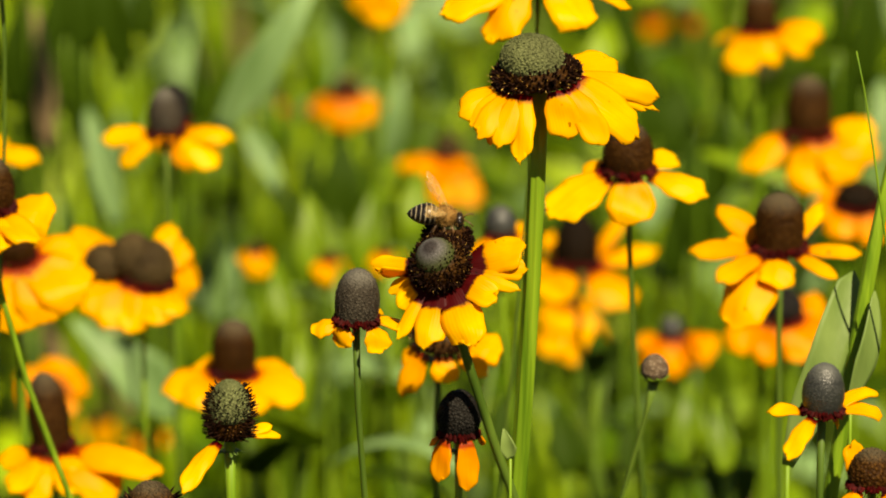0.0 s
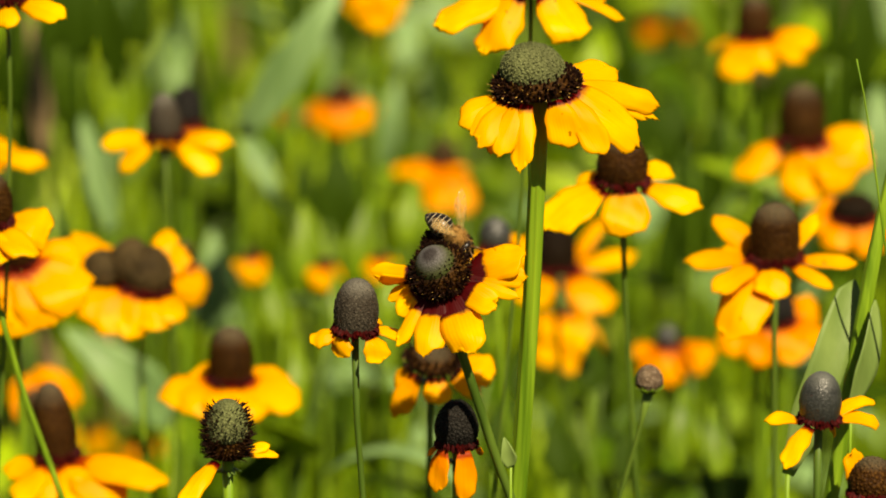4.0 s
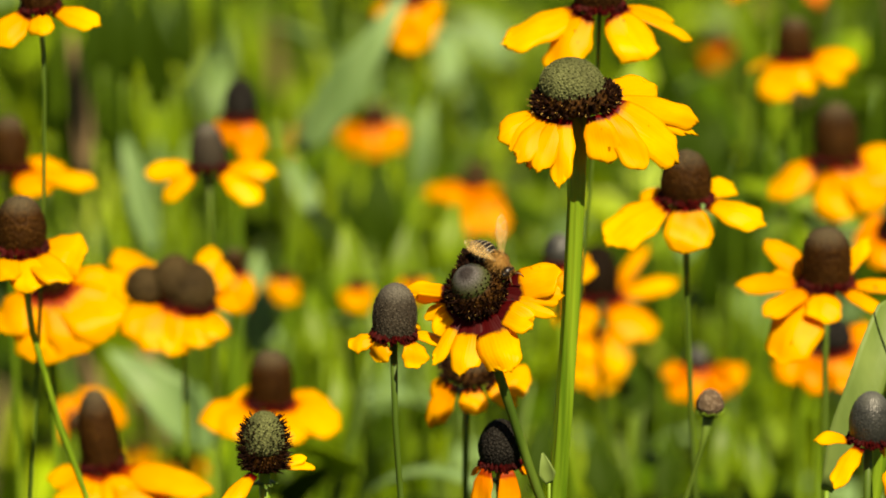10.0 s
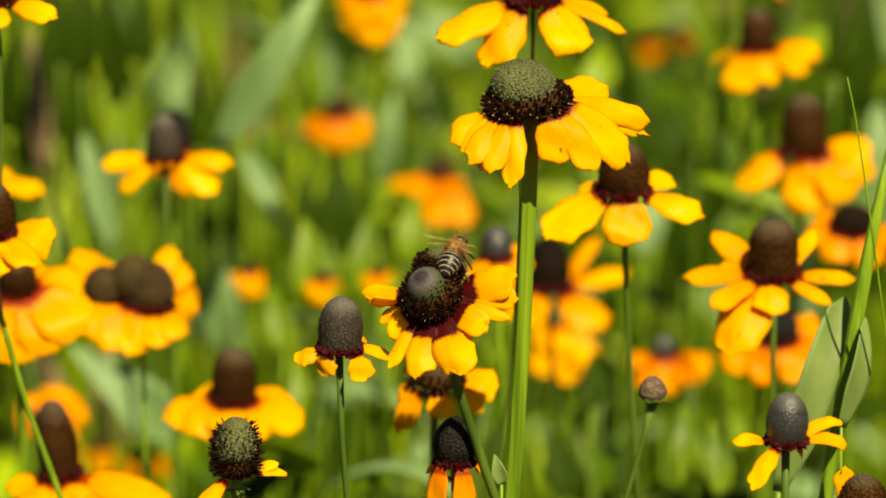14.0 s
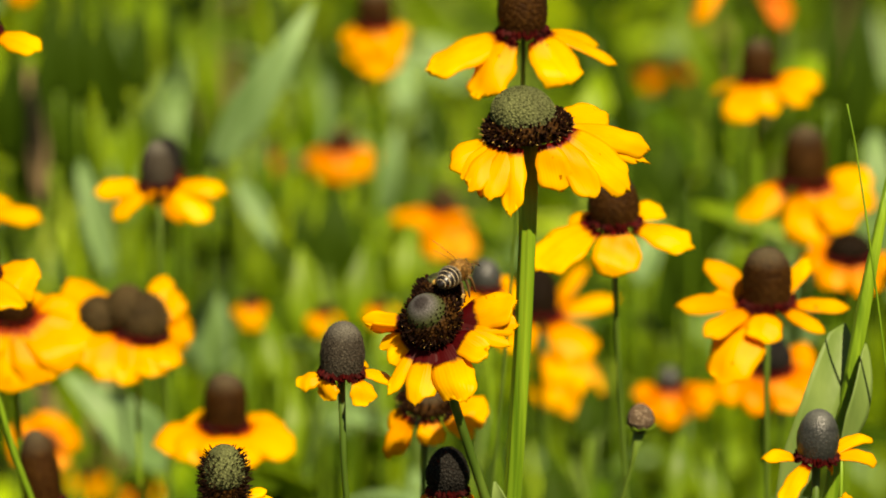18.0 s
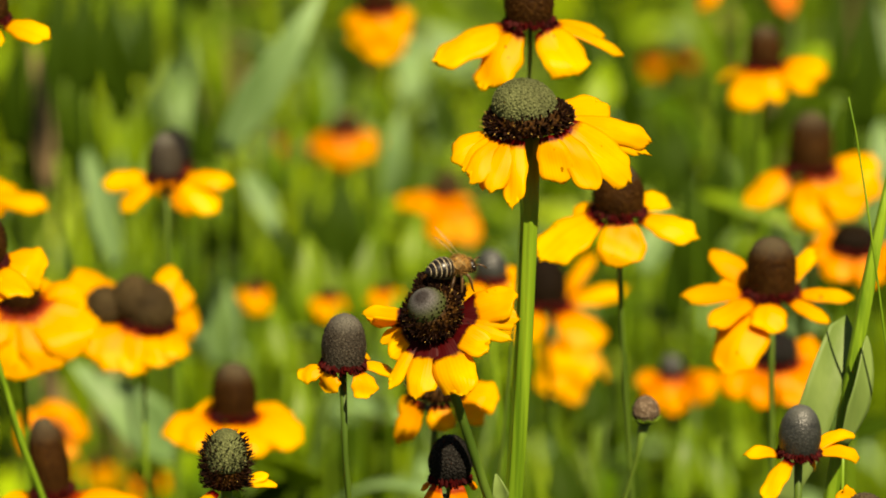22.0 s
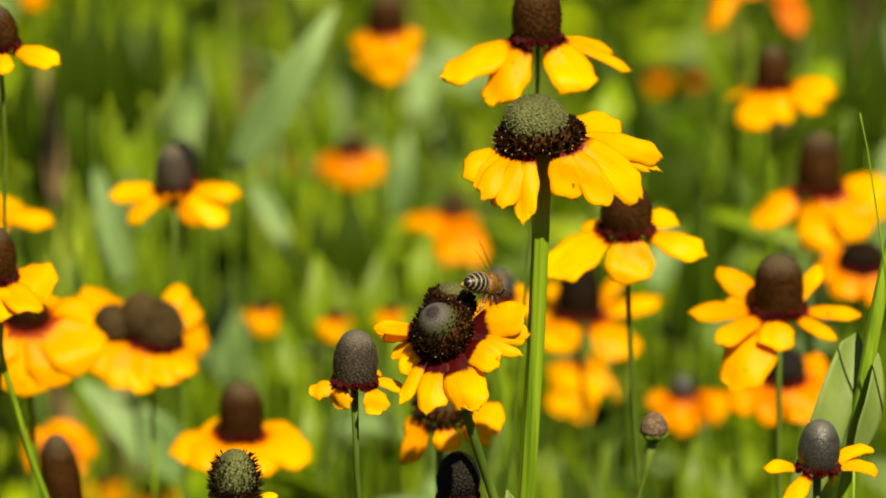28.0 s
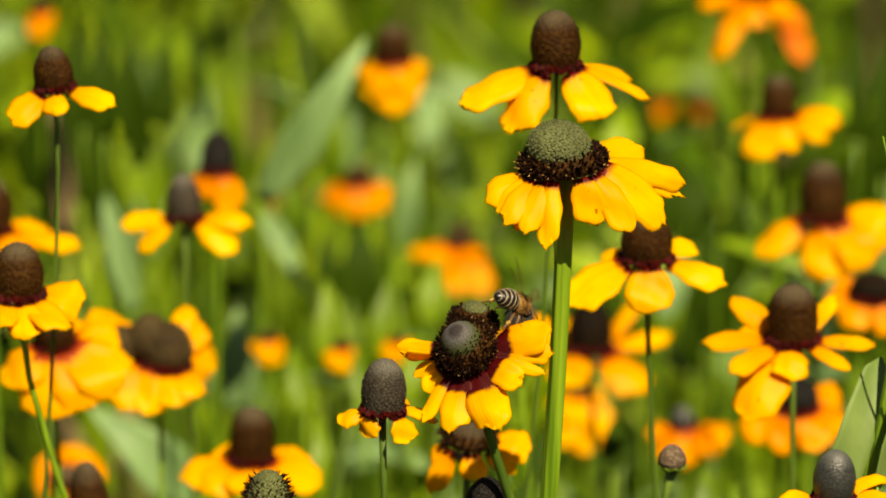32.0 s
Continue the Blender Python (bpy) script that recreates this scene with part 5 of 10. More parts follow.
def grass(name, label, mat, count, area, heights, widths, lean, seed):
    """Many separate blades in one mesh; area: x from, x to, y from, y to."""
    rng = random.Random(seed)
    verts, faces = [], []
    for _ in range(count):
        x, y = rng.uniform(area[0], area[1]), rng.uniform(area[2], area[3])
        thick = 0.6 * noise.noise(Vector((x * 7 + seed * 5.3, y * 5, seed))) + 0.7 * noise.noise(Vector((x * 24, y * 9, seed * 3.7)))
        if thick < rng.uniform(-0.12, 0.2):
            continue
        h = rng.uniform(*heights) * (0.85 + 0.5 * thick)
        w = rng.uniform(*widths) * 0.5
        turn = rng.uniform(0, 2 * math.pi)
        tilt = rng.uniform(0.0, lean) * h
        dx, dy = math.cos(turn) * tilt, math.sin(turn) * tilt
        face = rng.uniform(-0.9, 0.9)
        sx, sy = math.cos(face) * w, math.sin(face) * w
        b = len(verts)
        for t, q in ((0, 0.8), (0.35, 1.0), (0.65, 0.85), (0.88, 0.5)):
            cx, cy, cz = x + dx * t ** 2.2, y + dy * t ** 2.2, h * t * (1 - 0.12 * lean * t)
            verts.append((cx - sx * q, cy - sy * q, cz))
            verts.append((cx + sy * q * 0.3, cy - sx * q * 0.3, cz))
            verts.append((cx + sx * q, cy + sy * q, cz))
        verts.append((x + dx, y + dy, h * (1 - 0.12 * lean)))
        for i in range(3):
            a = b + i * 3
            faces += [(a, a + 1, a + 4, a + 3), (a + 1, a + 2, a + 5, a + 4)]
        a = b + 9
        faces += [(a, a + 1, b + 12), (a + 1, a + 2, b + 12)]
    ob = new(name, mesh_of(name, verts, faces, mat))
    return tagged(ob, label, "grass", kind="stuff")


grass("grass", "light green upright grass blades of the meadow", BLADE, 2300, (-0.9, 0.9, 0.5, 3.6), (0.18, 0.42), (0.004, 0.010), 0.9, 3)
grass("grass", "grass blades coloured deep green for the meadow's shade", BLADE_SHADE, 3600, (-0.9, 0.9, 0.25, 3.8), (0.10, 0.32), (0.004, 0.010), 1.0, 4)
grass("grass", "short green grass round the flower stems", BLADE_SHADE, 4200, (-0.8, 0.8, -0.9, 0.25), (0.08, 0.28), (0.003, 0.007), 0.5, 5)
grass("grass", "short meadow grass all round the flowers", BLADE_SHADE, 26000, (-3.2, 3.2, -3.4, 5.5), (0.08, 0.22), (0.006, 0.013), 0.8, 7)
grass("grass", "light green meadow grass all round the flowers", BLADE, 24000, (-3.2, -0.9, -3.4, 5.5), (0.12, 0.3), (0.005, 0.011), 0.8, 8)
grass("grass", "light green meadow grass all round the flowers", BLADE, 24000, (0.9, 3.2, -3.4, 5.5), (0.12, 0.3), (0.005, 0.011), 0.8, 9)
grass("grass", "light green meadow grass on the near side", BLADE, 7000, (-0.9, 0.9, -3.4, -1.05), (0.12, 0.3), (0.005, 0.011), 0.8, 10)
grass("dry_grass", "dry brown grass stalks among the green", STRAW, 300, (-0.9, 0.9, 0.3, 2.8), (0.12, 0.38), (0.004, 0.007), 0.4, 6)


def foliage(name, label, mat, count, area, heights, lengths, widths, seed):
    """Broad meadow leaves at many heights and turns, in one mesh."""
    rng = random.Random(seed)
    verts, faces = [], []
    for _ in range(count):
        x, y, z = rng.uniform(area[0], area[1]), rng.uniform(area[2], area[3]), rng.uniform(*heights)
        ln, w = rng.uniform(*lengths), rng.uniform(*widths) * 0.5
        turn, rise = rng.uniform(0, 2 * math.pi), rng.uniform(-0.3, 1.3)
        out = Vector((math.cos(turn) * math.cos(rise), math.sin(turn) * math.cos(rise), math.sin(rise)))
        side = out.cross(Vector((rng.uniform(-0.5, 0.5), rng.uniform(-1, 0), 1))).normalized()
        nrm = side.cross(out)
        b = len(verts)
        for t, q in ((0, 0.2), (0.2, 0.8), (0.45, 1.0), (0.7, 0.75), (0.9, 0.35), (1.0, 0.04)):
            p = Vector((x, y, z)) + out * ln * t - Vector((0, 0, ln * 0.25 * t * t))
            verts += [p - side * w * q + nrm * w * q * 0.3, p, p + side * w * q + nrm * w * q * 0.3]
        for i in range(5):
            a = b + i * 3
            faces += [(a, a + 1, a + 4, a + 3), (a + 1, a + 2, a + 5, a + 4)]
    ob = new(name, mesh_of(name, verts, faces, mat))
    return tagged(ob, label, "leaves", kind="stuff")


foliage("foliage", "pale grey-green meadow leaves among the grass", LEAF, 90, (-0.9, 0.9, 0.45, 3.2), (0.08, 0.36), (0.05, 0.13), (0.012, 0.026), 21)
foliage("foliage", "yellow-green meadow leaves among the grass", BLADE, 420, (-0.9, 0.9, 0.45, 3.4), (0.05, 0.34), (0.05, 0.12), (0.010, 0.024), 22)
foliage("foliage", "meadow leaves coloured deep green for shade", BLADE_SHADE, 420, (-0.9, 0.9, 0.35, 3.4), (0.04, 0.30), (0.05, 0.12), (0.010, 0.024), 23)

foliage("foliage", "small pale leaves behind the flowers", LEAF, 46, (-0.26, 0.26, 0.65, 1.45), (0.26, 0.42), (0.025, 0.05), (0.010, 0.020), 31)
foliage("foliage", "small sunlit leaves behind the flowers", BLADE, 80, (-0.26, 0.26, 0.65, 1.45), (0.26, 0.42), (0.02, 0.045), (0.008, 0.015), 36)
foliage("foliage", "small deep green leaves behind the flowers", BLADE_SHADE, 80, (-0.24, 0.24, 0.55, 1.3), (0.26, 0.46), (0.03, 0.07), (0.012, 0.024), 33)


def grass_tuft(x, y, tall, count, spread, seed, label="upright tuft of bright green grass", mat=None):
    """A tuft of broad upright blades round one place."""
    rng = random.Random(seed)
    tuft = new("grass_tuft")
    tuft.location = (x, y, 0)
    tagged(tuft, label, "grass", "grass tufts in the meadow")
    for _ in range(count):
        w, h = rng.uniform(0.0022, 0.0042), tall * rng.uniform(0.72, 1.04)
        ox, oy = rng.gauss(0, spread), rng.gauss(0, 0.02)
        bx, by = rng.gauss(0, 0.13) * h, rng.gauss(0, 0.08) * h
        spine = [Vector((ox + bx * (t / 7) ** 2, oy + by * (t / 7) ** 2, h * t / 7 - 0.005)) for t in range(8)]
        prof = (0.7, 0.85, 1.0, 1.0, 0.92, 0.75, 0.5, 0.08)
        v, f, al, ac = sheet(spine, [w * q for q in prof], Vector((rng.uniform(-0.7, 0.7), -1, 0.2)), -0.4, 0.0003, 2, 0, rng.uniform(-0.6, 0.6))
        part("blade", mesh_of("blade", v, f, mat or BLADE), tuft)
    return tuft


grass_tuft(-0.041, 0.947, 0.442, 7, 0.008, 41)
grass_tuft(-0.032, 1.039, 0.412, 5, 0.008, 42)
grass_tuft(-0.083, 1.138, 0.412, 7, 0.009, 43)
grass_tuft(-0.099, 1.327, 0.374, 5, 0.009, 44)
grass_tuft(-0.052, 0.837, 0.404, 6, 0.008, 45)
grass_tuft(-0.055, 0.733, 0.390, 6, 0.008, 46)
grass_tuft(-0.045, 0.683, 0.390, 5, 0.008, 47)
grass_tuft(-0.066, 0.559, 0.480, 6, 0.012, 48)
grass_tuft(-0.054, 0.462, 0.490, 7, 0.012, 49)
grass_tuft(-0.054, 0.850, 0.451, 7, 0.012, 50)
grass_tuft(-0.070, 0.758, 0.479, 6, 0.010, 51)
grass_tuft(-0.059, 0.755, 0.468, 6, 0.010, 52)
grass_tuft(-0.035, 0.762, 0.490, 7, 0.010, 53)
grass_tuft(-0.024, 0.755, 0.468, 6, 0.010, 54)
grass_tuft(-0.009, 0.856, 0.472, 7, 0.012, 55)
grass_tuft(-0.042, 0.705, 0.469, 6, 0.010, 56)
grass_tuft(-0.047, 0.506, 0.470, 7, 0.012, 57)
grass_tuft(-0.037, 0.459, 0.479, 7, 0.012, 58)
grass_tuft(-0.027, 0.553, 0.460, 7, 0.014, 59)
grass_tuft(-0.056, 0.602, 0.455, 5, 0.010, 60)
grass_tuft(-0.031, 0.456, 0.470, 6, 0.012, 61)
grass_tuft(0.173, 1.135, 0.398, 6, 0.010, 62)
grass_tuft(0.018, 0.637, 0.406, 5, 0.007, 63)
grass_tuft(-0.026, 0.633, 0.392, 6, 0.010, 64)
grass_tuft(0.041, 0.633, 0.392, 6, 0.010, 65)
grass_tuft(0.076, 0.542, 0.421, 8, 0.012, 66)
grass_tuft(0.091, 0.588, 0.408, 7, 0.012, 67)
grass_tuft(-0.012, 1.227, 0.371, 7, 0.012, 68)
grass_tuft(0.005, 1.225, 0.364, 6, 0.010, 69)
grass_tuft(-0.072, 0.931, 0.385, 5, 0.008, 70)
grass_tuft(-0.057, 0.633, 0.392, 6, 0.008, 71)
grass_tuft(-0.096, 0.832, 0.386, 4, 0.006, 72)
grass_tuft(0.065, 0.732, 0.387, 6, 0.010, 73)
grass_tuft(0.038, 0.929, 0.379, 5, 0.008, 74)
grass_tuft(-0.035, 0.923, 0.358, 6, 0.012, 75)
grass_tuft(-0.050, 1.016, 0.332, 6, 0.012, 76)
grass_tuft(-0.017, 0.824, 0.359, 6, 0.010, 77)


def meadow_plant(x, y, tall, seed):
    """A leafy stem without a flower: oval leaves that clasp it in turn."""
    rng = random.Random(seed)
    thing = new("meadow_plant")
    thing.location = (x, y, 0)
    tagged(thing, "leafy green stem with pale oval clasping leaves", "plant", "leafy stems in the meadow")
    tip = Vector((rng.gauss(0, 0.03), rng.gauss(0, 0.02), tall))
    path = bezier((0, 0, -0.005), (rng.gauss(0, 0.02), 0, tall * 0.4), (tip.x * 0.5 + rng.gauss(0, 0.01), 0, tall * 0.75), tip, 12)
    v, f = tube(path, [0.0016 - 0.0008 * i / 12 for i in range(13)], 6)
    part("stem", mesh_of("stem", v, f, STEM_DARK), thing)
    turn = rng.uniform(0, 360)
    share = 0.97
    while share > 0.45:
        stem_leaf(thing, path, share, turn, rng.uniform(26, 52), rng.uniform(8, 17), rng.uniform(0.1, 0.7), rng, rng.choice((LEAF, BLADE, BLADE, BLADE_SHADE)))
        turn += rng.uniform(120, 220)
        share -= rng.uniform(0.07, 0.14)
    return thing


meadow_plant(-0.092, 0.511, 0.524, 463)
meadow_plant(-0.047, 0.496, 0.471, 886)
meadow_plant(-0.039, 0.442, 0.474, 573)
meadow_plant(-0.014, 0.389, 0.480, 877)
meadow_plant(-0.025, 0.548, 0.458, 799)
meadow_plant(-0.049, 0.413, 0.469, 476)
meadow_plant(0.123, 0.672, 0.510, 462)
meadow_plant(0.033, 0.386, 0.468, 520)
meadow_plant(0.045, 0.334, 0.479, 875)
meadow_plant(0.056, 0.385, 0.466, 601)
meadow_plant(0.069, 0.333, 0.476, 194)
meadow_plant(0.084, 0.358, 0.468, 189)
meadow_plant(0.012, 0.388, 0.477, 823)
meadow_plant(0.050, 0.671, 0.504, 524)
meadow_plant(0.061, 0.611, 0.489, 487)
meadow_plant(0.014, 0.721, 0.488, 644)
meadow_plant(-0.015, 0.660, 0.467, 628)
meadow_plant(-0.068, 0.287, 0.509, 812)
meadow_plant(-0.032, 0.284, 0.498, 190)
meadow_plant(-0.012, 0.333, 0.476, 96)
meadow_plant(0.091, 0.285, 0.501, 457)
meadow_plant(0.025, 0.550, 0.466, 310)
meadow_plant(0.074, 0.417, 0.481, 145)
meadow_plant(0.009, 0.657, 0.459, 92)
meadow_plant(0.037, 0.719, 0.483, 551)
meadow_plant(0.077, 0.778, 0.495, 829)
meadow_plant(-0.028, 0.778, 0.495, 710)


# ---- sway of the plants and the bee's way ----
def lean(key, dx, dz):
    """A plant's pose when its flower is moved by dx and dz mm by the wind, turned about its foot."""
    thing, home = PLANTS[key], HOMES[key]
    tall = TALL[key]
    return pose(home.x, home.y, home.z + dz * MM, 0, math.degrees(math.asin(max(-0.5, min(0.5, dx * MM / tall)))), 0)


TALL = {'A': 0.609, 'B': 0.645, 'C': 0.602, 'K': 0.581, 'S': 0.591, 'L': 0.574, 'BK': 0.567, 'D': 0.605, 'E': 0.648, 'F': 0.577, 'G': 0.554, 'H1': 0.605, 'H2': 0.569, 'I': 0.535, 'J': 0.532, 'M': 0.579, 'N': 0.584, 'O': 0.529, 'AB': 0.645, 'AJ': 0.563, 'AR': 0.565, 'P': 0.544, 'Q': 0.546, 'R': 0.573, 'T2': 0.470, 'V': 0.520, 'V2': 0.477, 'X': 0.473, 'Y': 0.481, 'Z': 0.555, 'AA': 0.570, 'AC': 0.490, 'AD': 0.488, 'AE': 0.489, 'AF': 0.408, 'AF2': 0.408, 'AH': 0.398, 'AG': 0.550, 'AW': 0.521, 'I2': 0.477, 'I3': 0.371, 'I4': 0.367, 'AT': 0.569, 'AU': 0.541, 'AV': 0.548, 'T': 0.574, 'l1': 0.496, 'l2': 0.452, 'l3': 0.491, 'l4': 0.452, 'l5': 0.493, 'r1': 0.565, 'r2': 0.581, 'b1': 0.577, 'g1': 0.634, 'g2': 0.650}


def motions():
    walk(PLANTS['A'], [
        (0, lean('A', -0.7, 0.5)), (0.5, lean('A', -0.7, -0.0)), (1, lean('A', -0.5, 0.3)), (1.5, lean('A', -0.7, 0.3)),
        (2, lean('A', -1.0, 0.3)), (2.5, lean('A', -0.8, 0.3)), (3, lean('A', -0.3, 0.2)), (3.5, lean('A', 0.2, 0.3)),
        (5.5, lean('A', -0.2, 0.8)), (6, lean('A', 1.3, 0.9)), (6.5, lean('A', 2.6, -1.2)), (7, lean('A', 2.5, -1.4)),
        (7.5, lean('A', -2.6, -2.0)), (8, lean('A', -4.8, -1.7)), (8.5, lean('A', -3.4, -0.9)), (9, lean('A', -2.5, -0.2)),
        (9.5, lean('A', -0.7, 0.7)), (10, lean('A', -0.8, 1.0)), (10.5, lean('A', -1.1, 0.3)), (11, lean('A', -1.6, -0.5)),
        (11.5, lean('A', -2.3, -0.5)), (12, lean('A', -0.5, -0.0)), (12.5, lean('A', 0.0, 0.5)), (13, lean('A', 0.0, -0.0)),
        (13.5, lean('A', -1.0, -0.3)), (14, lean('A', -1.6, -0.3)), (14.5, lean('A', -1.8, -0.5)), (16.5, lean('A', -1.6, -0.5)),
        (17, lean('A', -2.0, -0.3)), (17.5, lean('A', -2.0, -0.2)), (18, lean('A', -1.0, -0.0)), (18.5, lean('A', -1.0, -0.5)),
        (19, lean('A', -1.6, -0.7)), (19.5, lean('A', -2.0, -0.8)), (20, lean('A', -1.8, -0.3)), (20.5, lean('A', -1.0, -0.2)),
        (21, lean('A', -0.5, -0.5)), (21.5, lean('A', -1.3, -0.8)), (22, lean('A', -2.1, -0.8)), (22.5, lean('A', -2.1, -0.3)),
        (23, lean('A', -1.5, -0.0)), (23.5, lean('A', -0.8, -0.0)), (24, lean('A', -1.0, -0.5)), (24.5, lean('A', -1.6, -0.7)),
        (25, lean('A', -2.0, -0.3)), (25.5, lean('A', -1.6, -0.2)), (27.5, lean('A', -1.6, -0.0)), (28, lean('A', -1.8, -0.3)),
        (28.5, lean('A', -1.6, -0.3)), (29, lean('A', -1.5, -0.2)), (29.5, lean('A', -1.5, -0.0)), (30, lean('A', -1.5, 0.0)),
        (30.5, lean('A', -1.0, -0.0)), (31, lean('A', -0.5, -0.0)), (31.5, lean('A', 0.2, 0.3)), (32, lean('A', 0.8, 0.9)),
    ])
    walk(PLANTS['B'], [
        (0, lean('B', -0.7, -0.0)), (0.5, lean('B', -0.3, -0.3)), (1, lean('B', -0.2, -0.3)), (1.5, lean('B', -0.5, -0.2)),
        (2, lean('B', -0.8, 0.0)), (2.5, lean('B', -0.8, -0.0)), (3, lean('B', -0.2, -0.0)), (3.5, lean('B', 0.3, -0.2)),
        (5.5, lean('B', 0.2, 0.2)), (6, lean('B', 0.7, 0.2)), (6.5, lean('B', 2.6, -0.2)), (7, lean('B', 1.8, -0.0)),
        (7.5, lean('B', -2.8, -0.3)), (8, lean('B', -4.8, -0.2)), (8.5, lean('B', -3.6, -0.0)), (9, lean('B', -2.3, -0.0)),
        (9.5, lean('B', 0.0, 0.3)), (10, lean('B', -0.2, 0.9)), (10.5, lean('B', 0.0, 0.2)), (11, lean('B', -2.0, -0.5)),
        (11.5, lean('B', -2.3, -0.5)), (12, lean('B', -0.3, -0.0)), (12.5, lean('B', 0.3, 0.5)), (13, lean('B', 0.0, -0.0)),
        (13.5, lean('B', -1.0, -0.3)), (14, lean('B', -1.6, -0.3)), (14.5, lean('B', -1.6, -0.3)), (16.5, lean('B', -1.5, -0.3)),
        (17, lean('B', -1.8, -0.3)), (17.5, lean('B', -2.0, -0.2)), (18, lean('B', -1.0, -0.0)), (18.5, lean('B', -1.0, -0.5)),
        (19, lean('B', -1.5, -0.7)), (19.5, lean('B', -2.0, -0.7)), (20, lean('B', -1.6, -0.2)), (20.5, lean('B', -1.0, -0.2)),
        (21, lean('B', -0.5, -0.5)), (21.5, lean('B', -1.3, -0.8)), (22, lean('B', -2.0, -0.7)), (22.5, lean('B', -2.1, -0.3)),
        (23, lean('B', -1.5, -0.2)), (23.5, lean('B', -0.7, -0.2)), (24, lean('B', -1.0, -0.7)), (24.5, lean('B', -1.7, -0.7)),
        (25, lean('B', -1.8, -0.3)), (25.5, lean('B', -1.5, -0.2)), (27.5, lean('B', -1.6, -0.2)), (28, lean('B', -1.6, -0.3)),
        (28.5, lean('B', -1.6, -0.3)), (29, lean('B', -1.5, -0.3)), (29.5, lean('B', -1.5, -0.2)), (30, lean('B', -1.5, -0.3)),
        (30.5, lean('B', -1.0, -0.2)), (31, lean('B', -0.7, -0.3)), (31.5, lean('B', 0.0, -0.0)), (32, lean('B', 1.0, 0.3)),
    ])
    walk(PLANTS['C'], [
        (0, lean('C', -0.2, -0.3)), (0.5, lean('C', 0.2, 0.0)), (1, lean('C', 0.0, -0.0)), (1.5, lean('C', -0.2, -0.5)),
        (2, lean('C', -0.7, -0.0)), (2.5, lean('C', -0.3, -0.3)), (3, lean('C', 0.2, -0.7)), (3.5, lean('C', 0.8, -0.7)),
        (5.5, lean('C', -1.1, -0.7)), (6, lean('C', -0.3, -2.7)), (6.5, lean('C', 0.3, -5.1)), (7, lean('C', 0.5, -4.6)),
        (7.5, lean('C', -2.8, -1.0)), (8, lean('C', -4.9, -0.0)), (8.5, lean('C', -4.1, -2.7)), (9, lean('C', -4.4, -2.4)),
        (9.5, lean('C', -1.5, 1.5)), (10, lean('C', 0.0, 2.4)), (10.5, lean('C', -1.0, -1.0)), (11, lean('C', -3.3, -2.2)),
        (11.5, lean('C', -3.1, -0.3)), (12, lean('C', -0.7, -0.2)), (12.5, lean('C', 0.0, -0.2)), (13, lean('C', 0.0, -0.0)),
        (13.5, lean('C', -1.5, -1.0)), (14, lean('C', -2.6, -0.9)), (14.5, lean('C', -2.0, -0.0)), (16.5, lean('C', -1.8, -0.3)),
        (17, lean('C', -2.5, -0.7)), (17.5, lean('C', -2.3, -0.3)), (18, lean('C', -1.6, -0.2)), (18.5, lean('C', -1.5, -1.0)),
        (19, lean('C', -2.0, -0.7)), (19.5, lean('C', -2.5, -0.8)), (20, lean('C', -2.1, -0.5)), (20.5, lean('C', -1.6, -0.0)),
        (21, lean('C', -0.8, -0.7)), (21.5, lean('C', -2.0, -1.0)), (22, lean('C', -2.6, -0.8)), (22.5, lean('C', -2.5, -0.3)),
        (23, lean('C', -2.1, -0.2)), (23.5, lean('C', -1.0, -0.0)), (24, lean('C', -1.6, -0.7)), (24.5, lean('C', -2.3, -1.0)),
        (25, lean('C', -2.1, -0.3)), (25.5, lean('C', -2.0, -0.2)), (27.5, lean('C', -2.3, -0.2)), (28, lean('C', -2.1, -0.5)),
        (28.5, lean('C', -1.9, -0.3)), (29, lean('C', -2.0, -0.3)), (29.5, lean('C', -2.1, -0.2)), (30, lean('C', -2.1, -0.3)),
        (30.5, lean('C', -1.6, -0.5)), (31, lean('C', -1.1, -0.7)), (31.5, lean('C', -0.5, -0.7)), (32, lean('C', 1.5, -1.0)),
    ])
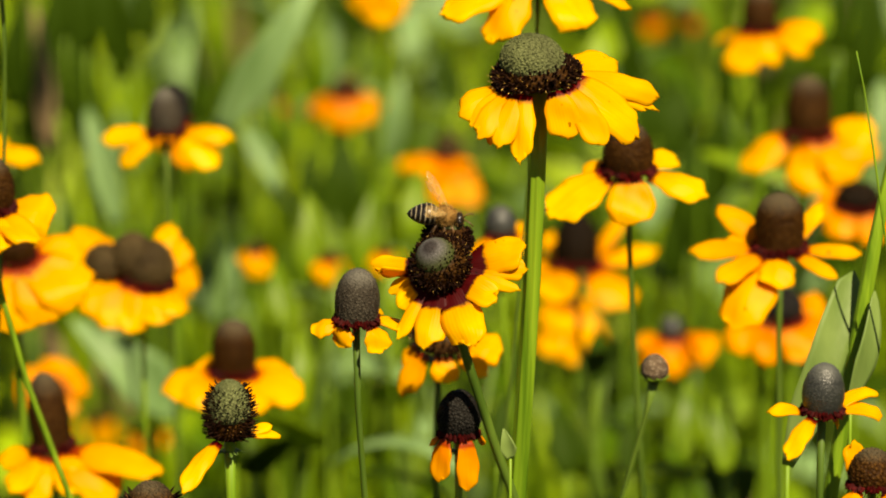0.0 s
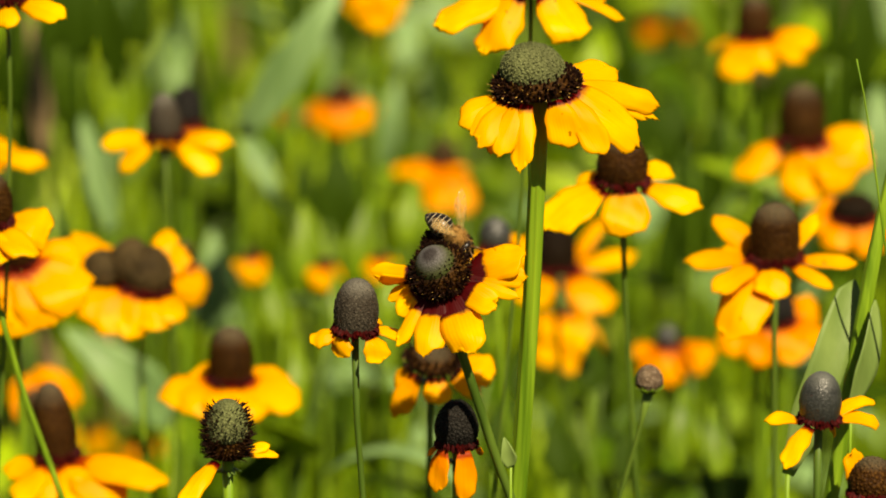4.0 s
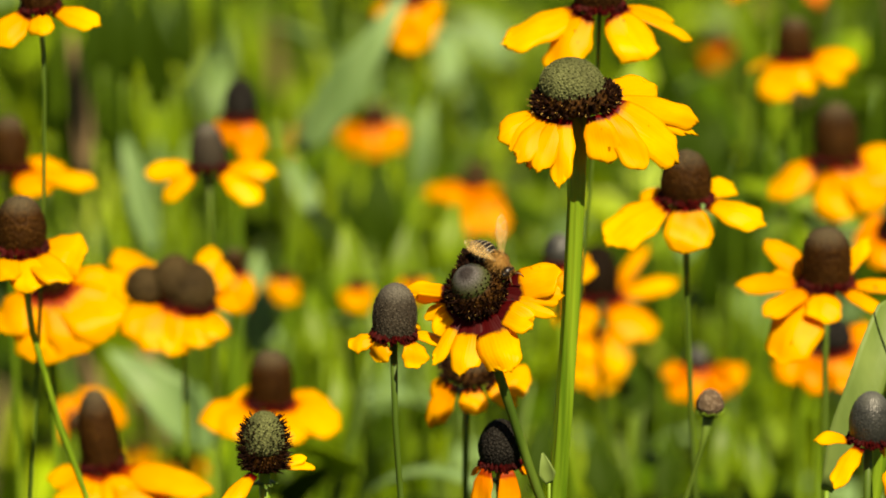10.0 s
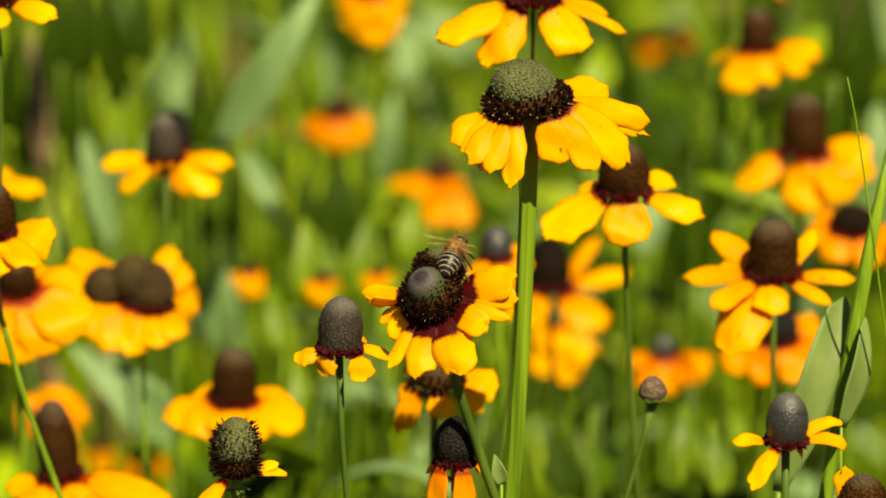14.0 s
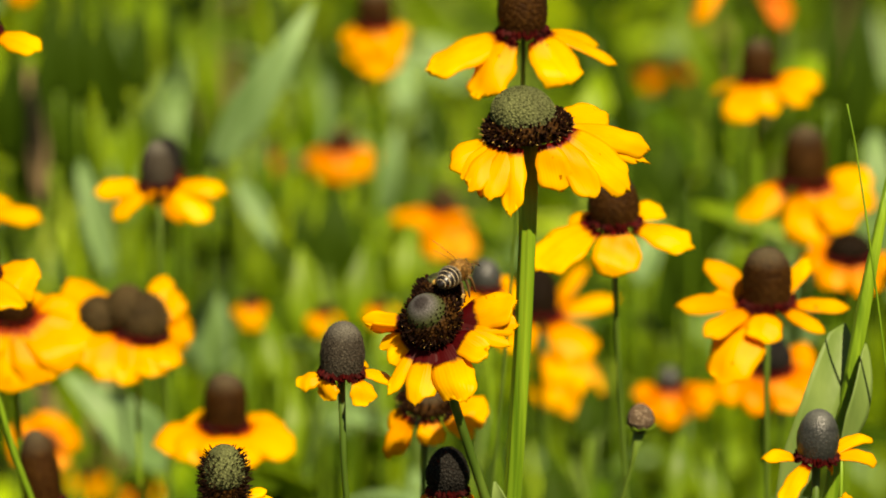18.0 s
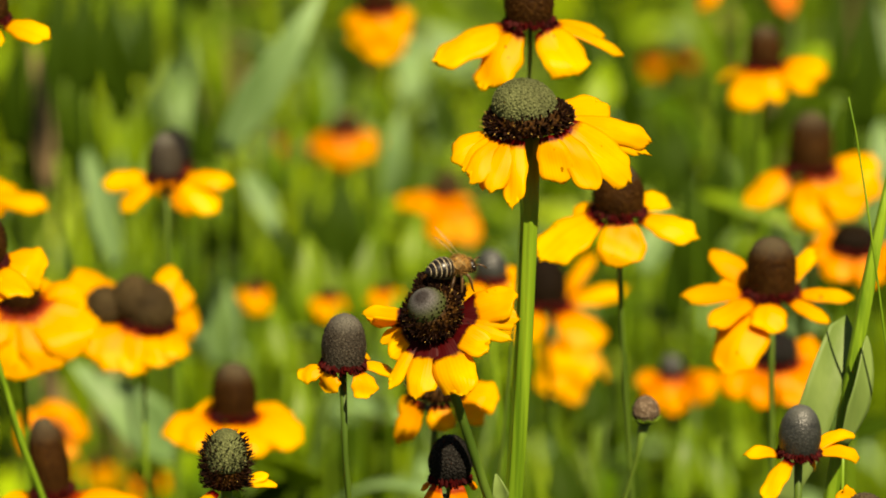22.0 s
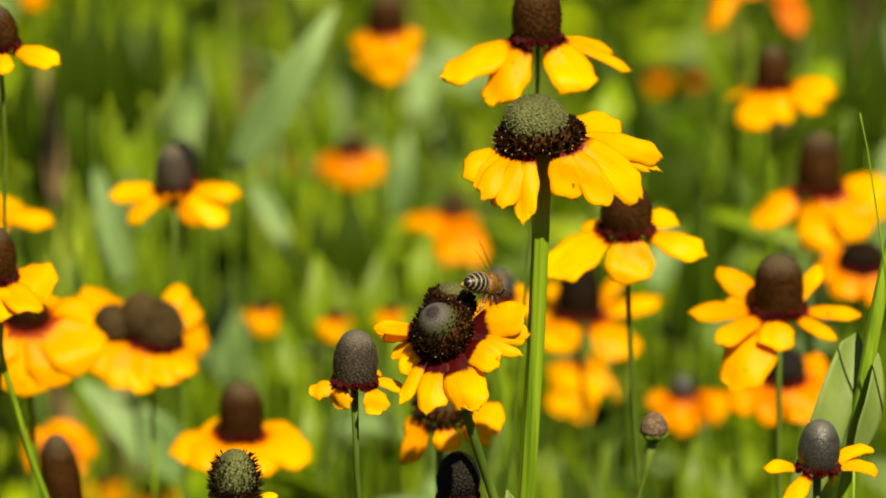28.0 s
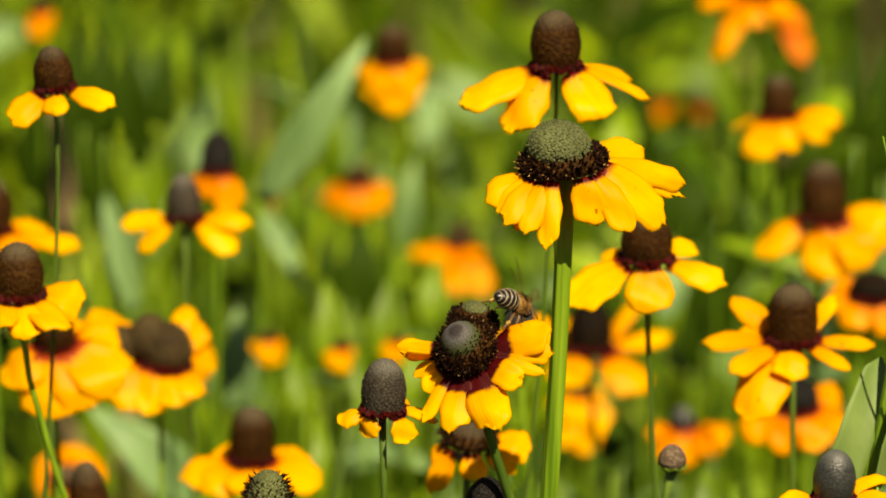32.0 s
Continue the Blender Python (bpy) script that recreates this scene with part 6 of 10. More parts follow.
    walk(PLANTS['K'], [
        (0, lean('K', -0.7, 0.5)), (0.5, lean('K', -0.2, -1.9)), (1, lean('K', 0.2, -2.6)), (1.5, lean('K', 0.3, -2.0)),
        (2, lean('K', -0.3, -0.9)), (2.5, lean('K', -0.3, -0.5)), (3, lean('K', -0.5, -0.9)), (3.5, lean('K', -0.2, -1.9)),
        (5.5, lean('K', -1.0, -1.0)), (6, lean('K', -2.0, -1.4)), (6.5, lean('K', -3.3, -2.1)), (7, lean('K', -3.1, -2.1)),
        (7.5, lean('K', -2.8, -2.2)), (8, lean('K', -2.6, -1.4)), (8.5, lean('K', -2.5, -1.4)), (9, lean('K', -3.1, -1.2)),
        (9.5, lean('K', -1.6, -0.2)), (10, lean('K', -1.0, -0.2)), (10.5, lean('K', 1.8, -1.4)), (11, lean('K', 1.8, -2.7)),
        (11.5, lean('K', 1.1, -3.1)), (12, lean('K', 1.0, -1.9)), (12.5, lean('K', -0.2, -0.0)), (13, lean('K', 0.0, -0.0)),
        (13.5, lean('K', 0.7, -0.9)), (14, lean('K', 1.3, -2.2)), (14.5, lean('K', 0.5, -2.7)), (16.5, lean('K', -0.0, -0.9)),
        (17, lean('K', -0.2, -1.5)), (17.5, lean('K', -1.0, -2.4)), (18, lean('K', -0.3, -1.9)), (18.5, lean('K', -0.3, -1.4)),
        (19, lean('K', -0.5, -0.7)), (19.5, lean('K', -0.8, -0.9)), (20, lean('K', -0.7, -1.0)), (20.5, lean('K', 0.0, -1.9)),
        (21, lean('K', 0.2, -2.1)), (21.5, lean('K', -0.3, -1.7)), (22, lean('K', -1.2, -1.0)), (22.5, lean('K', -1.5, -0.9)),
        (23, lean('K', -1.3, -1.0)), (23.5, lean('K', -0.5, -1.5)), (24, lean('K', -0.3, -2.1)), (24.5, lean('K', -0.8, -1.9)),
        (25, lean('K', -1.3, -1.2)), (25.5, lean('K', -1.5, -0.8)), (27.5, lean('K', -0.8, -1.7)), (28, lean('K', -1.2, -1.5)),
        (28.5, lean('K', -1.0, -0.8)), (29, lean('K', -0.7, -0.9)), (29.5, lean('K', -0.8, -1.2)), (30, lean('K', -1.3, -1.9)),
        (30.5, lean('K', -0.8, -0.5)), (31, lean('K', 0.0, -0.7)), (31.5, lean('K', 1.6, -0.2)), (32, lean('K', 3.3, -0.2)),
    ])
    walk(PLANTS['S'], [
        (0, lean('S', -2.1, -0.8)), (0.5, lean('S', 0.2, -1.3)), (1, lean('S', -1.9, -0.8)), (1.5, lean('S', -5.1, -0.3)),
        (2, lean('S', -5.5, -0.7)), (2.5, lean('S', -2.9, -1.5)), (3, lean('S', -1.0, -1.7)), (3.5, lean('S', -1.9, -0.8)),
        (5.5, lean('S', -1.1, -2.2)), (6, lean('S', -1.9, -2.7)), (6.5, lean('S', -2.1, -3.4)), (7, lean('S', 0.0, -3.3)),
        (7.5, lean('S', -3.1, -3.7)), (8, lean('S', -7.9, -3.5)), (8.5, lean('S', -10.0, -2.5)), (9, lean('S', -7.1, -1.3)),
        (9.5, lean('S', -1.1, -0.5)), (10, lean('S', -0.2, -0.7)), (10.5, lean('S', -2.6, -1.2)), (11, lean('S', -7.2, -1.5)),
        (11.5, lean('S', -7.5, -1.5)), (12, lean('S', -2.4, -0.7)), (12.5, lean('S', 1.1, 0.2)), (13, lean('S', 0.0, -0.0)),
        (13.5, lean('S', -5.0, -1.3)), (14, lean('S', -8.0, -1.7)), (14.5, lean('S', -5.8, -0.7)), (16.5, lean('S', -6.6, -1.8)),
        (17, lean('S', -6.2, -0.1)), (17.5, lean('S', -3.4, 1.1)), (18, lean('S', -1.8, 0.4)), (18.5, lean('S', -4.1, -1.6)),
        (19, lean('S', -6.6, -1.8)), (19.5, lean('S', -6.5, -0.8)), (20, lean('S', -4.1, 0.6)), (20.5, lean('S', -2.6, 0.1)),
        (21, lean('S', -3.7, -1.4)), (21.5, lean('S', -6.0, -1.9)), (22, lean('S', -6.3, -0.8)), (22.5, lean('S', -4.7, 0.4)),
        (23, lean('S', -3.3, 0.2)), (23.5, lean('S', -3.1, -0.8)), (24, lean('S', -4.2, -1.4)), (24.5, lean('S', -5.2, -1.1)),
        (25, lean('S', -4.9, 0.1)), (25.5, lean('S', -4.1, 0.1)), (27.5, lean('S', -5.2, 0.1)), (28, lean('S', -4.5, -0.1)),
        (28.5, lean('S', -3.9, -0.6)), (29, lean('S', -4.2, -0.9)), (29.5, lean('S', -5.2, -0.6)), (30, lean('S', -5.2, -0.1)),
        (30.5, lean('S', -3.6, -0.1)), (31, lean('S', -2.6, -1.1)), (31.5, lean('S', -2.8, -1.3)), (32, lean('S', -3.3, -0.6)),
    ])
    walk(PLANTS['L'], [
        (0, lean('L', 0.2, 0.2)), (0.5, lean('L', -1.0, -2.1)), (1, lean('L', -0.3, -1.6)), (1.5, lean('L', 1.3, -0.3)),
        (2, lean('L', 0.8, -0.0)), (2.5, lean('L', 0.3, -0.3)), (3, lean('L', 0.5, -0.4)), (3.5, lean('L', 0.7, -0.2)),
        (5.5, lean('L', 0.5, -0.2)), (6, lean('L', -1.0, -0.5)), (6.5, lean('L', -2.0, -1.0)), (7, lean('L', -4.2, -0.3)),
        (7.5, lean('L', -5.2, 0.5)), (8, lean('L', -3.0, -1.6)), (8.5, lean('L', -2.0, -1.2)), (9, lean('L', -4.9, -1.2)),
        (9.5, lean('L', -1.5, -0.3)), (10, lean('L', 1.2, -0.0)), (10.5, lean('L', 0.2, -0.2)), (11, lean('L', 0.3, -1.9)),
        (11.5, lean('L', 0.5, -2.1)), (12, lean('L', 1.3, -0.9)), (12.5, lean('L', 0.3, 0.4)), (13, lean('L', 0.0, -0.0)),
        (13.5, lean('L', -0.5, -0.5)), (14, lean('L', 0.3, -0.5)), (14.5, lean('L', 1.0, -0.9)), (16.5, lean('L', 0.2, -0.1)),
        (17, lean('L', -1.3, -0.1)), (17.5, lean('L', -2.7, -1.7)), (18, lean('L', -0.5, -0.7)), (18.5, lean('L', 0.2, 0.0)),
        (19, lean('L', -0.5, 0.0)), (19.5, lean('L', -1.0, -0.1)), (20, lean('L', -1.0, -0.3)), (20.5, lean('L', -0.5, -0.3)),
        (21, lean('L', -0.3, -0.7)), (21.5, lean('L', -1.5, -1.5)), (22, lean('L', -1.3, -0.5)), (22.5, lean('L', -0.8, 0.4)),
        (23, lean('L', -0.2, 0.6)), (23.5, lean('L', -1.0, 0.2)), (24, lean('L', -1.2, -1.4)), (24.5, lean('L', 0.0, -1.0)),
        (25, lean('L', -0.2, 0.4)), (25.5, lean('L', -0.8, 0.9)), (27.5, lean('L', -0.8, 0.7)), (28, lean('L', -1.5, -0.3)),
        (28.5, lean('L', -0.8, 0.2)), (29, lean('L', -0.3, 0.4)), (29.5, lean('L', -0.5, 0.2)), (30, lean('L', -1.0, 0.0)),
        (30.5, lean('L', -0.7, -0.1)), (31, lean('L', 0.0, 0.0)), (31.5, lean('L', 1.7, 0.2)), (32, lean('L', 2.3, 0.2)),
    ])
    walk(PLANTS['BK'], [
        (0, lean('BK', -0.7, 0.5)), (0.5, lean('BK', -0.2, -1.9)), (1, lean('BK', 0.2, -2.6)), (1.5, lean('BK', 0.3, -2.0)),
        (2, lean('BK', -0.3, -0.9)), (2.5, lean('BK', -0.3, -0.5)), (3, lean('BK', -0.5, -0.9)), (3.5, lean('BK', -0.2, -1.9)),
        (5.5, lean('BK', -1.0, -1.0)), (6, lean('BK', -2.0, -1.4)), (6.5, lean('BK', -3.3, -2.1)), (7, lean('BK', -3.1, -2.1)),
        (7.5, lean('BK', -2.8, -2.2)), (8, lean('BK', -2.6, -1.4)), (8.5, lean('BK', -2.5, -1.4)), (9, lean('BK', -3.1, -1.2)),
        (9.5, lean('BK', -1.6, -0.2)), (10, lean('BK', -1.0, -0.2)), (10.5, lean('BK', 1.8, -1.4)), (11, lean('BK', 1.8, -2.7)),
        (11.5, lean('BK', 1.1, -3.1)), (12, lean('BK', 1.0, -1.9)), (12.5, lean('BK', -0.2, -0.0)), (13, lean('BK', 0.0, -0.0)),
        (13.5, lean('BK', 0.7, -0.9)), (14, lean('BK', 1.3, -2.2)), (14.5, lean('BK', 0.5, -2.7)), (16.5, lean('BK', -0.0, -0.9)),
        (17, lean('BK', -0.2, -1.5)), (17.5, lean('BK', -1.0, -2.4)), (18, lean('BK', -0.3, -1.9)), (18.5, lean('BK', -0.3, -1.4)),
        (19, lean('BK', -0.5, -0.7)), (19.5, lean('BK', -0.8, -0.9)), (20, lean('BK', -0.7, -1.0)), (20.5, lean('BK', 0.0, -1.9)),
        (21, lean('BK', 0.2, -2.1)), (21.5, lean('BK', -0.3, -1.7)), (22, lean('BK', -1.2, -1.0)), (22.5, lean('BK', -1.5, -0.9)),
        (23, lean('BK', -1.3, -1.0)), (23.5, lean('BK', -0.5, -1.5)), (24, lean('BK', -0.3, -2.1)), (24.5, lean('BK', -0.8, -1.9)),
        (25, lean('BK', -1.3, -1.2)), (25.5, lean('BK', -1.5, -0.8)), (27.5, lean('BK', -0.8, -1.7)), (28, lean('BK', -1.2, -1.5)),
        (28.5, lean('BK', -1.0, -0.8)), (29, lean('BK', -0.7, -0.9)), (29.5, lean('BK', -0.8, -1.2)), (30, lean('BK', -1.3, -1.9)),
        (30.5, lean('BK', -0.8, -0.5)), (31, lean('BK', 0.0, -0.7)), (31.5, lean('BK', 1.6, -0.2)), (32, lean('BK', 3.3, -0.2)),
    ])
    walk(PLANTS['D'], [
        (0, lean('D', 0.2, 0.2)), (0.5, lean('D', -0.4, -0.4)), (1, lean('D', -0.0, -0.6)), (1.5, lean('D', 0.2, -0.4)),
        (2, lean('D', -0.2, -0.0)), (2.5, lean('D', 0.0, 0.0)), (3, lean('D', 0.2, -0.2)), (3.5, lean('D', -0.4, -0.4)),
        (5.5, lean('D', 3.0, -1.5)), (6, lean('D', 3.6, -2.8)), (6.5, lean('D', 4.5, -4.3)), (7, lean('D', 3.6, -3.9)),
        (7.5, lean('D', 2.1, -3.5)), (8, lean('D', 4.1, -3.9)), (8.5, lean('D', 7.3, -4.7)), (9, lean('D', 8.0, -5.8)),
        (9.5, lean('D', 8.0, -3.9)), (10, lean('D', 4.5, 0.2)), (10.5, lean('D', 2.5, 2.1)), (11, lean('D', 1.8, 1.3)),
        (11.5, lean('D', -0.5, -0.0)), (12, lean('D', -0.2, -1.3)), (12.5, lean('D', -0.5, -1.1)), (13, lean('D', 0.0, -0.0)),
        (13.5, lean('D', 0.2, 1.1)), (14, lean('D', 0.2, 0.9)), (14.5, lean('D', -0.7, 0.2)), (16.5, lean('D', -0.4, 0.6)),
        (17, lean('D', -0.5, 0.9)), (17.5, lean('D', -1.4, 0.8)), (18, lean('D', -1.2, 0.5)), (18.5, lean('D', -1.4, 0.0)),
        (19, lean('D', -1.2, 0.4)), (19.5, lean('D', -1.2, 0.2)), (20, lean('D', -1.2, 0.7)), (20.5, lean('D', -0.9, 0.5)),
        (21, lean('D', -0.5, 0.2)), (21.5, lean('D', -0.9, 0.0)), (22, lean('D', -1.6, 0.2)), (22.5, lean('D', -1.6, 0.7)),
        (23, lean('D', -1.4, 0.8)), (23.5, lean('D', -1.2, 0.7)), (24, lean('D', -1.3, 0.2)), (24.5, lean('D', -1.1, 0.0)),
        (25, lean('D', -1.4, 0.4)), (25.5, lean('D', -1.6, 0.6)), (27.5, lean('D', -1.4, 0.5)), (28, lean('D', -1.8, 0.4)),
        (28.5, lean('D', -1.4, 0.6)), (29, lean('D', -1.1, 0.6)), (29.5, lean('D', -1.3, 0.5)), (30, lean('D', -1.8, 0.4)),
        (30.5, lean('D', -1.2, 0.2)), (31, lean('D', -0.7, 0.2)), (31.5, lean('D', 0.2, -0.0)), (32, lean('D', 0.4, -0.0)),
    ])
    walk(PLANTS['E'], [
        (0, lean('E', -0.1, 0.8)), (0.5, lean('E', -0.6, 0.2)), (1, lean('E', -0.2, 0.0)), (1.5, lean('E', -0.1, 0.2)),
        (2, lean('E', -0.4, 0.6)), (2.5, lean('E', -0.2, 0.6)), (3, lean('E', -0.1, 0.4)), (3.5, lean('E', -0.6, 0.2)),
        (5.5, lean('E', 2.6, -0.3)), (6, lean('E', 4.4, -1.9)), (6.5, lean('E', 4.8, -2.6)), (7, lean('E', 5.0, -2.3)),
        (7.5, lean('E', 3.9, -2.4)), (8, lean('E', 4.7, -2.3)), (8.5, lean('E', 7.5, -3.9)), (9, lean('E', 8.4, -4.1)),
        (9.5, lean('E', 8.2, -2.2)), (10, lean('E', 4.9, 0.7)), (10.5, lean('E', 2.3, 2.1)), (11, lean('E', 1.4, 1.4)),
        (11.5, lean('E', 0.1, -0.2)), (12, lean('E', 0.3, -1.4)), (12.5, lean('E', -0.4, -1.4)), (13, lean('E', 0.0, -0.0)),
        (13.5, lean('E', -0.0, 0.9)), (14, lean('E', -0.2, 0.8)), (14.5, lean('E', -1.1, -0.0)), (16.5, lean('E', -0.3, 0.5)),
        (17, lean('E', -1.1, 0.7)), (17.5, lean('E', -1.5, 0.5)), (18, lean('E', -1.5, 0.1)), (18.5, lean('E', -1.3, -0.3)),
        (19, lean('E', -1.3, -0.3)), (19.5, lean('E', -1.3, 0.1)), (20, lean('E', -1.3, 0.3)), (20.5, lean('E', -0.9, 0.5)),
        (21, lean('E', -0.8, -0.3)), (21.5, lean('E', -1.1, -0.2)), (22, lean('E', -1.5, -0.3)), (22.5, lean('E', -1.8, 0.3)),
        (23, lean('E', -1.8, 0.5)), (23.5, lean('E', -1.5, 0.3)), (24, lean('E', -1.3, -0.1)), (24.5, lean('E', -1.5, -0.3)),
        (25, lean('E', -1.8, 0.1)), (25.5, lean('E', -2.0, 0.3)), (27.5, lean('E', -1.8, 0.3)), (28, lean('E', -1.8, 0.1)),
        (28.5, lean('E', -1.7, 0.1)), (29, lean('E', -1.3, 0.1)), (29.5, lean('E', -1.5, 0.3)), (30, lean('E', -2.0, -0.1)),
        (30.5, lean('E', -1.5, -0.1)), (31, lean('E', -0.8, -0.1)), (31.5, lean('E', -0.3, 0.1)), (32, lean('E', 0.1, 0.3)),
    ])
    walk(PLANTS['F'], [
        (0, lean('F', 0.4, 0.8)), (0.5, lean('F', 0.8, 1.3)), (1, lean('F', 1.2, 1.5)), (1.5, lean('F', 1.8, 1.5)),
        (2, lean('F', 1.0, 1.5)), (2.5, lean('F', 0.6, 1.1)), (3, lean('F', 1.2, 1.2)), (3.5, lean('F', 1.4, 1.9)),
        (5.5, lean('F', 0.2, -0.2)), (6, lean('F', -1.6, 1.5)), (6.5, lean('F', -3.4, 2.9)), (7, lean('F', -3.0, 3.2)),
        (7.5, lean('F', -0.6, 0.0)), (8, lean('F', 0.0, -0.4)), (8.5, lean('F', 0.6, -0.2)), (9, lean('F', 1.4, 0.4)),
        (9.5, lean('F', 4.7, -0.0)), (10, lean('F', 1.8, -0.8)), (10.5, lean('F', 0.0, -0.2)), (11, lean('F', -1.2, -0.4)),
        (11.5, lean('F', 1.2, 0.6)), (12, lean('F', 3.4, 0.6)), (12.5, lean('F', 2.0, 0.4)), (13, lean('F', 0.0, -0.0)),
        (13.5, lean('F', 0.0, -0.4)), (14, lean('F', 1.2, 0.4)), (14.5, lean('F', 2.0, 0.4)), (16.5, lean('F', 0.6, 0.6)),
        (17, lean('F', 0.8, -0.0)), (17.5, lean('F', 0.6, 0.4)), (18, lean('F', 0.4, 0.8)), (18.5, lean('F', 0.0, 0.0)),
        (19, lean('F', 0.2, -0.2)), (19.5, lean('F', 0.0, 0.2)), (20, lean('F', 0.4, 1.0)), (20.5, lean('F', 0.4, 0.8)),
        (21, lean('F', 0.0, 0.4)), (21.5, lean('F', 0.0, -0.8)), (22, lean('F', 0.6, -0.0)), (22.5, lean('F', 0.6, 0.8)),
        (23, lean('F', 0.2, 1.3)), (23.5, lean('F', 0.2, -0.0)), (24, lean('F', 0.0, 0.4)), (24.5, lean('F', 0.4, 1.1)),
        (25, lean('F', 0.6, 1.7)), (25.5, lean('F', 0.4, 0.8)), (27.5, lean('F', 0.2, -0.0)), (28, lean('F', 0.2, 1.5)),
        (28.5, lean('F', 0.0, -0.0)), (29, lean('F', 0.0, -0.0)), (29.5, lean('F', 0.2, 1.5)), (30, lean('F', 0.8, 1.1)),
        (30.5, lean('F', 1.4, 0.8)), (31, lean('F', 1.8, 0.4)), (31.5, lean('F', 1.8, 1.5)), (32, lean('F', 0.6, 1.2)),
    ])
    walk(PLANTS['G'], [
        (0, lean('G', 0.0, -0.4)), (0.5, lean('G', 0.6, -0.6)), (1, lean('G', 0.8, -0.4)), (1.5, lean('G', 1.4, -0.0)),
        (2, lean('G', 0.8, -0.0)), (2.5, lean('G', 0.4, -0.4)), (3, lean('G', 0.6, -0.2)), (3.5, lean('G', 0.8, -0.0)),
        (5.5, lean('G', -0.6, 0.4)), (6, lean('G', -2.8, 1.8)), (6.5, lean('G', -4.5, 3.3)), (7, lean('G', -3.3, 4.5)),
        (7.5, lean('G', -1.6, 4.3)), (8, lean('G', -1.4, 3.9)), (8.5, lean('G', -0.4, 3.1)), (9, lean('G', 0.4, 2.4)),
        (9.5, lean('G', 3.1, 1.8)), (10, lean('G', 1.2, 0.8)), (10.5, lean('G', -0.4, 0.2)), (11, lean('G', -1.0, 0.2)),
        (11.5, lean('G', 0.6, 0.8)), (12, lean('G', 2.8, 1.0)), (12.5, lean('G', 1.6, 0.8)), (13, lean('G', 0.0, -0.0)),
        (13.5, lean('G', 0.2, -0.4)), (14, lean('G', 1.0, -0.0)), (14.5, lean('G', 1.8, -0.0)), (16.5, lean('G', 0.8, -0.6)),
        (17, lean('G', 0.8, 0.0)), (17.5, lean('G', 0.2, 0.0)), (18, lean('G', 0.4, -0.2)), (18.5, lean('G', 0.0, -0.8)),
        (19, lean('G', 0.0, -0.6)), (19.5, lean('G', 0.0, -0.2)), (20, lean('G', 0.6, -0.0)), (20.5, lean('G', 0.0, -0.0)),
        (21, lean('G', 0.2, -0.6)), (21.5, lean('G', 0.2, -0.8)), (22, lean('G', 0.4, -0.6)), (22.5, lean('G', 0.4, -0.2)),
        (23, lean('G', 0.2, -0.2)), (23.5, lean('G', 0.0, -0.0)), (24, lean('G', 0.0, -0.6)), (24.5, lean('G', 0.4, -0.4)),
        (25, lean('G', 0.4, -0.0)), (25.5, lean('G', 0.2, -0.0)), (27.5, lean('G', 0.2, -0.4)), (28, lean('G', 0.2, -0.6)),
        (28.5, lean('G', 0.2, -0.8)), (29, lean('G', 0.0, -0.6)), (29.5, lean('G', 0.0, -0.2)), (30, lean('G', 0.4, -0.0)),
        (30.5, lean('G', 1.0, 0.2)), (31, lean('G', 1.4, 0.4)), (31.5, lean('G', 1.4, 0.2)), (32, lean('G', -0.0, 0.8)),
    ])
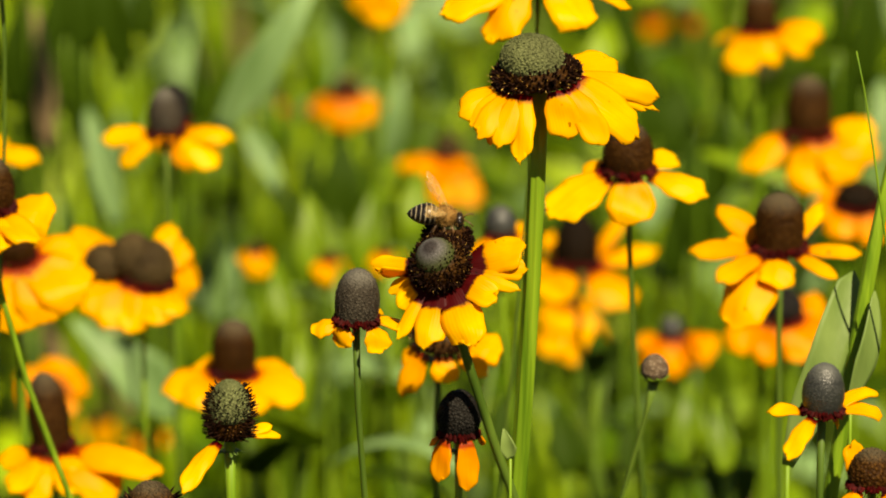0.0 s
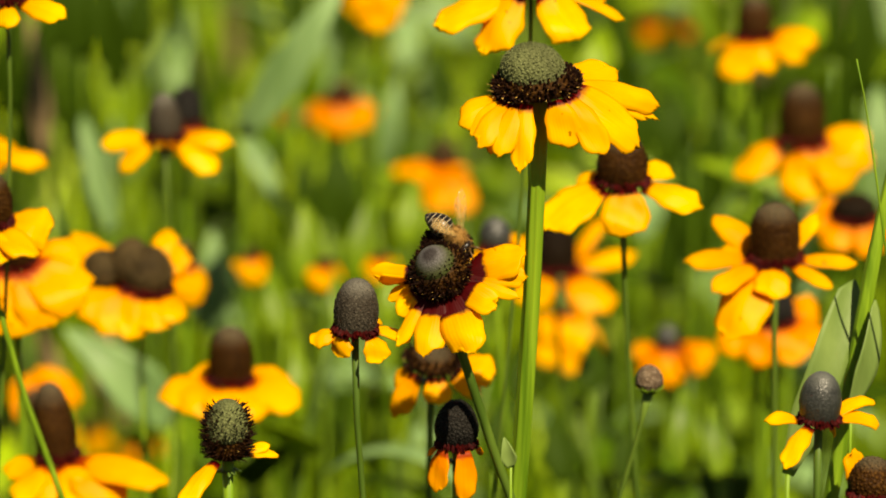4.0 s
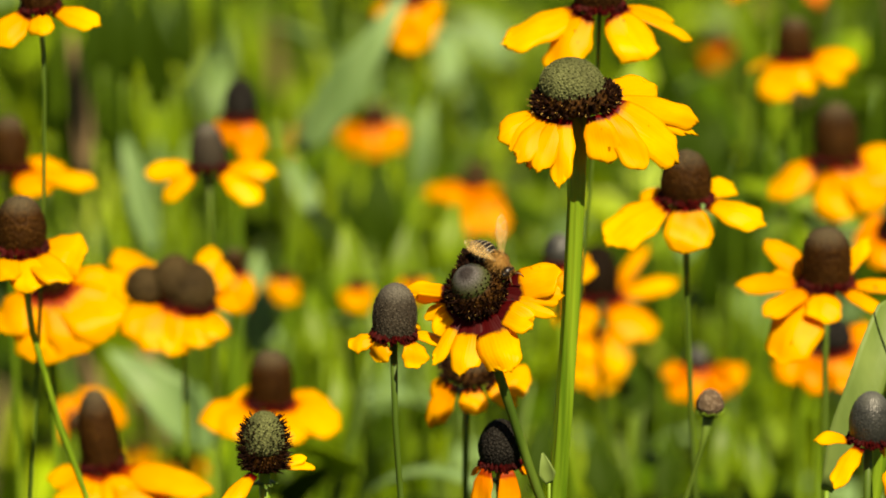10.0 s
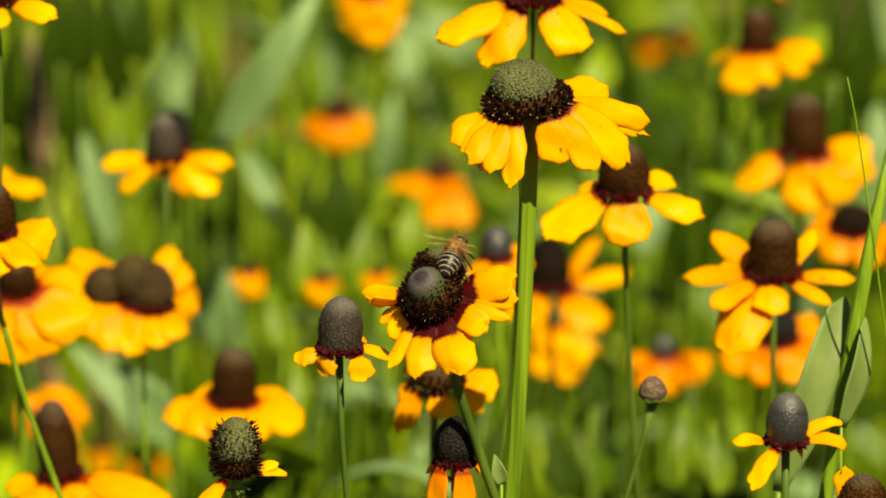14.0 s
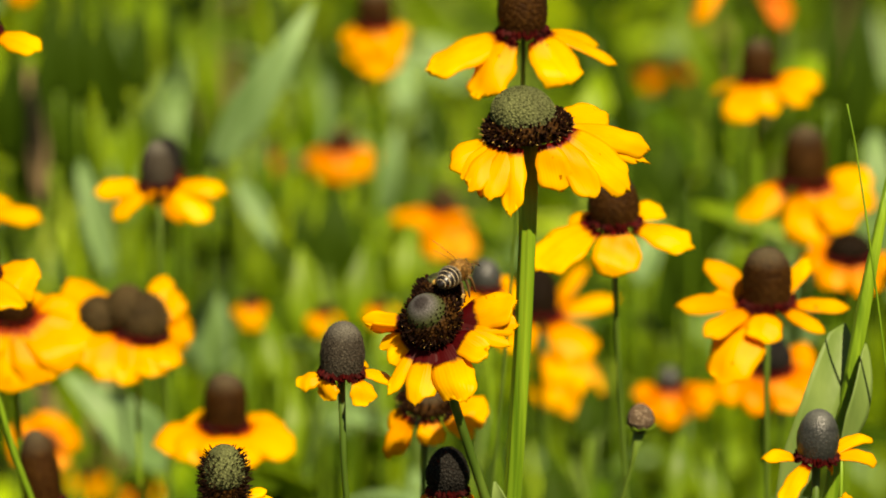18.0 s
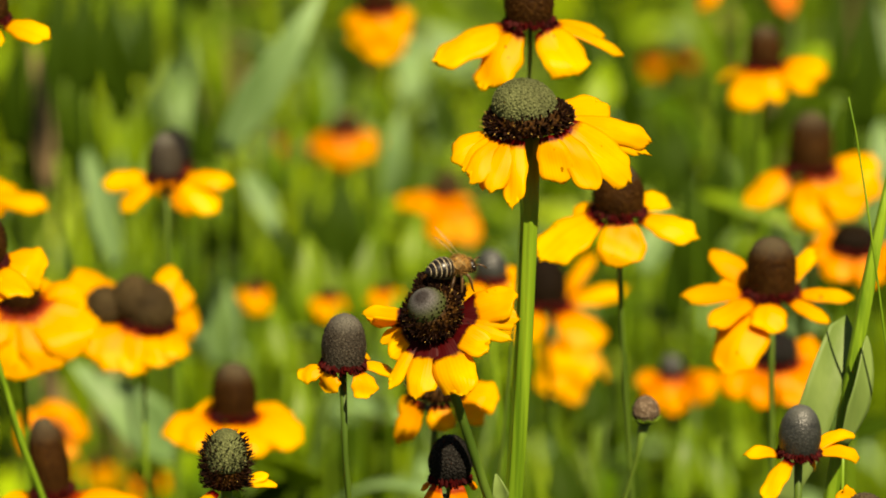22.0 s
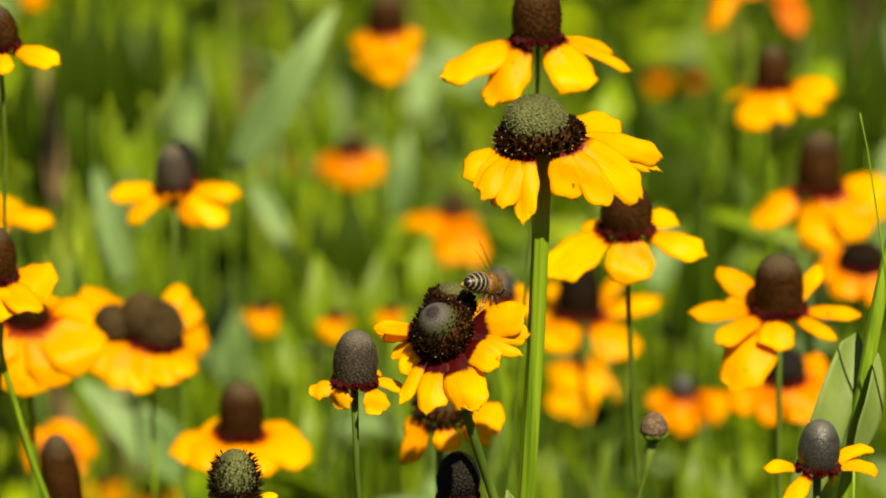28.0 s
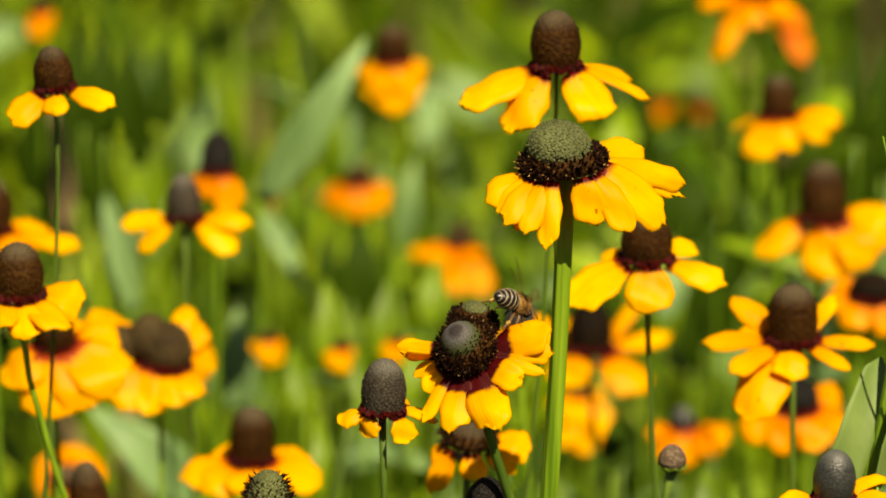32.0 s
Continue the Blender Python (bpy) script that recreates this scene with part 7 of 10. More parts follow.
    walk(PLANTS['H1'], [
        (0, lean('H1', -1.6, -1.2)), (0.5, lean('H1', -1.3, -1.1)), (1, lean('H1', -1.0, -1.2)), (1.5, lean('H1', -0.5, -1.4)),
        (2, lean('H1', -1.3, -1.7)), (2.5, lean('H1', -1.7, -2.3)), (3, lean('H1', -1.2, -2.4)), (3.5, lean('H1', -1.1, -2.1)),
        (5.5, lean('H1', -2.3, -5.0)), (6, lean('H1', -4.3, -3.2)), (6.5, lean('H1', -6.2, -1.6)), (7, lean('H1', -6.2, -1.1)),
        (7.5, lean('H1', -4.5, -3.5)), (8, lean('H1', -4.3, -3.6)), (8.5, lean('H1', -4.1, -3.1)), (9, lean('H1', -3.8, -2.3)),
        (9.5, lean('H1', -0.6, -2.7)), (10, lean('H1', -2.7, -3.5)), (10.5, lean('H1', -3.8, -3.1)), (11, lean('H1', -4.5, -3.4)),
        (11.5, lean('H1', -2.0, -1.8)), (12, lean('H1', 0.2, -1.2)), (12.5, lean('H1', 0.4, -0.5)), (13, lean('H1', 0.0, -0.0)),
        (13.5, lean('H1', -0.9, -1.3)), (14, lean('H1', -0.7, -1.4)), (14.5, lean('H1', -0.3, -2.0)), (16.5, lean('H1', -3.0, -4.0)),
        (17, lean('H1', -2.9, -4.4)), (17.5, lean('H1', -3.0, -4.0)), (18, lean('H1', -3.2, -3.5)), (18.5, lean('H1', -3.6, -4.1)),
        (19, lean('H1', -3.4, -4.2)), (19.5, lean('H1', -3.6, -3.7)), (20, lean('H1', -3.3, -2.9)), (20.5, lean('H1', -3.3, -3.0)),
        (21, lean('H1', -3.6, -3.3)), (21.5, lean('H1', -3.6, -4.2)), (22, lean('H1', -3.1, -3.4)), (22.5, lean('H1', -3.1, -2.6)),
        (23, lean('H1', -3.5, -2.1)), (23.5, lean('H1', -3.4, -3.3)), (24, lean('H1', -3.6, -3.1)), (24.5, lean('H1', -3.2, -2.6)),
        (25, lean('H1', -3.0, -2.1)), (25.5, lean('H1', -3.1, -3.0)), (27.5, lean('H1', -3.1, -4.1)), (28, lean('H1', -3.0, -2.9)),
        (28.5, lean('H1', -2.8, -4.0)), (29, lean('H1', -2.3, -3.8)), (29.5, lean('H1', -1.7, -2.4)), (30, lean('H1', -0.8, -2.6)),
        (30.5, lean('H1', 0.2, -2.6)), (31, lean('H1', 1.0, -2.8)), (31.5, lean('H1', 1.4, -1.8)), (32, lean('H1', 0.8, -1.8)),
    ])
    walk(PLANTS['H2'], [
        (0, lean('H2', -0.6, 0.3)), (0.5, lean('H2', -0.2, 0.7)), (1, lean('H2', 0.1, 0.9)), (1.5, lean('H2', 0.7, 0.9)),
        (2, lean('H2', -0.0, 0.9)), (2.5, lean('H2', -0.4, 0.5)), (3, lean('H2', 0.1, 0.7)), (3.5, lean('H2', 0.3, 1.3)),
        (5.5, lean('H2', 0.9, 0.6)), (6, lean('H2', 0.9, 0.7)), (6.5, lean('H2', 0.9, 0.4)), (7, lean('H2', -0.2, 0.8)),
        (7.5, lean('H2', -1.0, -0.0)), (8, lean('H2', -0.7, 0.1)), (8.5, lean('H2', 1.8, 0.2)), (9, lean('H2', 2.4, -0.2)),
        (9.5, lean('H2', 0.7, -0.6)), (10, lean('H2', -1.4, -0.5)), (10.5, lean('H2', -0.2, -0.5)), (11, lean('H2', -0.5, -1.8)),
        (11.5, lean('H2', -1.6, -2.6)), (12, lean('H2', -1.0, -2.0)), (12.5, lean('H2', -1.0, -0.6)), (13, lean('H2', 0.0, -0.0)),
        (13.5, lean('H2', -0.0, -1.0)), (14, lean('H2', 0.5, -1.4)), (14.5, lean('H2', -0.6, -2.5)), (16.5, lean('H2', 1.2, 0.0)),
        (17, lean('H2', -0.3, -0.7)), (17.5, lean('H2', -0.1, -1.0)), (18, lean('H2', 0.6, -1.2)), (18.5, lean('H2', 0.8, -0.4)),
        (19, lean('H2', 1.4, 0.6)), (19.5, lean('H2', 1.5, 0.7)), (20, lean('H2', 0.5, 0.0)), (20.5, lean('H2', 0.4, -1.2)),
        (21, lean('H2', 0.5, -1.9)), (21.5, lean('H2', 1.2, -1.1)), (22, lean('H2', 0.7, -0.9)), (22.5, lean('H2', 0.9, 0.8)),
        (23, lean('H2', 0.3, 0.2)), (23.5, lean('H2', 0.7, 0.0)), (24, lean('H2', -0.1, -1.0)), (24.5, lean('H2', 0.2, -0.6)),
        (25, lean('H2', 0.4, 0.5)), (25.5, lean('H2', 1.1, 0.6)), (27.5, lean('H2', 0.5, -0.4)), (28, lean('H2', 0.3, -0.5)),
        (28.5, lean('H2', 0.4, -0.3)), (29, lean('H2', 1.7, 0.2)), (29.5, lean('H2', 1.4, 0.1)), (30, lean('H2', 1.3, -0.6)),
        (30.5, lean('H2', 0.9, -1.0)), (31, lean('H2', 2.4, -0.7)), (31.5, lean('H2', 3.9, 0.0)), (32, lean('H2', 4.1, 0.4)),
    ])
    walk(PLANTS['I'], [
        (0, lean('I', -0.2, 1.5)), (0.5, lean('I', 0.7, 1.3)), (1, lean('I', 1.8, 2.1)), (1.5, lean('I', 2.9, 2.7)),
        (2, lean('I', 3.3, 3.0)), (2.5, lean('I', 1.4, 1.8)), (3, lean('I', -0.1, 0.7)), (3.5, lean('I', 0.9, 1.2)),
        (5.5, lean('I', 3.2, 0.3)), (6, lean('I', 2.2, 1.3)), (6.5, lean('I', -0.1, 3.8)), (7, lean('I', 0.4, 5.2)),
        (7.5, lean('I', 1.7, 4.0)), (8, lean('I', 1.9, 3.8)), (8.5, lean('I', 2.0, 1.6)), (9, lean('I', 1.9, -0.3)),
        (9.5, lean('I', 4.2, 1.9)), (10, lean('I', 2.8, 3.5)), (10.5, lean('I', 1.1, 2.4)), (11, lean('I', 0.5, 1.6)),
        (11.5, lean('I', 1.3, 1.1)), (12, lean('I', 2.1, 0.4)), (12.5, lean('I', 2.1, 2.9)), (13, lean('I', 2.7, 4.5)),
        (13.5, lean('I', 2.2, 2.4)), (14, lean('I', 2.4, 0.7)), (14.5, lean('I', 2.0, -1.0)), (16.5, lean('I', 0.4, -0.3)),
        (17, lean('I', 0.2, 0.5)), (17.5, lean('I', -0.3, 0.4)), (18, lean('I', -0.5, 0.4)), (18.5, lean('I', -0.5, -0.0)),
        (19, lean('I', -0.4, 0.1)), (19.5, lean('I', -0.2, 0.3)), (20, lean('I', -0.4, 0.7)), (20.5, lean('I', -0.4, 0.6)),
        (21, lean('I', -0.4, 0.2)), (21.5, lean('I', -0.3, 0.3)), (22, lean('I', -0.1, 0.6)), (22.5, lean('I', -0.3, 1.2)),
        (23, lean('I', -0.5, 1.3)), (23.5, lean('I', -0.2, 1.3)), (24, lean('I', -0.0, 0.7)), (24.5, lean('I', 0.1, 1.0)),
        (25, lean('I', 0.2, 1.2)), (25.5, lean('I', 0.1, 1.2)), (27.5, lean('I', 0.6, 1.7)), (28, lean('I', 0.7, 0.9)),
        (28.5, lean('I', 1.4, 1.2)), (29, lean('I', 2.3, 1.1)), (29.5, lean('I', 3.0, 1.2)), (30, lean('I', 4.1, 1.2)),
        (30.5, lean('I', 4.7, 1.1)), (31, lean('I', 5.6, 0.9)), (31.5, lean('I', 5.5, 0.8)), (32, lean('I', 5.1, 1.0)),
    ])
    walk(PLANTS['J'], [
        (0, lean('J', 0.2, 0.8)), (0.5, lean('J', 0.4, 0.2)), (1, lean('J', 0.8, 0.6)), (1.5, lean('J', 1.2, 0.8)),
        (2, lean('J', 0.8, 0.8)), (2.5, lean('J', 0.4, 0.6)), (3, lean('J', 0.4, 0.6)), (3.5, lean('J', 0.6, 1.2)),
        (5.5, lean('J', -0.4, 0.6)), (6, lean('J', -2.4, 1.6)), (6.5, lean('J', -4.3, 2.9)), (7, lean('J', -3.5, 3.1)),
        (7.5, lean('J', -2.0, 1.4)), (8, lean('J', -1.6, 1.0)), (8.5, lean('J', -0.6, 0.6)), (9, lean('J', 0.0, 0.4)),
        (9.5, lean('J', 2.2, 0.6)), (10, lean('J', 0.4, 0.2)), (10.5, lean('J', -0.6, -0.0)), (11, lean('J', -0.6, -0.0)),
        (11.5, lean('J', 0.8, 0.4)), (12, lean('J', 2.4, 0.6)), (12.5, lean('J', 1.0, 0.8)), (13, lean('J', 0.0, -0.0)),
        (13.5, lean('J', 0.2, -0.2)), (14, lean('J', 1.2, -0.0)), (14.5, lean('J', 1.4, 0.2)), (16.5, lean('J', 0.6, -0.0)),
        (17, lean('J', 0.8, 0.6)), (17.5, lean('J', 0.2, 0.6)), (18, lean('J', 0.0, 0.6)), (18.5, lean('J', 0.0, 0.2)),
        (19, lean('J', 0.0, 0.4)), (19.5, lean('J', 0.2, 0.6)), (20, lean('J', 0.0, 1.0)), (20.5, lean('J', 0.0, 0.8)),
        (21, lean('J', 0.0, 0.2)), (21.5, lean('J', 0.2, 0.2)), (22, lean('J', 0.4, 0.4)), (22.5, lean('J', 0.2, 0.8)),
        (23, lean('J', 0.0, 0.8)), (23.5, lean('J', 0.2, 0.8)), (24, lean('J', 0.2, 0.2)), (24.5, lean('J', 0.2, 0.4)),
        (25, lean('J', 0.2, 0.6)), (25.5, lean('J', 0.0, 0.6)), (27.5, lean('J', 0.0, 1.0)), (28, lean('J', 0.0, 0.2)),
        (28.5, lean('J', 0.0, 0.6)), (29, lean('J', 0.2, 0.6)), (29.5, lean('J', 0.2, 0.8)), (30, lean('J', 0.6, 0.8)),
        (30.5, lean('J', 1.0, 0.8)), (31, lean('J', 1.6, 0.6)), (31.5, lean('J', 1.2, 0.6)), (32, lean('J', 0.4, 0.8)),
    ])
    walk(PLANTS['M'], [
        (0, lean('M', -1.0, 0.5)), (0.5, lean('M', -1.6, -3.1)), (1, lean('M', -1.4, -3.6)), (1.5, lean('M', -1.2, -2.9)),
        (2, lean('M', -0.9, -1.8)), (2.5, lean('M', 0.7, -1.3)), (3, lean('M', -0.4, -1.6)), (3.5, lean('M', -1.6, -2.4)),
        (5.5, lean('M', -1.0, -1.8)), (6, lean('M', -2.6, -2.0)), (6.5, lean('M', -4.7, -2.7)), (7, lean('M', -4.7, -2.0)),
        (7.5, lean('M', -4.3, -2.5)), (8, lean('M', -4.2, -1.5)), (8.5, lean('M', -3.5, -1.8)), (9, lean('M', -3.6, -1.5)),
        (9.5, lean('M', -1.6, -0.9)), (10, lean('M', -2.6, -0.0)), (10.5, lean('M', -0.3, -1.3)), (11, lean('M', -0.3, -2.9)),
        (11.5, lean('M', -0.2, -3.1)), (12, lean('M', -0.9, -1.3)), (12.5, lean('M', -1.0, -0.0)), (13, lean('M', 0.0, -0.0)),
        (13.5, lean('M', 0.0, -0.9)), (14, lean('M', -1.0, -2.0)), (14.5, lean('M', -1.9, -2.7)), (16.5, lean('M', -1.4, -0.7)),
        (17, lean('M', -2.1, -1.1)), (17.5, lean('M', -2.6, -2.0)), (18, lean('M', -2.3, -1.6)), (18.5, lean('M', -1.7, -1.1)),
        (19, lean('M', -1.2, -0.7)), (19.5, lean('M', -1.7, -0.7)), (20, lean('M', -1.9, -0.9)), (20.5, lean('M', -1.9, -1.3)),
        (21, lean('M', -1.7, -2.0)), (21.5, lean('M', -1.7, -1.4)), (22, lean('M', -1.6, -0.9)), (22.5, lean('M', -2.1, -0.5)),
        (23, lean('M', -1.9, -0.7)), (23.5, lean('M', -1.9, -0.9)), (24, lean('M', -1.9, -1.6)), (24.5, lean('M', -2.1, -1.3)),
        (25, lean('M', -1.9, -0.9)), (25.5, lean('M', -1.9, -0.7)), (27.5, lean('M', -2.1, -1.5)), (28, lean('M', -2.3, -1.5)),
        (28.5, lean('M', -1.7, -0.7)), (29, lean('M', -1.4, -0.7)), (29.5, lean('M', -1.6, -1.1)), (30, lean('M', -2.1, -1.8)),
        (30.5, lean('M', -1.7, -2.0)), (31, lean('M', -1.0, -1.8)), (31.5, lean('M', 0.7, -1.6)), (32, lean('M', 1.4, -1.6)),
    ])
    walk(PLANTS['N'], [
        (0, lean('N', 0.4, 1.0)), (0.5, lean('N', 0.0, 0.2)), (1, lean('N', 0.4, 0.2)), (1.5, lean('N', 0.2, -0.0)),
        (2, lean('N', 0.4, 0.9)), (2.5, lean('N', -0.2, 0.6)), (3, lean('N', -0.2, 0.4)), (3.5, lean('N', 0.0, 0.6)),
        (5.5, lean('N', 2.7, -1.2)), (6, lean('N', 3.3, -3.0)), (6.5, lean('N', 3.3, -4.9)), (7, lean('N', 2.7, -4.4)),
        (7.5, lean('N', 2.4, -4.6)), (8, lean('N', 3.8, -5.3)), (8.5, lean('N', 6.4, -6.4)), (9, lean('N', 6.4, -7.2)),
        (9.5, lean('N', 6.4, -4.5)), (10, lean('N', 2.5, -0.2)), (10.5, lean('N', 2.0, 1.5)), (11, lean('N', 0.5, 0.9)),
        (11.5, lean('N', 0.4, -0.0)), (12, lean('N', 0.0, -1.3)), (12.5, lean('N', 0.4, -1.1)), (13, lean('N', 0.0, -0.0)),
        (13.5, lean('N', 0.2, 0.8)), (14, lean('N', 0.0, 0.6)), (14.5, lean('N', -0.5, 0.0)), (16.5, lean('N', 0.0, 0.2)),
        (17, lean('N', -0.7, 0.6)), (17.5, lean('N', -1.3, 0.8)), (18, lean('N', -0.7, 0.6)), (18.5, lean('N', -0.7, 0.2)),
        (19, lean('N', -0.7, 0.4)), (19.5, lean('N', -0.9, 0.4)), (20, lean('N', -0.9, 0.8)), (20.5, lean('N', -0.7, 0.6)),
        (21, lean('N', -0.4, 0.0)), (21.5, lean('N', -0.4, -0.0)), (22, lean('N', -1.1, 0.4)), (22.5, lean('N', -1.3, 0.9)),
        (23, lean('N', -1.3, 0.9)), (23.5, lean('N', -0.9, 0.9)), (24, lean('N', -0.9, -0.0)), (24.5, lean('N', -1.1, -0.0)),
        (25, lean('N', -1.1, 0.4)), (25.5, lean('N', -1.5, 0.6)), (27.5, lean('N', -1.3, 0.6)), (28, lean('N', -1.5, 0.6)),
        (28.5, lean('N', -1.3, 0.6)), (29, lean('N', -1.1, 0.8)), (29.5, lean('N', -1.5, 0.6)), (30, lean('N', -1.8, 0.4)),
        (30.5, lean('N', -1.6, 0.2)), (31, lean('N', -1.1, 0.0)), (31.5, lean('N', -0.5, 0.2)), (32, lean('N', -0.5, 0.2)),
    ])
    walk(PLANTS['O'], [
        (0, lean('O', 0.0, 0.2)), (0.5, lean('O', 0.0, -0.6)), (1, lean('O', 0.0, -0.7)), (1.5, lean('O', 0.0, -0.0)),
        (2, lean('O', 0.0, -0.0)), (2.5, lean('O', -0.2, -0.0)), (3, lean('O', -0.2, -0.2)), (3.5, lean('O', -1.2, 1.7)),
        (5.5, lean('O', 2.3, -0.9)), (6, lean('O', 2.3, -3.2)), (6.5, lean('O', 1.7, -4.1)), (7, lean('O', 1.3, -3.0)),
        (7.5, lean('O', 0.8, -3.0)), (8, lean('O', 2.3, -3.7)), (8.5, lean('O', 3.9, -5.6)), (9, lean('O', 4.3, -5.6)),
        (9.5, lean('O', 5.4, -4.3)), (10, lean('O', 2.9, 0.2)), (10.5, lean('O', 5.6, 4.9)), (11, lean('O', 0.8, 1.7)),
        (11.5, lean('O', 0.2, -0.0)), (12, lean('O', 0.4, -1.5)), (12.5, lean('O', 0.2, -1.1)), (13, lean('O', 0.0, -0.0)),
        (13.5, lean('O', 0.0, 0.8)), (14, lean('O', -0.2, 1.1)), (14.5, lean('O', -0.6, 0.2)), (16.5, lean('O', 0.0, 0.4)),
        (17, lean('O', -0.6, 0.6)), (17.5, lean('O', -1.2, 0.6)), (18, lean('O', -0.8, 0.8)), (18.5, lean('O', -0.8, -0.0)),
        (19, lean('O', -0.6, -0.2)), (19.5, lean('O', -0.8, -0.2)), (20, lean('O', -0.8, 0.2)), (20.5, lean('O', -0.4, 0.2)),
        (21, lean('O', -0.2, -0.0)), (21.5, lean('O', -0.4, -0.6)), (22, lean('O', -1.0, -0.4)), (22.5, lean('O', -1.2, 0.2)),
        (23, lean('O', -1.2, 0.2)), (23.5, lean('O', -0.8, 0.4)), (24, lean('O', -0.8, -0.2)), (24.5, lean('O', -1.0, -0.2)),
        (25, lean('O', -1.2, -0.0)), (25.5, lean('O', -1.6, 0.4)), (27.5, lean('O', -1.0, -0.0)), (28, lean('O', -1.4, -0.0)),
        (28.5, lean('O', -1.0, -0.0)), (29, lean('O', -1.0, 0.4)), (29.5, lean('O', -1.0, -0.0)), (30, lean('O', -1.6, -0.2)),
        (30.5, lean('O', -1.4, -0.2)), (31, lean('O', -0.8, -0.4)), (31.5, lean('O', -0.6, -0.2)), (32, lean('O', -0.6, -0.2)),
    ])
    walk(PLANTS['AB'], [
        (0, lean('AB', -1.6, 6.3)), (0.5, lean('AB', -2.2, 5.7)), (1, lean('AB', -1.8, 5.6)), (1.5, lean('AB', -1.6, 5.7)),
        (2, lean('AB', -2.0, 6.1)), (2.5, lean('AB', -0.8, 4.1)), (3, lean('AB', 0.4, 1.9)), (3.5, lean('AB', -0.2, 1.7)),
        (5.5, lean('AB', 5.2, -2.4)), (6, lean('AB', 5.7, -3.6)), (6.5, lean('AB', 6.0, -3.4)), (7, lean('AB', 4.4, -1.2)),
        (7.5, lean('AB', 2.1, -1.2)), (8, lean('AB', 3.0, -1.8)), (8.5, lean('AB', 6.2, -0.2)), (9, lean('AB', 7.0, -0.1)),
        (9.5, lean('AB', 4.7, 0.8)), (10, lean('AB', -1.1, 3.7)), (10.5, lean('AB', -2.1, 5.1)), (11, lean('AB', -1.9, 4.1)),
        (11.5, lean('AB', -3.3, 2.4)), (12, lean('AB', -2.1, 0.7)), (12.5, lean('AB', -2.3, 1.3)), (13, lean('AB', -1.8, 2.8)),
        (13.5, lean('AB', -1.6, 4.3)), (14, lean('AB', -1.5, 4.4)), (14.5, lean('AB', -2.4, 3.6)), (16.5, lean('AB', -3.7, 3.6)),
        (17, lean('AB', -3.8, 3.8)), (17.5, lean('AB', -4.3, 3.7)), (18, lean('AB', -3.8, 3.6)), (18.5, lean('AB', -3.7, 3.1)),
        (19, lean('AB', -3.2, 3.5)), (19.5, lean('AB', -3.1, 3.5)), (20, lean('AB', -3.1, 4.3)), (20.5, lean('AB', -2.7, 4.3)),
        (21, lean('AB', -2.2, 4.0)), (21.5, lean('AB', -2.7, 3.7)), (22, lean('AB', -3.5, 3.7)), (22.5, lean('AB', -3.6, 4.2)),
        (23, lean('AB', -3.4, 4.0)), (23.5, lean('AB', -3.3, 3.9)), (24, lean('AB', -3.3, 3.2)), (24.5, lean('AB', -3.2, 3.0)),
        (25, lean('AB', -3.5, 3.3)), (25.5, lean('AB', -3.6, 3.3)), (27.5, lean('AB', -3.1, 2.5)), (28, lean('AB', -3.5, 2.1)),
        (28.5, lean('AB', -2.4, 2.2)), (29, lean('AB', -1.5, 2.1)), (29.5, lean('AB', -1.0, 2.0)), (30, lean('AB', -1.0, 1.7)),
        (30.5, lean('AB', 1.1, 1.4)), (31, lean('AB', 3.1, 1.2)), (31.5, lean('AB', 4.8, 0.4)), (32, lean('AB', 5.7, -0.2)),
    ])
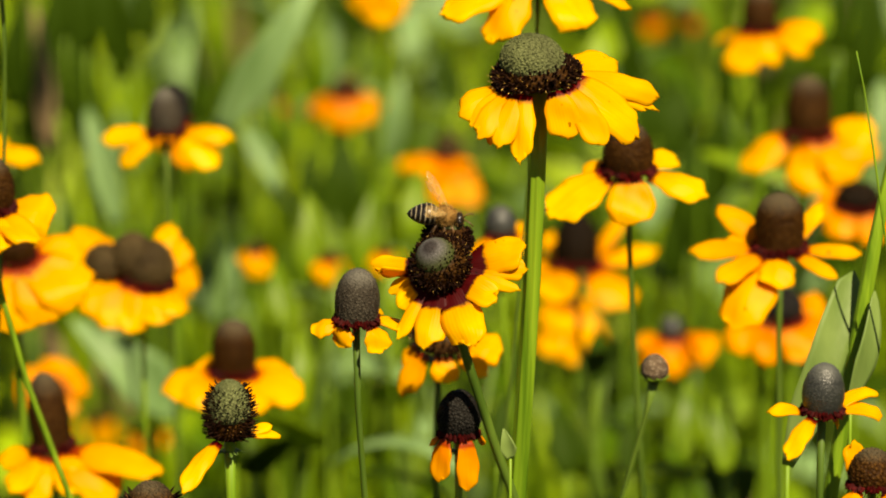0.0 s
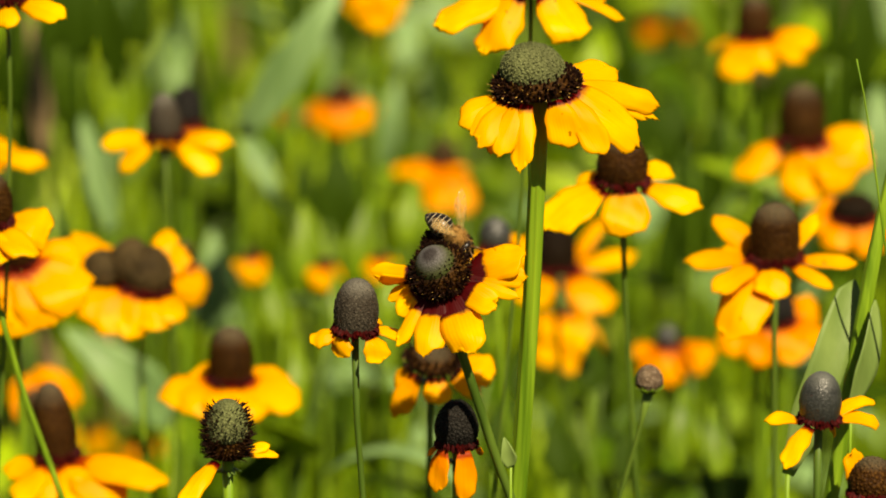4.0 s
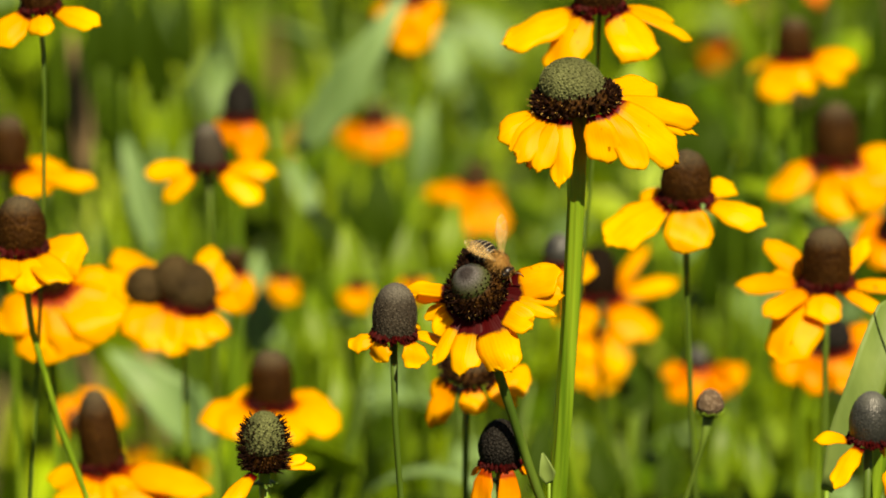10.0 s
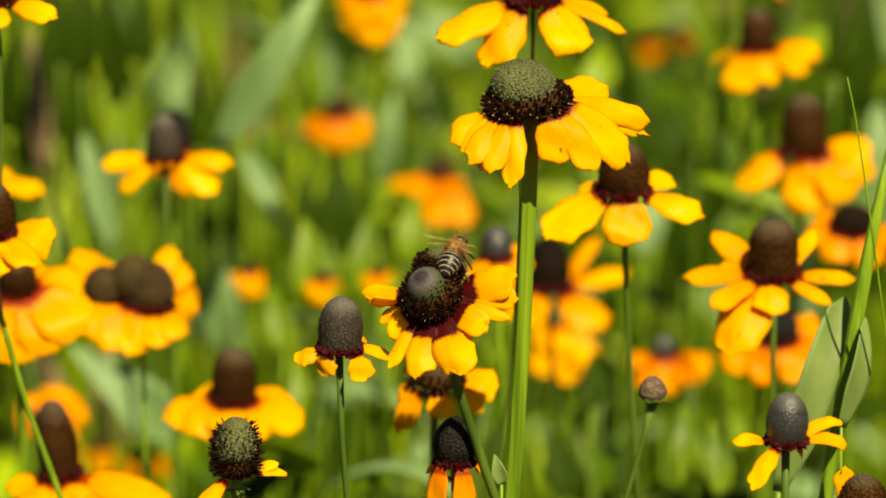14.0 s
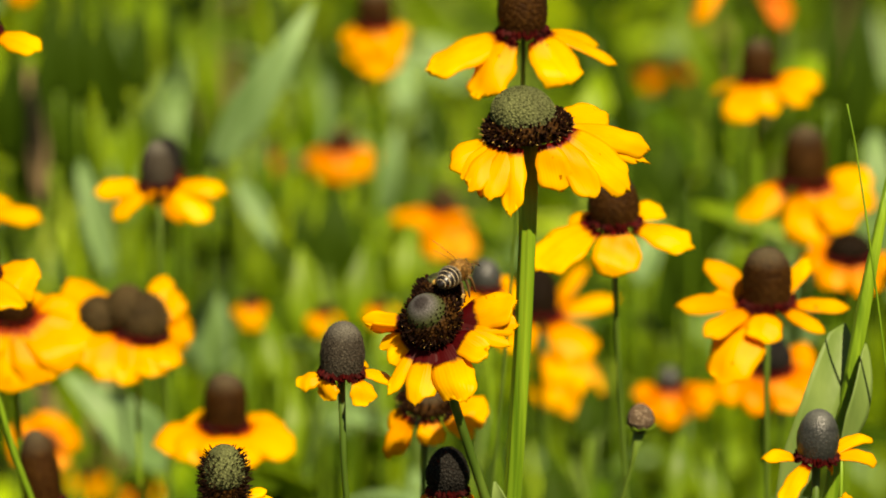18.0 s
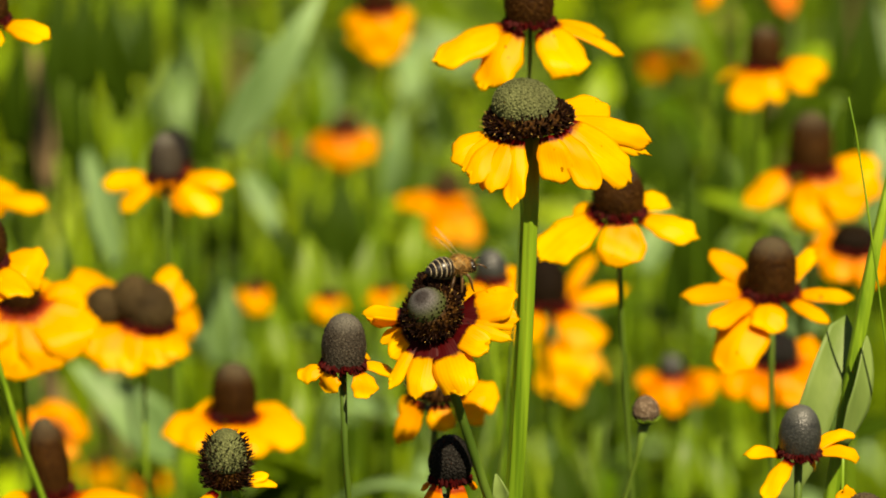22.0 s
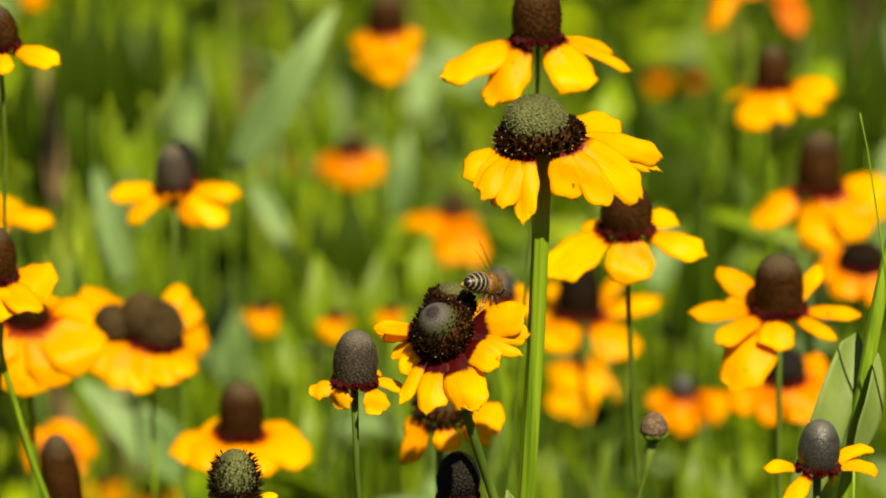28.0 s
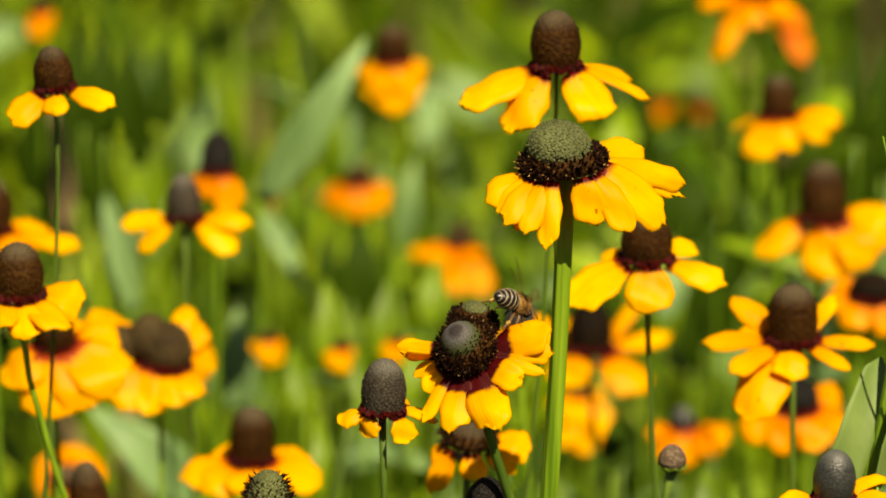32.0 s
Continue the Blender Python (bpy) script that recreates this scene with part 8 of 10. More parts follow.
    walk(PLANTS['AJ'], [
        (0, lean('AJ', 0.2, 0.5)), (0.5, lean('AJ', -0.4, -0.1)), (1, lean('AJ', 0.0, -0.4)), (1.5, lean('AJ', 0.3, -0.2)),
        (2, lean('AJ', -0.1, 0.2)), (2.5, lean('AJ', 0.1, 0.2)), (3, lean('AJ', 0.2, -0.0)), (3.5, lean('AJ', -0.4, -0.2)),
        (5.5, lean('AJ', 3.5, -1.7)), (6, lean('AJ', 4.1, -3.2)), (6.5, lean('AJ', 5.3, -4.9)), (7, lean('AJ', 4.3, -4.5)),
        (7.5, lean('AJ', 2.7, -4.1)), (8, lean('AJ', 5.0, -4.5)), (8.5, lean('AJ', 8.7, -5.2)), (9, lean('AJ', 9.5, -6.5)),
        (9.5, lean('AJ', 9.4, -4.4)), (10, lean('AJ', 5.3, 0.3)), (10.5, lean('AJ', 3.0, 2.4)), (11, lean('AJ', 2.2, 1.5)),
        (11.5, lean('AJ', -0.5, 0.1)), (12, lean('AJ', -0.2, -1.4)), (12.5, lean('AJ', -0.6, -1.2)), (13, lean('AJ', 0.0, -0.0)),
        (13.5, lean('AJ', 0.2, 1.3)), (14, lean('AJ', 0.2, 1.1)), (14.5, lean('AJ', -0.8, 0.3)), (16.5, lean('AJ', -0.3, 0.5)),
        (17, lean('AJ', -0.6, 0.9)), (17.5, lean('AJ', -1.6, 0.7)), (18, lean('AJ', -1.5, 0.5)), (18.5, lean('AJ', -1.7, -0.1)),
        (19, lean('AJ', -1.4, 0.4)), (19.5, lean('AJ', -1.3, 0.2)), (20, lean('AJ', -1.3, 0.8)), (20.5, lean('AJ', -0.9, 0.6)),
        (21, lean('AJ', -0.5, 0.2)), (21.5, lean('AJ', -1.0, -0.0)), (22, lean('AJ', -1.8, 0.2)), (22.5, lean('AJ', -1.8, 0.8)),
        (23, lean('AJ', -1.6, 0.8)), (23.5, lean('AJ', -1.4, 0.8)), (24, lean('AJ', -1.3, 0.2)), (24.5, lean('AJ', -1.0, 0.0)),
        (25, lean('AJ', -1.4, 0.4)), (25.5, lean('AJ', -1.6, 0.6)), (27.5, lean('AJ', -1.6, 0.5)), (28, lean('AJ', -1.9, 0.2)),
        (28.5, lean('AJ', -1.5, 0.4)), (29, lean('AJ', -1.1, 0.4)), (29.5, lean('AJ', -1.2, 0.3)), (30, lean('AJ', -1.8, 0.1)),
        (30.5, lean('AJ', -1.2, -0.1)), (31, lean('AJ', -0.6, -0.1)), (31.5, lean('AJ', 0.3, -0.3)), (32, lean('AJ', 0.6, -0.4)),
    ])
    walk(PLANTS['AR'], [
        (0, lean('AR', -0.7, -0.0)), (0.5, lean('AR', -0.3, -0.3)), (1, lean('AR', -0.2, -0.4)), (1.5, lean('AR', -0.5, -0.2)),
        (2, lean('AR', -0.8, 0.0)), (2.5, lean('AR', -0.8, -0.0)), (3, lean('AR', -0.2, -0.0)), (3.5, lean('AR', 0.3, -0.2)),
        (5.5, lean('AR', 0.2, 0.2)), (6, lean('AR', 0.7, 0.2)), (6.5, lean('AR', 2.7, -0.2)), (7, lean('AR', 1.8, -0.0)),
        (7.5, lean('AR', -2.9, -0.3)), (8, lean('AR', -4.9, -0.2)), (8.5, lean('AR', -3.7, -0.0)), (9, lean('AR', -2.3, -0.0)),
        (9.5, lean('AR', 0.0, 0.4)), (10, lean('AR', -0.2, 0.9)), (10.5, lean('AR', 0.0, 0.2)), (11, lean('AR', -2.0, -0.5)),
        (11.5, lean('AR', -2.3, -0.5)), (12, lean('AR', -0.3, -0.0)), (12.5, lean('AR', 0.3, 0.5)), (13, lean('AR', 0.0, -0.0)),
        (13.5, lean('AR', -1.0, -0.4)), (14, lean('AR', -1.7, -0.4)), (14.5, lean('AR', -1.7, -0.4)), (16.5, lean('AR', -1.5, -0.3)),
        (17, lean('AR', -1.8, -0.3)), (17.5, lean('AR', -2.0, -0.2)), (18, lean('AR', -1.0, -0.0)), (18.5, lean('AR', -1.0, -0.5)),
        (19, lean('AR', -1.5, -0.7)), (19.5, lean('AR', -2.0, -0.7)), (20, lean('AR', -1.7, -0.2)), (20.5, lean('AR', -1.0, -0.2)),
        (21, lean('AR', -0.5, -0.5)), (21.5, lean('AR', -1.3, -0.9)), (22, lean('AR', -2.0, -0.7)), (22.5, lean('AR', -2.2, -0.4)),
        (23, lean('AR', -1.5, -0.2)), (23.5, lean('AR', -0.7, -0.2)), (24, lean('AR', -1.0, -0.7)), (24.5, lean('AR', -1.7, -0.7)),
        (25, lean('AR', -1.8, -0.4)), (25.5, lean('AR', -1.5, -0.2)), (27.5, lean('AR', -1.7, -0.2)), (28, lean('AR', -1.7, -0.4)),
        (28.5, lean('AR', -1.7, -0.3)), (29, lean('AR', -1.5, -0.3)), (29.5, lean('AR', -1.5, -0.2)), (30, lean('AR', -1.5, -0.3)),
        (30.5, lean('AR', -1.0, -0.2)), (31, lean('AR', -0.7, -0.4)), (31.5, lean('AR', 0.0, -0.0)), (32, lean('AR', 1.0, 0.4)),
    ])
    walk(PLANTS['P'], [
        (0, lean('P', 0.2, -0.2)), (1, lean('P', 0.8, -1.3)), (2, lean('P', 0.6, -0.5)), (3, lean('P', 0.2, -0.9)),
        (6, lean('P', 1.7, -1.8)), (7, lean('P', 2.0, -4.2)), (8, lean('P', 2.8, -5.5)), (9, lean('P', 5.4, -7.9)),
        (10, lean('P', 1.7, -0.3)), (11, lean('P', -0.1, 0.7)), (12, lean('P', 1.5, -1.6)), (13, lean('P', 0.0, -0.0)),
        (14, lean('P', 0.0, -0.0)), (17, lean('P', 0.2, -0.0)), (18, lean('P', 0.0, 0.2)), (19, lean('P', -0.4, -0.4)),
        (20, lean('P', -0.4, 0.2)), (21, lean('P', 0.4, -0.4)), (22, lean('P', -0.4, -0.4)), (23, lean('P', -1.3, -0.0)),
        (24, lean('P', -0.4, -0.4)), (25, lean('P', -1.3, -0.5)), (28, lean('P', -0.8, -0.2)), (29, lean('P', -0.6, -0.2)),
        (30, lean('P', -1.5, -0.4)), (31, lean('P', -0.6, -0.9)), (32, lean('P', -0.6, -0.9)),
    ])
    walk(PLANTS['Q'], [
        (0, lean('Q', -0.0, -1.4)), (1, lean('Q', 0.0, -1.4)), (2, lean('Q', 0.0, -0.9)), (3, lean('Q', -0.2, -1.4)),
        (6, lean('Q', -0.5, -0.0)), (7, lean('Q', -1.6, 1.4)), (8, lean('Q', 2.9, 2.5)), (9, lean('Q', -2.4, 0.5)),
        (10, lean('Q', -2.2, -0.9)), (11, lean('Q', 0.2, -0.0)), (12, lean('Q', 0.4, -0.0)), (13, lean('Q', 0.0, -0.0)),
        (14, lean('Q', 0.0, -0.0)), (17, lean('Q', 0.7, -0.0)), (18, lean('Q', 1.1, -0.5)), (19, lean('Q', 0.9, -0.0)),
        (20, lean('Q', 1.6, -0.0)), (21, lean('Q', 2.2, -0.5)), (22, lean('Q', 0.9, -0.0)), (23, lean('Q', 0.9, -0.5)),
        (24, lean('Q', 1.1, -0.2)), (25, lean('Q', 0.5, -0.2)), (28, lean('Q', 0.7, -0.5)), (29, lean('Q', 1.1, -0.2)),
        (30, lean('Q', 0.2, -0.7)), (31, lean('Q', 0.2, -1.4)), (32, lean('Q', -0.7, -0.9)),
    ])
    walk(PLANTS['R'], [
        (0, lean('R', -0.7, -1.2)), (1, lean('R', -0.9, -1.4)), (2, lean('R', -0.7, -0.9)), (3, lean('R', -0.9, -1.2)),
        (6, lean('R', -0.2, 0.2)), (7, lean('R', 0.0, 1.2)), (8, lean('R', 5.6, 2.5)), (9, lean('R', -1.1, 0.9)),
        (10, lean('R', -1.4, -0.9)), (11, lean('R', 0.0, -0.2)), (12, lean('R', 0.7, -0.0)), (13, lean('R', 0.0, -0.0)),
        (14, lean('R', -0.2, -0.0)), (17, lean('R', 0.2, -0.0)), (18, lean('R', 0.9, -0.5)), (19, lean('R', 0.7, -0.0)),
        (20, lean('R', 1.3, -0.0)), (21, lean('R', 2.0, -0.5)), (22, lean('R', 0.7, -0.0)), (23, lean('R', 0.7, -0.2)),
        (24, lean('R', 0.7, -0.2)), (25, lean('R', 0.2, -0.3)), (28, lean('R', 0.4, -0.5)), (29, lean('R', 0.7, -0.2)),
        (30, lean('R', 0.0, -0.7)), (31, lean('R', 0.0, -1.2)), (32, lean('R', -0.5, -0.9)),
    ])
    walk(PLANTS['T2'], [
        (0, lean('T2', -0.2, -0.5)), (1, lean('T2', -1.2, -0.5)), (2, lean('T2', 0.2, -0.5)), (3, lean('T2', 0.0, -0.8)),
        (6, lean('T2', 0.0, -0.5)), (7, lean('T2', -1.7, -1.2)), (8, lean('T2', -4.4, 2.0)), (9, lean('T2', -3.7, -0.5)),
        (10, lean('T2', -3.0, -0.7)), (11, lean('T2', 0.5, 1.0)), (12, lean('T2', 0.5, 0.5)), (13, lean('T2', 0.0, -0.0)),
        (14, lean('T2', -1.2, 1.0)), (17, lean('T2', 0.0, 0.2)), (18, lean('T2', 1.0, 0.2)), (19, lean('T2', 0.2, 1.0)),
        (20, lean('T2', 1.2, 0.2)), (21, lean('T2', 1.7, -0.0)), (22, lean('T2', 0.0, 0.5)), (23, lean('T2', 0.7, 0.2)),
        (24, lean('T2', 0.5, 0.5)), (25, lean('T2', 0.0, 0.2)), (28, lean('T2', 0.5, -0.0)), (29, lean('T2', 0.7, 0.5)),
        (30, lean('T2', 0.2, -0.2)), (31, lean('T2', 0.5, -0.7)), (32, lean('T2', -1.9, -1.2)),
    ])
    walk(PLANTS['V'], [
        (0, lean('V', -3.3, -1.8)), (1, lean('V', -0.8, -2.9)), (2, lean('V', -8.5, -0.8)), (3, lean('V', -8.3, -0.2)),
        (6, lean('V', -6.4, -1.4)), (7, lean('V', -6.1, -0.8)), (8, lean('V', 4.1, -2.1)), (9, lean('V', 8.8, -2.8)),
        (10, lean('V', -7.4, -2.2)), (11, lean('V', -11.9, -0.7)), (12, lean('V', -4.1, -0.1)), (13, lean('V', 0.2, -1.2)),
        (14, lean('V', -9.4, -0.9)), (17, lean('V', -1.4, -1.1)), (18, lean('V', -11.6, -0.3)), (19, lean('V', -11.9, -0.5)),
        (20, lean('V', -4.2, -0.3)), (21, lean('V', -3.1, -1.1)), (22, lean('V', -11.1, -0.6)), (23, lean('V', -10.7, 0.4)),
        (24, lean('V', -3.3, -1.3)), (25, lean('V', -4.8, -1.5)), (28, lean('V', -4.7, 0.8)), (29, lean('V', -6.7, 0.6)),
        (30, lean('V', -9.9, -0.6)), (31, lean('V', -6.5, -1.1)), (32, lean('V', -4.3, -1.1)),
    ])
    walk(PLANTS['V2'], [
        (0, lean('V2', -0.2, -0.5)), (1, lean('V2', -1.2, -0.5)), (2, lean('V2', 0.2, -0.5)), (3, lean('V2', 0.0, -0.8)),
        (6, lean('V2', 0.0, -0.5)), (7, lean('V2', -1.7, -1.2)), (8, lean('V2', -4.4, 2.0)), (9, lean('V2', -3.7, -0.5)),
        (10, lean('V2', -3.0, -0.7)), (11, lean('V2', 0.5, 1.0)), (12, lean('V2', 0.5, 0.5)), (13, lean('V2', 0.0, -0.0)),
        (14, lean('V2', -1.2, 1.0)), (17, lean('V2', 0.0, 0.2)), (18, lean('V2', 1.0, 0.2)), (19, lean('V2', 0.2, 1.0)),
        (20, lean('V2', 1.2, 0.2)), (21, lean('V2', 1.7, -0.0)), (22, lean('V2', 0.0, 0.5)), (23, lean('V2', 0.7, 0.2)),
        (24, lean('V2', 0.5, 0.5)), (25, lean('V2', 0.0, 0.2)), (28, lean('V2', 0.5, -0.0)), (29, lean('V2', 0.7, 0.5)),
        (30, lean('V2', 0.2, -0.2)), (31, lean('V2', 0.5, -0.7)), (32, lean('V2', -1.9, -1.2)),
    ])
    walk(PLANTS['X'], [
        (0, lean('X', 0.8, -0.6)), (1, lean('X', 0.3, 0.6)), (2, lean('X', 1.1, -0.3)), (3, lean('X', 0.3, 0.3)),
        (6, lean('X', 2.8, -0.3)), (7, lean('X', -1.1, 0.9)), (8, lean('X', 0.5, 2.9)), (9, lean('X', -5.3, 2.0)),
        (10, lean('X', -2.0, -0.3)), (11, lean('X', 0.6, 0.6)), (12, lean('X', -0.0, 0.6)), (13, lean('X', 0.0, -0.0)),
        (14, lean('X', 0.0, 0.9)), (17, lean('X', 1.1, -0.3)), (18, lean('X', 1.7, -0.6)), (19, lean('X', 1.7, 1.2)),
        (20, lean('X', 1.1, -0.3)), (21, lean('X', 3.3, 0.3)), (22, lean('X', 0.8, 0.9)), (23, lean('X', 0.8, -0.0)),
        (24, lean('X', 1.1, 0.9)), (25, lean('X', 0.8, -0.0)), (28, lean('X', 0.3, 0.0)), (29, lean('X', 1.7, 0.3)),
        (30, lean('X', 0.8, -0.6)), (31, lean('X', 1.7, -1.2)), (32, lean('X', -0.8, -0.9)),
    ])
    walk(PLANTS['Y'], [
        (0, lean('Y', 0.8, -0.5)), (1, lean('Y', 0.3, 0.6)), (2, lean('Y', 1.0, -0.3)), (3, lean('Y', 0.2, 0.3)),
        (6, lean('Y', 2.6, -0.3)), (7, lean('Y', -1.0, 0.8)), (8, lean('Y', 0.5, 2.7)), (9, lean('Y', -5.0, 1.9)),
        (10, lean('Y', -1.9, -0.3)), (11, lean('Y', 0.5, 0.5)), (12, lean('Y', -0.0, 0.6)), (13, lean('Y', 0.0, -0.0)),
        (14, lean('Y', 0.0, 0.8)), (17, lean('Y', 1.0, -0.3)), (18, lean('Y', 1.6, -0.6)), (19, lean('Y', 1.6, 1.1)),
        (20, lean('Y', 1.0, -0.3)), (21, lean('Y', 3.1, 0.3)), (22, lean('Y', 0.8, 0.8)), (23, lean('Y', 0.8, -0.0)),
        (24, lean('Y', 1.0, 0.8)), (25, lean('Y', 0.8, -0.0)), (28, lean('Y', 0.3, 0.0)), (29, lean('Y', 1.6, 0.3)),
        (30, lean('Y', 0.8, -0.5)), (31, lean('Y', 1.6, -1.1)), (32, lean('Y', -0.8, -0.8)),
    ])
    walk(PLANTS['Z'], [
        (0, lean('Z', 0.7, -0.5)), (1, lean('Z', 0.2, 0.5)), (2, lean('Z', 1.0, -0.3)), (3, lean('Z', 0.2, 0.3)),
        (6, lean('Z', 2.5, -0.3)), (7, lean('Z', -1.0, 0.8)), (8, lean('Z', 0.5, 2.6)), (9, lean('Z', -4.7, 1.8)),
        (10, lean('Z', -1.7, -0.3)), (11, lean('Z', 0.5, 0.5)), (12, lean('Z', -0.0, 0.5)), (13, lean('Z', 0.0, -0.0)),
        (14, lean('Z', 0.0, 0.8)), (17, lean('Z', 1.0, -0.3)), (18, lean('Z', 1.5, -0.5)), (19, lean('Z', 1.5, 1.0)),
        (20, lean('Z', 1.0, -0.3)), (21, lean('Z', 2.9, 0.3)), (22, lean('Z', 0.7, 0.8)), (23, lean('Z', 0.7, -0.0)),
        (24, lean('Z', 1.0, 0.8)), (25, lean('Z', 0.7, -0.0)), (28, lean('Z', 0.2, 0.0)), (29, lean('Z', 1.5, 0.3)),
        (30, lean('Z', 0.7, -0.5)), (31, lean('Z', 1.5, -1.0)), (32, lean('Z', -0.7, -0.8)),
    ])
    walk(PLANTS['AA'], [
        (0, lean('AA', -0.7, 0.3)), (0.5, lean('AA', -0.1, 0.7)), (1, lean('AA', 0.7, 0.9)), (1.5, lean('AA', 1.5, 0.9)),
        (2, lean('AA', 0.8, 0.9)), (2.5, lean('AA', 0.7, 0.5)), (3, lean('AA', 1.6, 0.7)), (3.5, lean('AA', 2.0, 1.4)),
        (5.5, lean('AA', 3.5, 0.7)), (6, lean('AA', 7.5, 2.6)), (6.5, lean('AA', 10.4, 3.3)), (7, lean('AA', 12.2, 4.7)),
        (7.5, lean('AA', 6.9, 3.6)), (8, lean('AA', 2.9, 3.4)), (8.5, lean('AA', 4.1, 1.8)), (9, lean('AA', 3.2, -0.2)),
        (9.5, lean('AA', 3.7, 0.1)), (10, lean('AA', 3.9, 1.1)), (10.5, lean('AA', 2.9, 0.2)), (11, lean('AA', 0.5, -1.9)),
        (11.5, lean('AA', -0.7, -2.8)), (12, lean('AA', -0.1, -2.1)), (12.5, lean('AA', -0.1, -0.6)), (13, lean('AA', 0.9, -0.0)),
        (13.5, lean('AA', 0.8, -1.1)), (14, lean('AA', 1.4, -1.5)), (14.5, lean('AA', 0.3, -2.7)), (16.5, lean('AA', 2.1, 0.0)),
        (17, lean('AA', 0.4, -0.8)), (17.5, lean('AA', 0.6, -1.1)), (18, lean('AA', 1.4, -1.3)), (18.5, lean('AA', 1.6, -0.4)),
        (19, lean('AA', 2.1, 0.7)), (19.5, lean('AA', 2.2, 0.7)), (20, lean('AA', 1.2, 0.0)), (20.5, lean('AA', 1.0, -1.3)),
        (21, lean('AA', 1.0, -2.1)), (21.5, lean('AA', 1.8, -1.2)), (22, lean('AA', 1.3, -1.0)), (22.5, lean('AA', 1.5, 0.9)),
        (23, lean('AA', 0.7, 0.2)), (23.5, lean('AA', 1.2, 0.0)), (24, lean('AA', 0.3, -1.0)), (24.5, lean('AA', 0.6, -0.6)),
        (25, lean('AA', 0.7, 0.5)), (25.5, lean('AA', 1.4, 0.7)), (27.5, lean('AA', 0.8, -0.5)), (28, lean('AA', 0.5, -0.6)),
        (28.5, lean('AA', 0.6, -0.4)), (29, lean('AA', 1.9, 0.3)), (29.5, lean('AA', 1.6, 0.1)), (30, lean('AA', 1.5, -0.6)),
        (30.5, lean('AA', 1.1, -1.0)), (31, lean('AA', 2.6, -0.8)), (31.5, lean('AA', 4.2, 0.0)), (32, lean('AA', 4.5, 0.4)),
    ])
    walk(PLANTS['AC'], [
        (0, lean('AC', 0.7, -0.5)), (1, lean('AC', 0.2, 0.5)), (2, lean('AC', 1.0, -0.3)), (3, lean('AC', 0.2, 0.2)),
        (6, lean('AC', 2.4, -0.2)), (7, lean('AC', -1.0, 0.7)), (8, lean('AC', 0.5, 2.5)), (9, lean('AC', -4.6, 1.7)),
        (10, lean('AC', -1.7, -0.2)), (11, lean('AC', 0.5, 0.5)), (12, lean('AC', -0.0, 0.5)), (13, lean('AC', 0.0, -0.0)),
        (14, lean('AC', 0.0, 0.7)), (17, lean('AC', 0.9, -0.2)), (18, lean('AC', 1.4, -0.5)), (19, lean('AC', 1.4, 1.0)),
        (20, lean('AC', 1.0, -0.2)), (21, lean('AC', 2.9, 0.3)), (22, lean('AC', 0.7, 0.8)), (23, lean('AC', 0.7, -0.0)),
        (24, lean('AC', 0.9, 0.7)), (25, lean('AC', 0.7, -0.0)), (28, lean('AC', 0.2, 0.0)), (29, lean('AC', 1.4, 0.3)),
        (30, lean('AC', 0.7, -0.5)), (31, lean('AC', 1.4, -1.0)), (32, lean('AC', -0.7, -0.7)),
    ])
    walk(PLANTS['AD'], [
        (0, lean('AD', 0.7, -0.5)), (1, lean('AD', 0.2, 0.5)), (2, lean('AD', 1.0, -0.3)), (3, lean('AD', 0.2, 0.2)),
        (6, lean('AD', 2.4, -0.2)), (7, lean('AD', -1.0, 0.7)), (8, lean('AD', 0.5, 2.5)), (9, lean('AD', -4.6, 1.7)),
        (10, lean('AD', -1.7, -0.2)), (11, lean('AD', 0.5, 0.5)), (12, lean('AD', -0.0, 0.5)), (13, lean('AD', 0.0, -0.0)),
        (14, lean('AD', 0.0, 0.7)), (17, lean('AD', 0.9, -0.2)), (18, lean('AD', 1.4, -0.5)), (19, lean('AD', 1.4, 1.0)),
        (20, lean('AD', 1.0, -0.2)), (21, lean('AD', 2.9, 0.3)), (22, lean('AD', 0.7, 0.8)), (23, lean('AD', 0.7, -0.0)),
        (24, lean('AD', 0.9, 0.7)), (25, lean('AD', 0.7, -0.0)), (28, lean('AD', 0.2, 0.0)), (29, lean('AD', 1.4, 0.3)),
        (30, lean('AD', 0.7, -0.5)), (31, lean('AD', 1.4, -1.0)), (32, lean('AD', -0.7, -0.7)),
    ])
    walk(PLANTS['AE'], [
        (0, lean('AE', 0.7, -0.5)), (1, lean('AE', 0.2, 0.5)), (2, lean('AE', 1.0, -0.3)), (3, lean('AE', 0.2, 0.2)),
        (6, lean('AE', 2.4, -0.2)), (7, lean('AE', -1.0, 0.7)), (8, lean('AE', 0.5, 2.5)), (9, lean('AE', -4.6, 1.7)),
        (10, lean('AE', -1.7, -0.2)), (11, lean('AE', 0.5, 0.5)), (12, lean('AE', -0.0, 0.5)), (13, lean('AE', 0.0, -0.0)),
        (14, lean('AE', 0.0, 0.7)), (17, lean('AE', 0.9, -0.2)), (18, lean('AE', 1.4, -0.5)), (19, lean('AE', 1.4, 1.0)),
        (20, lean('AE', 1.0, -0.2)), (21, lean('AE', 2.9, 0.3)), (22, lean('AE', 0.7, 0.8)), (23, lean('AE', 0.7, -0.0)),
        (24, lean('AE', 0.9, 0.7)), (25, lean('AE', 0.7, -0.0)), (28, lean('AE', 0.2, 0.0)), (29, lean('AE', 1.4, 0.3)),
        (30, lean('AE', 0.7, -0.5)), (31, lean('AE', 1.4, -1.0)), (32, lean('AE', -0.7, -0.7)),
    ])
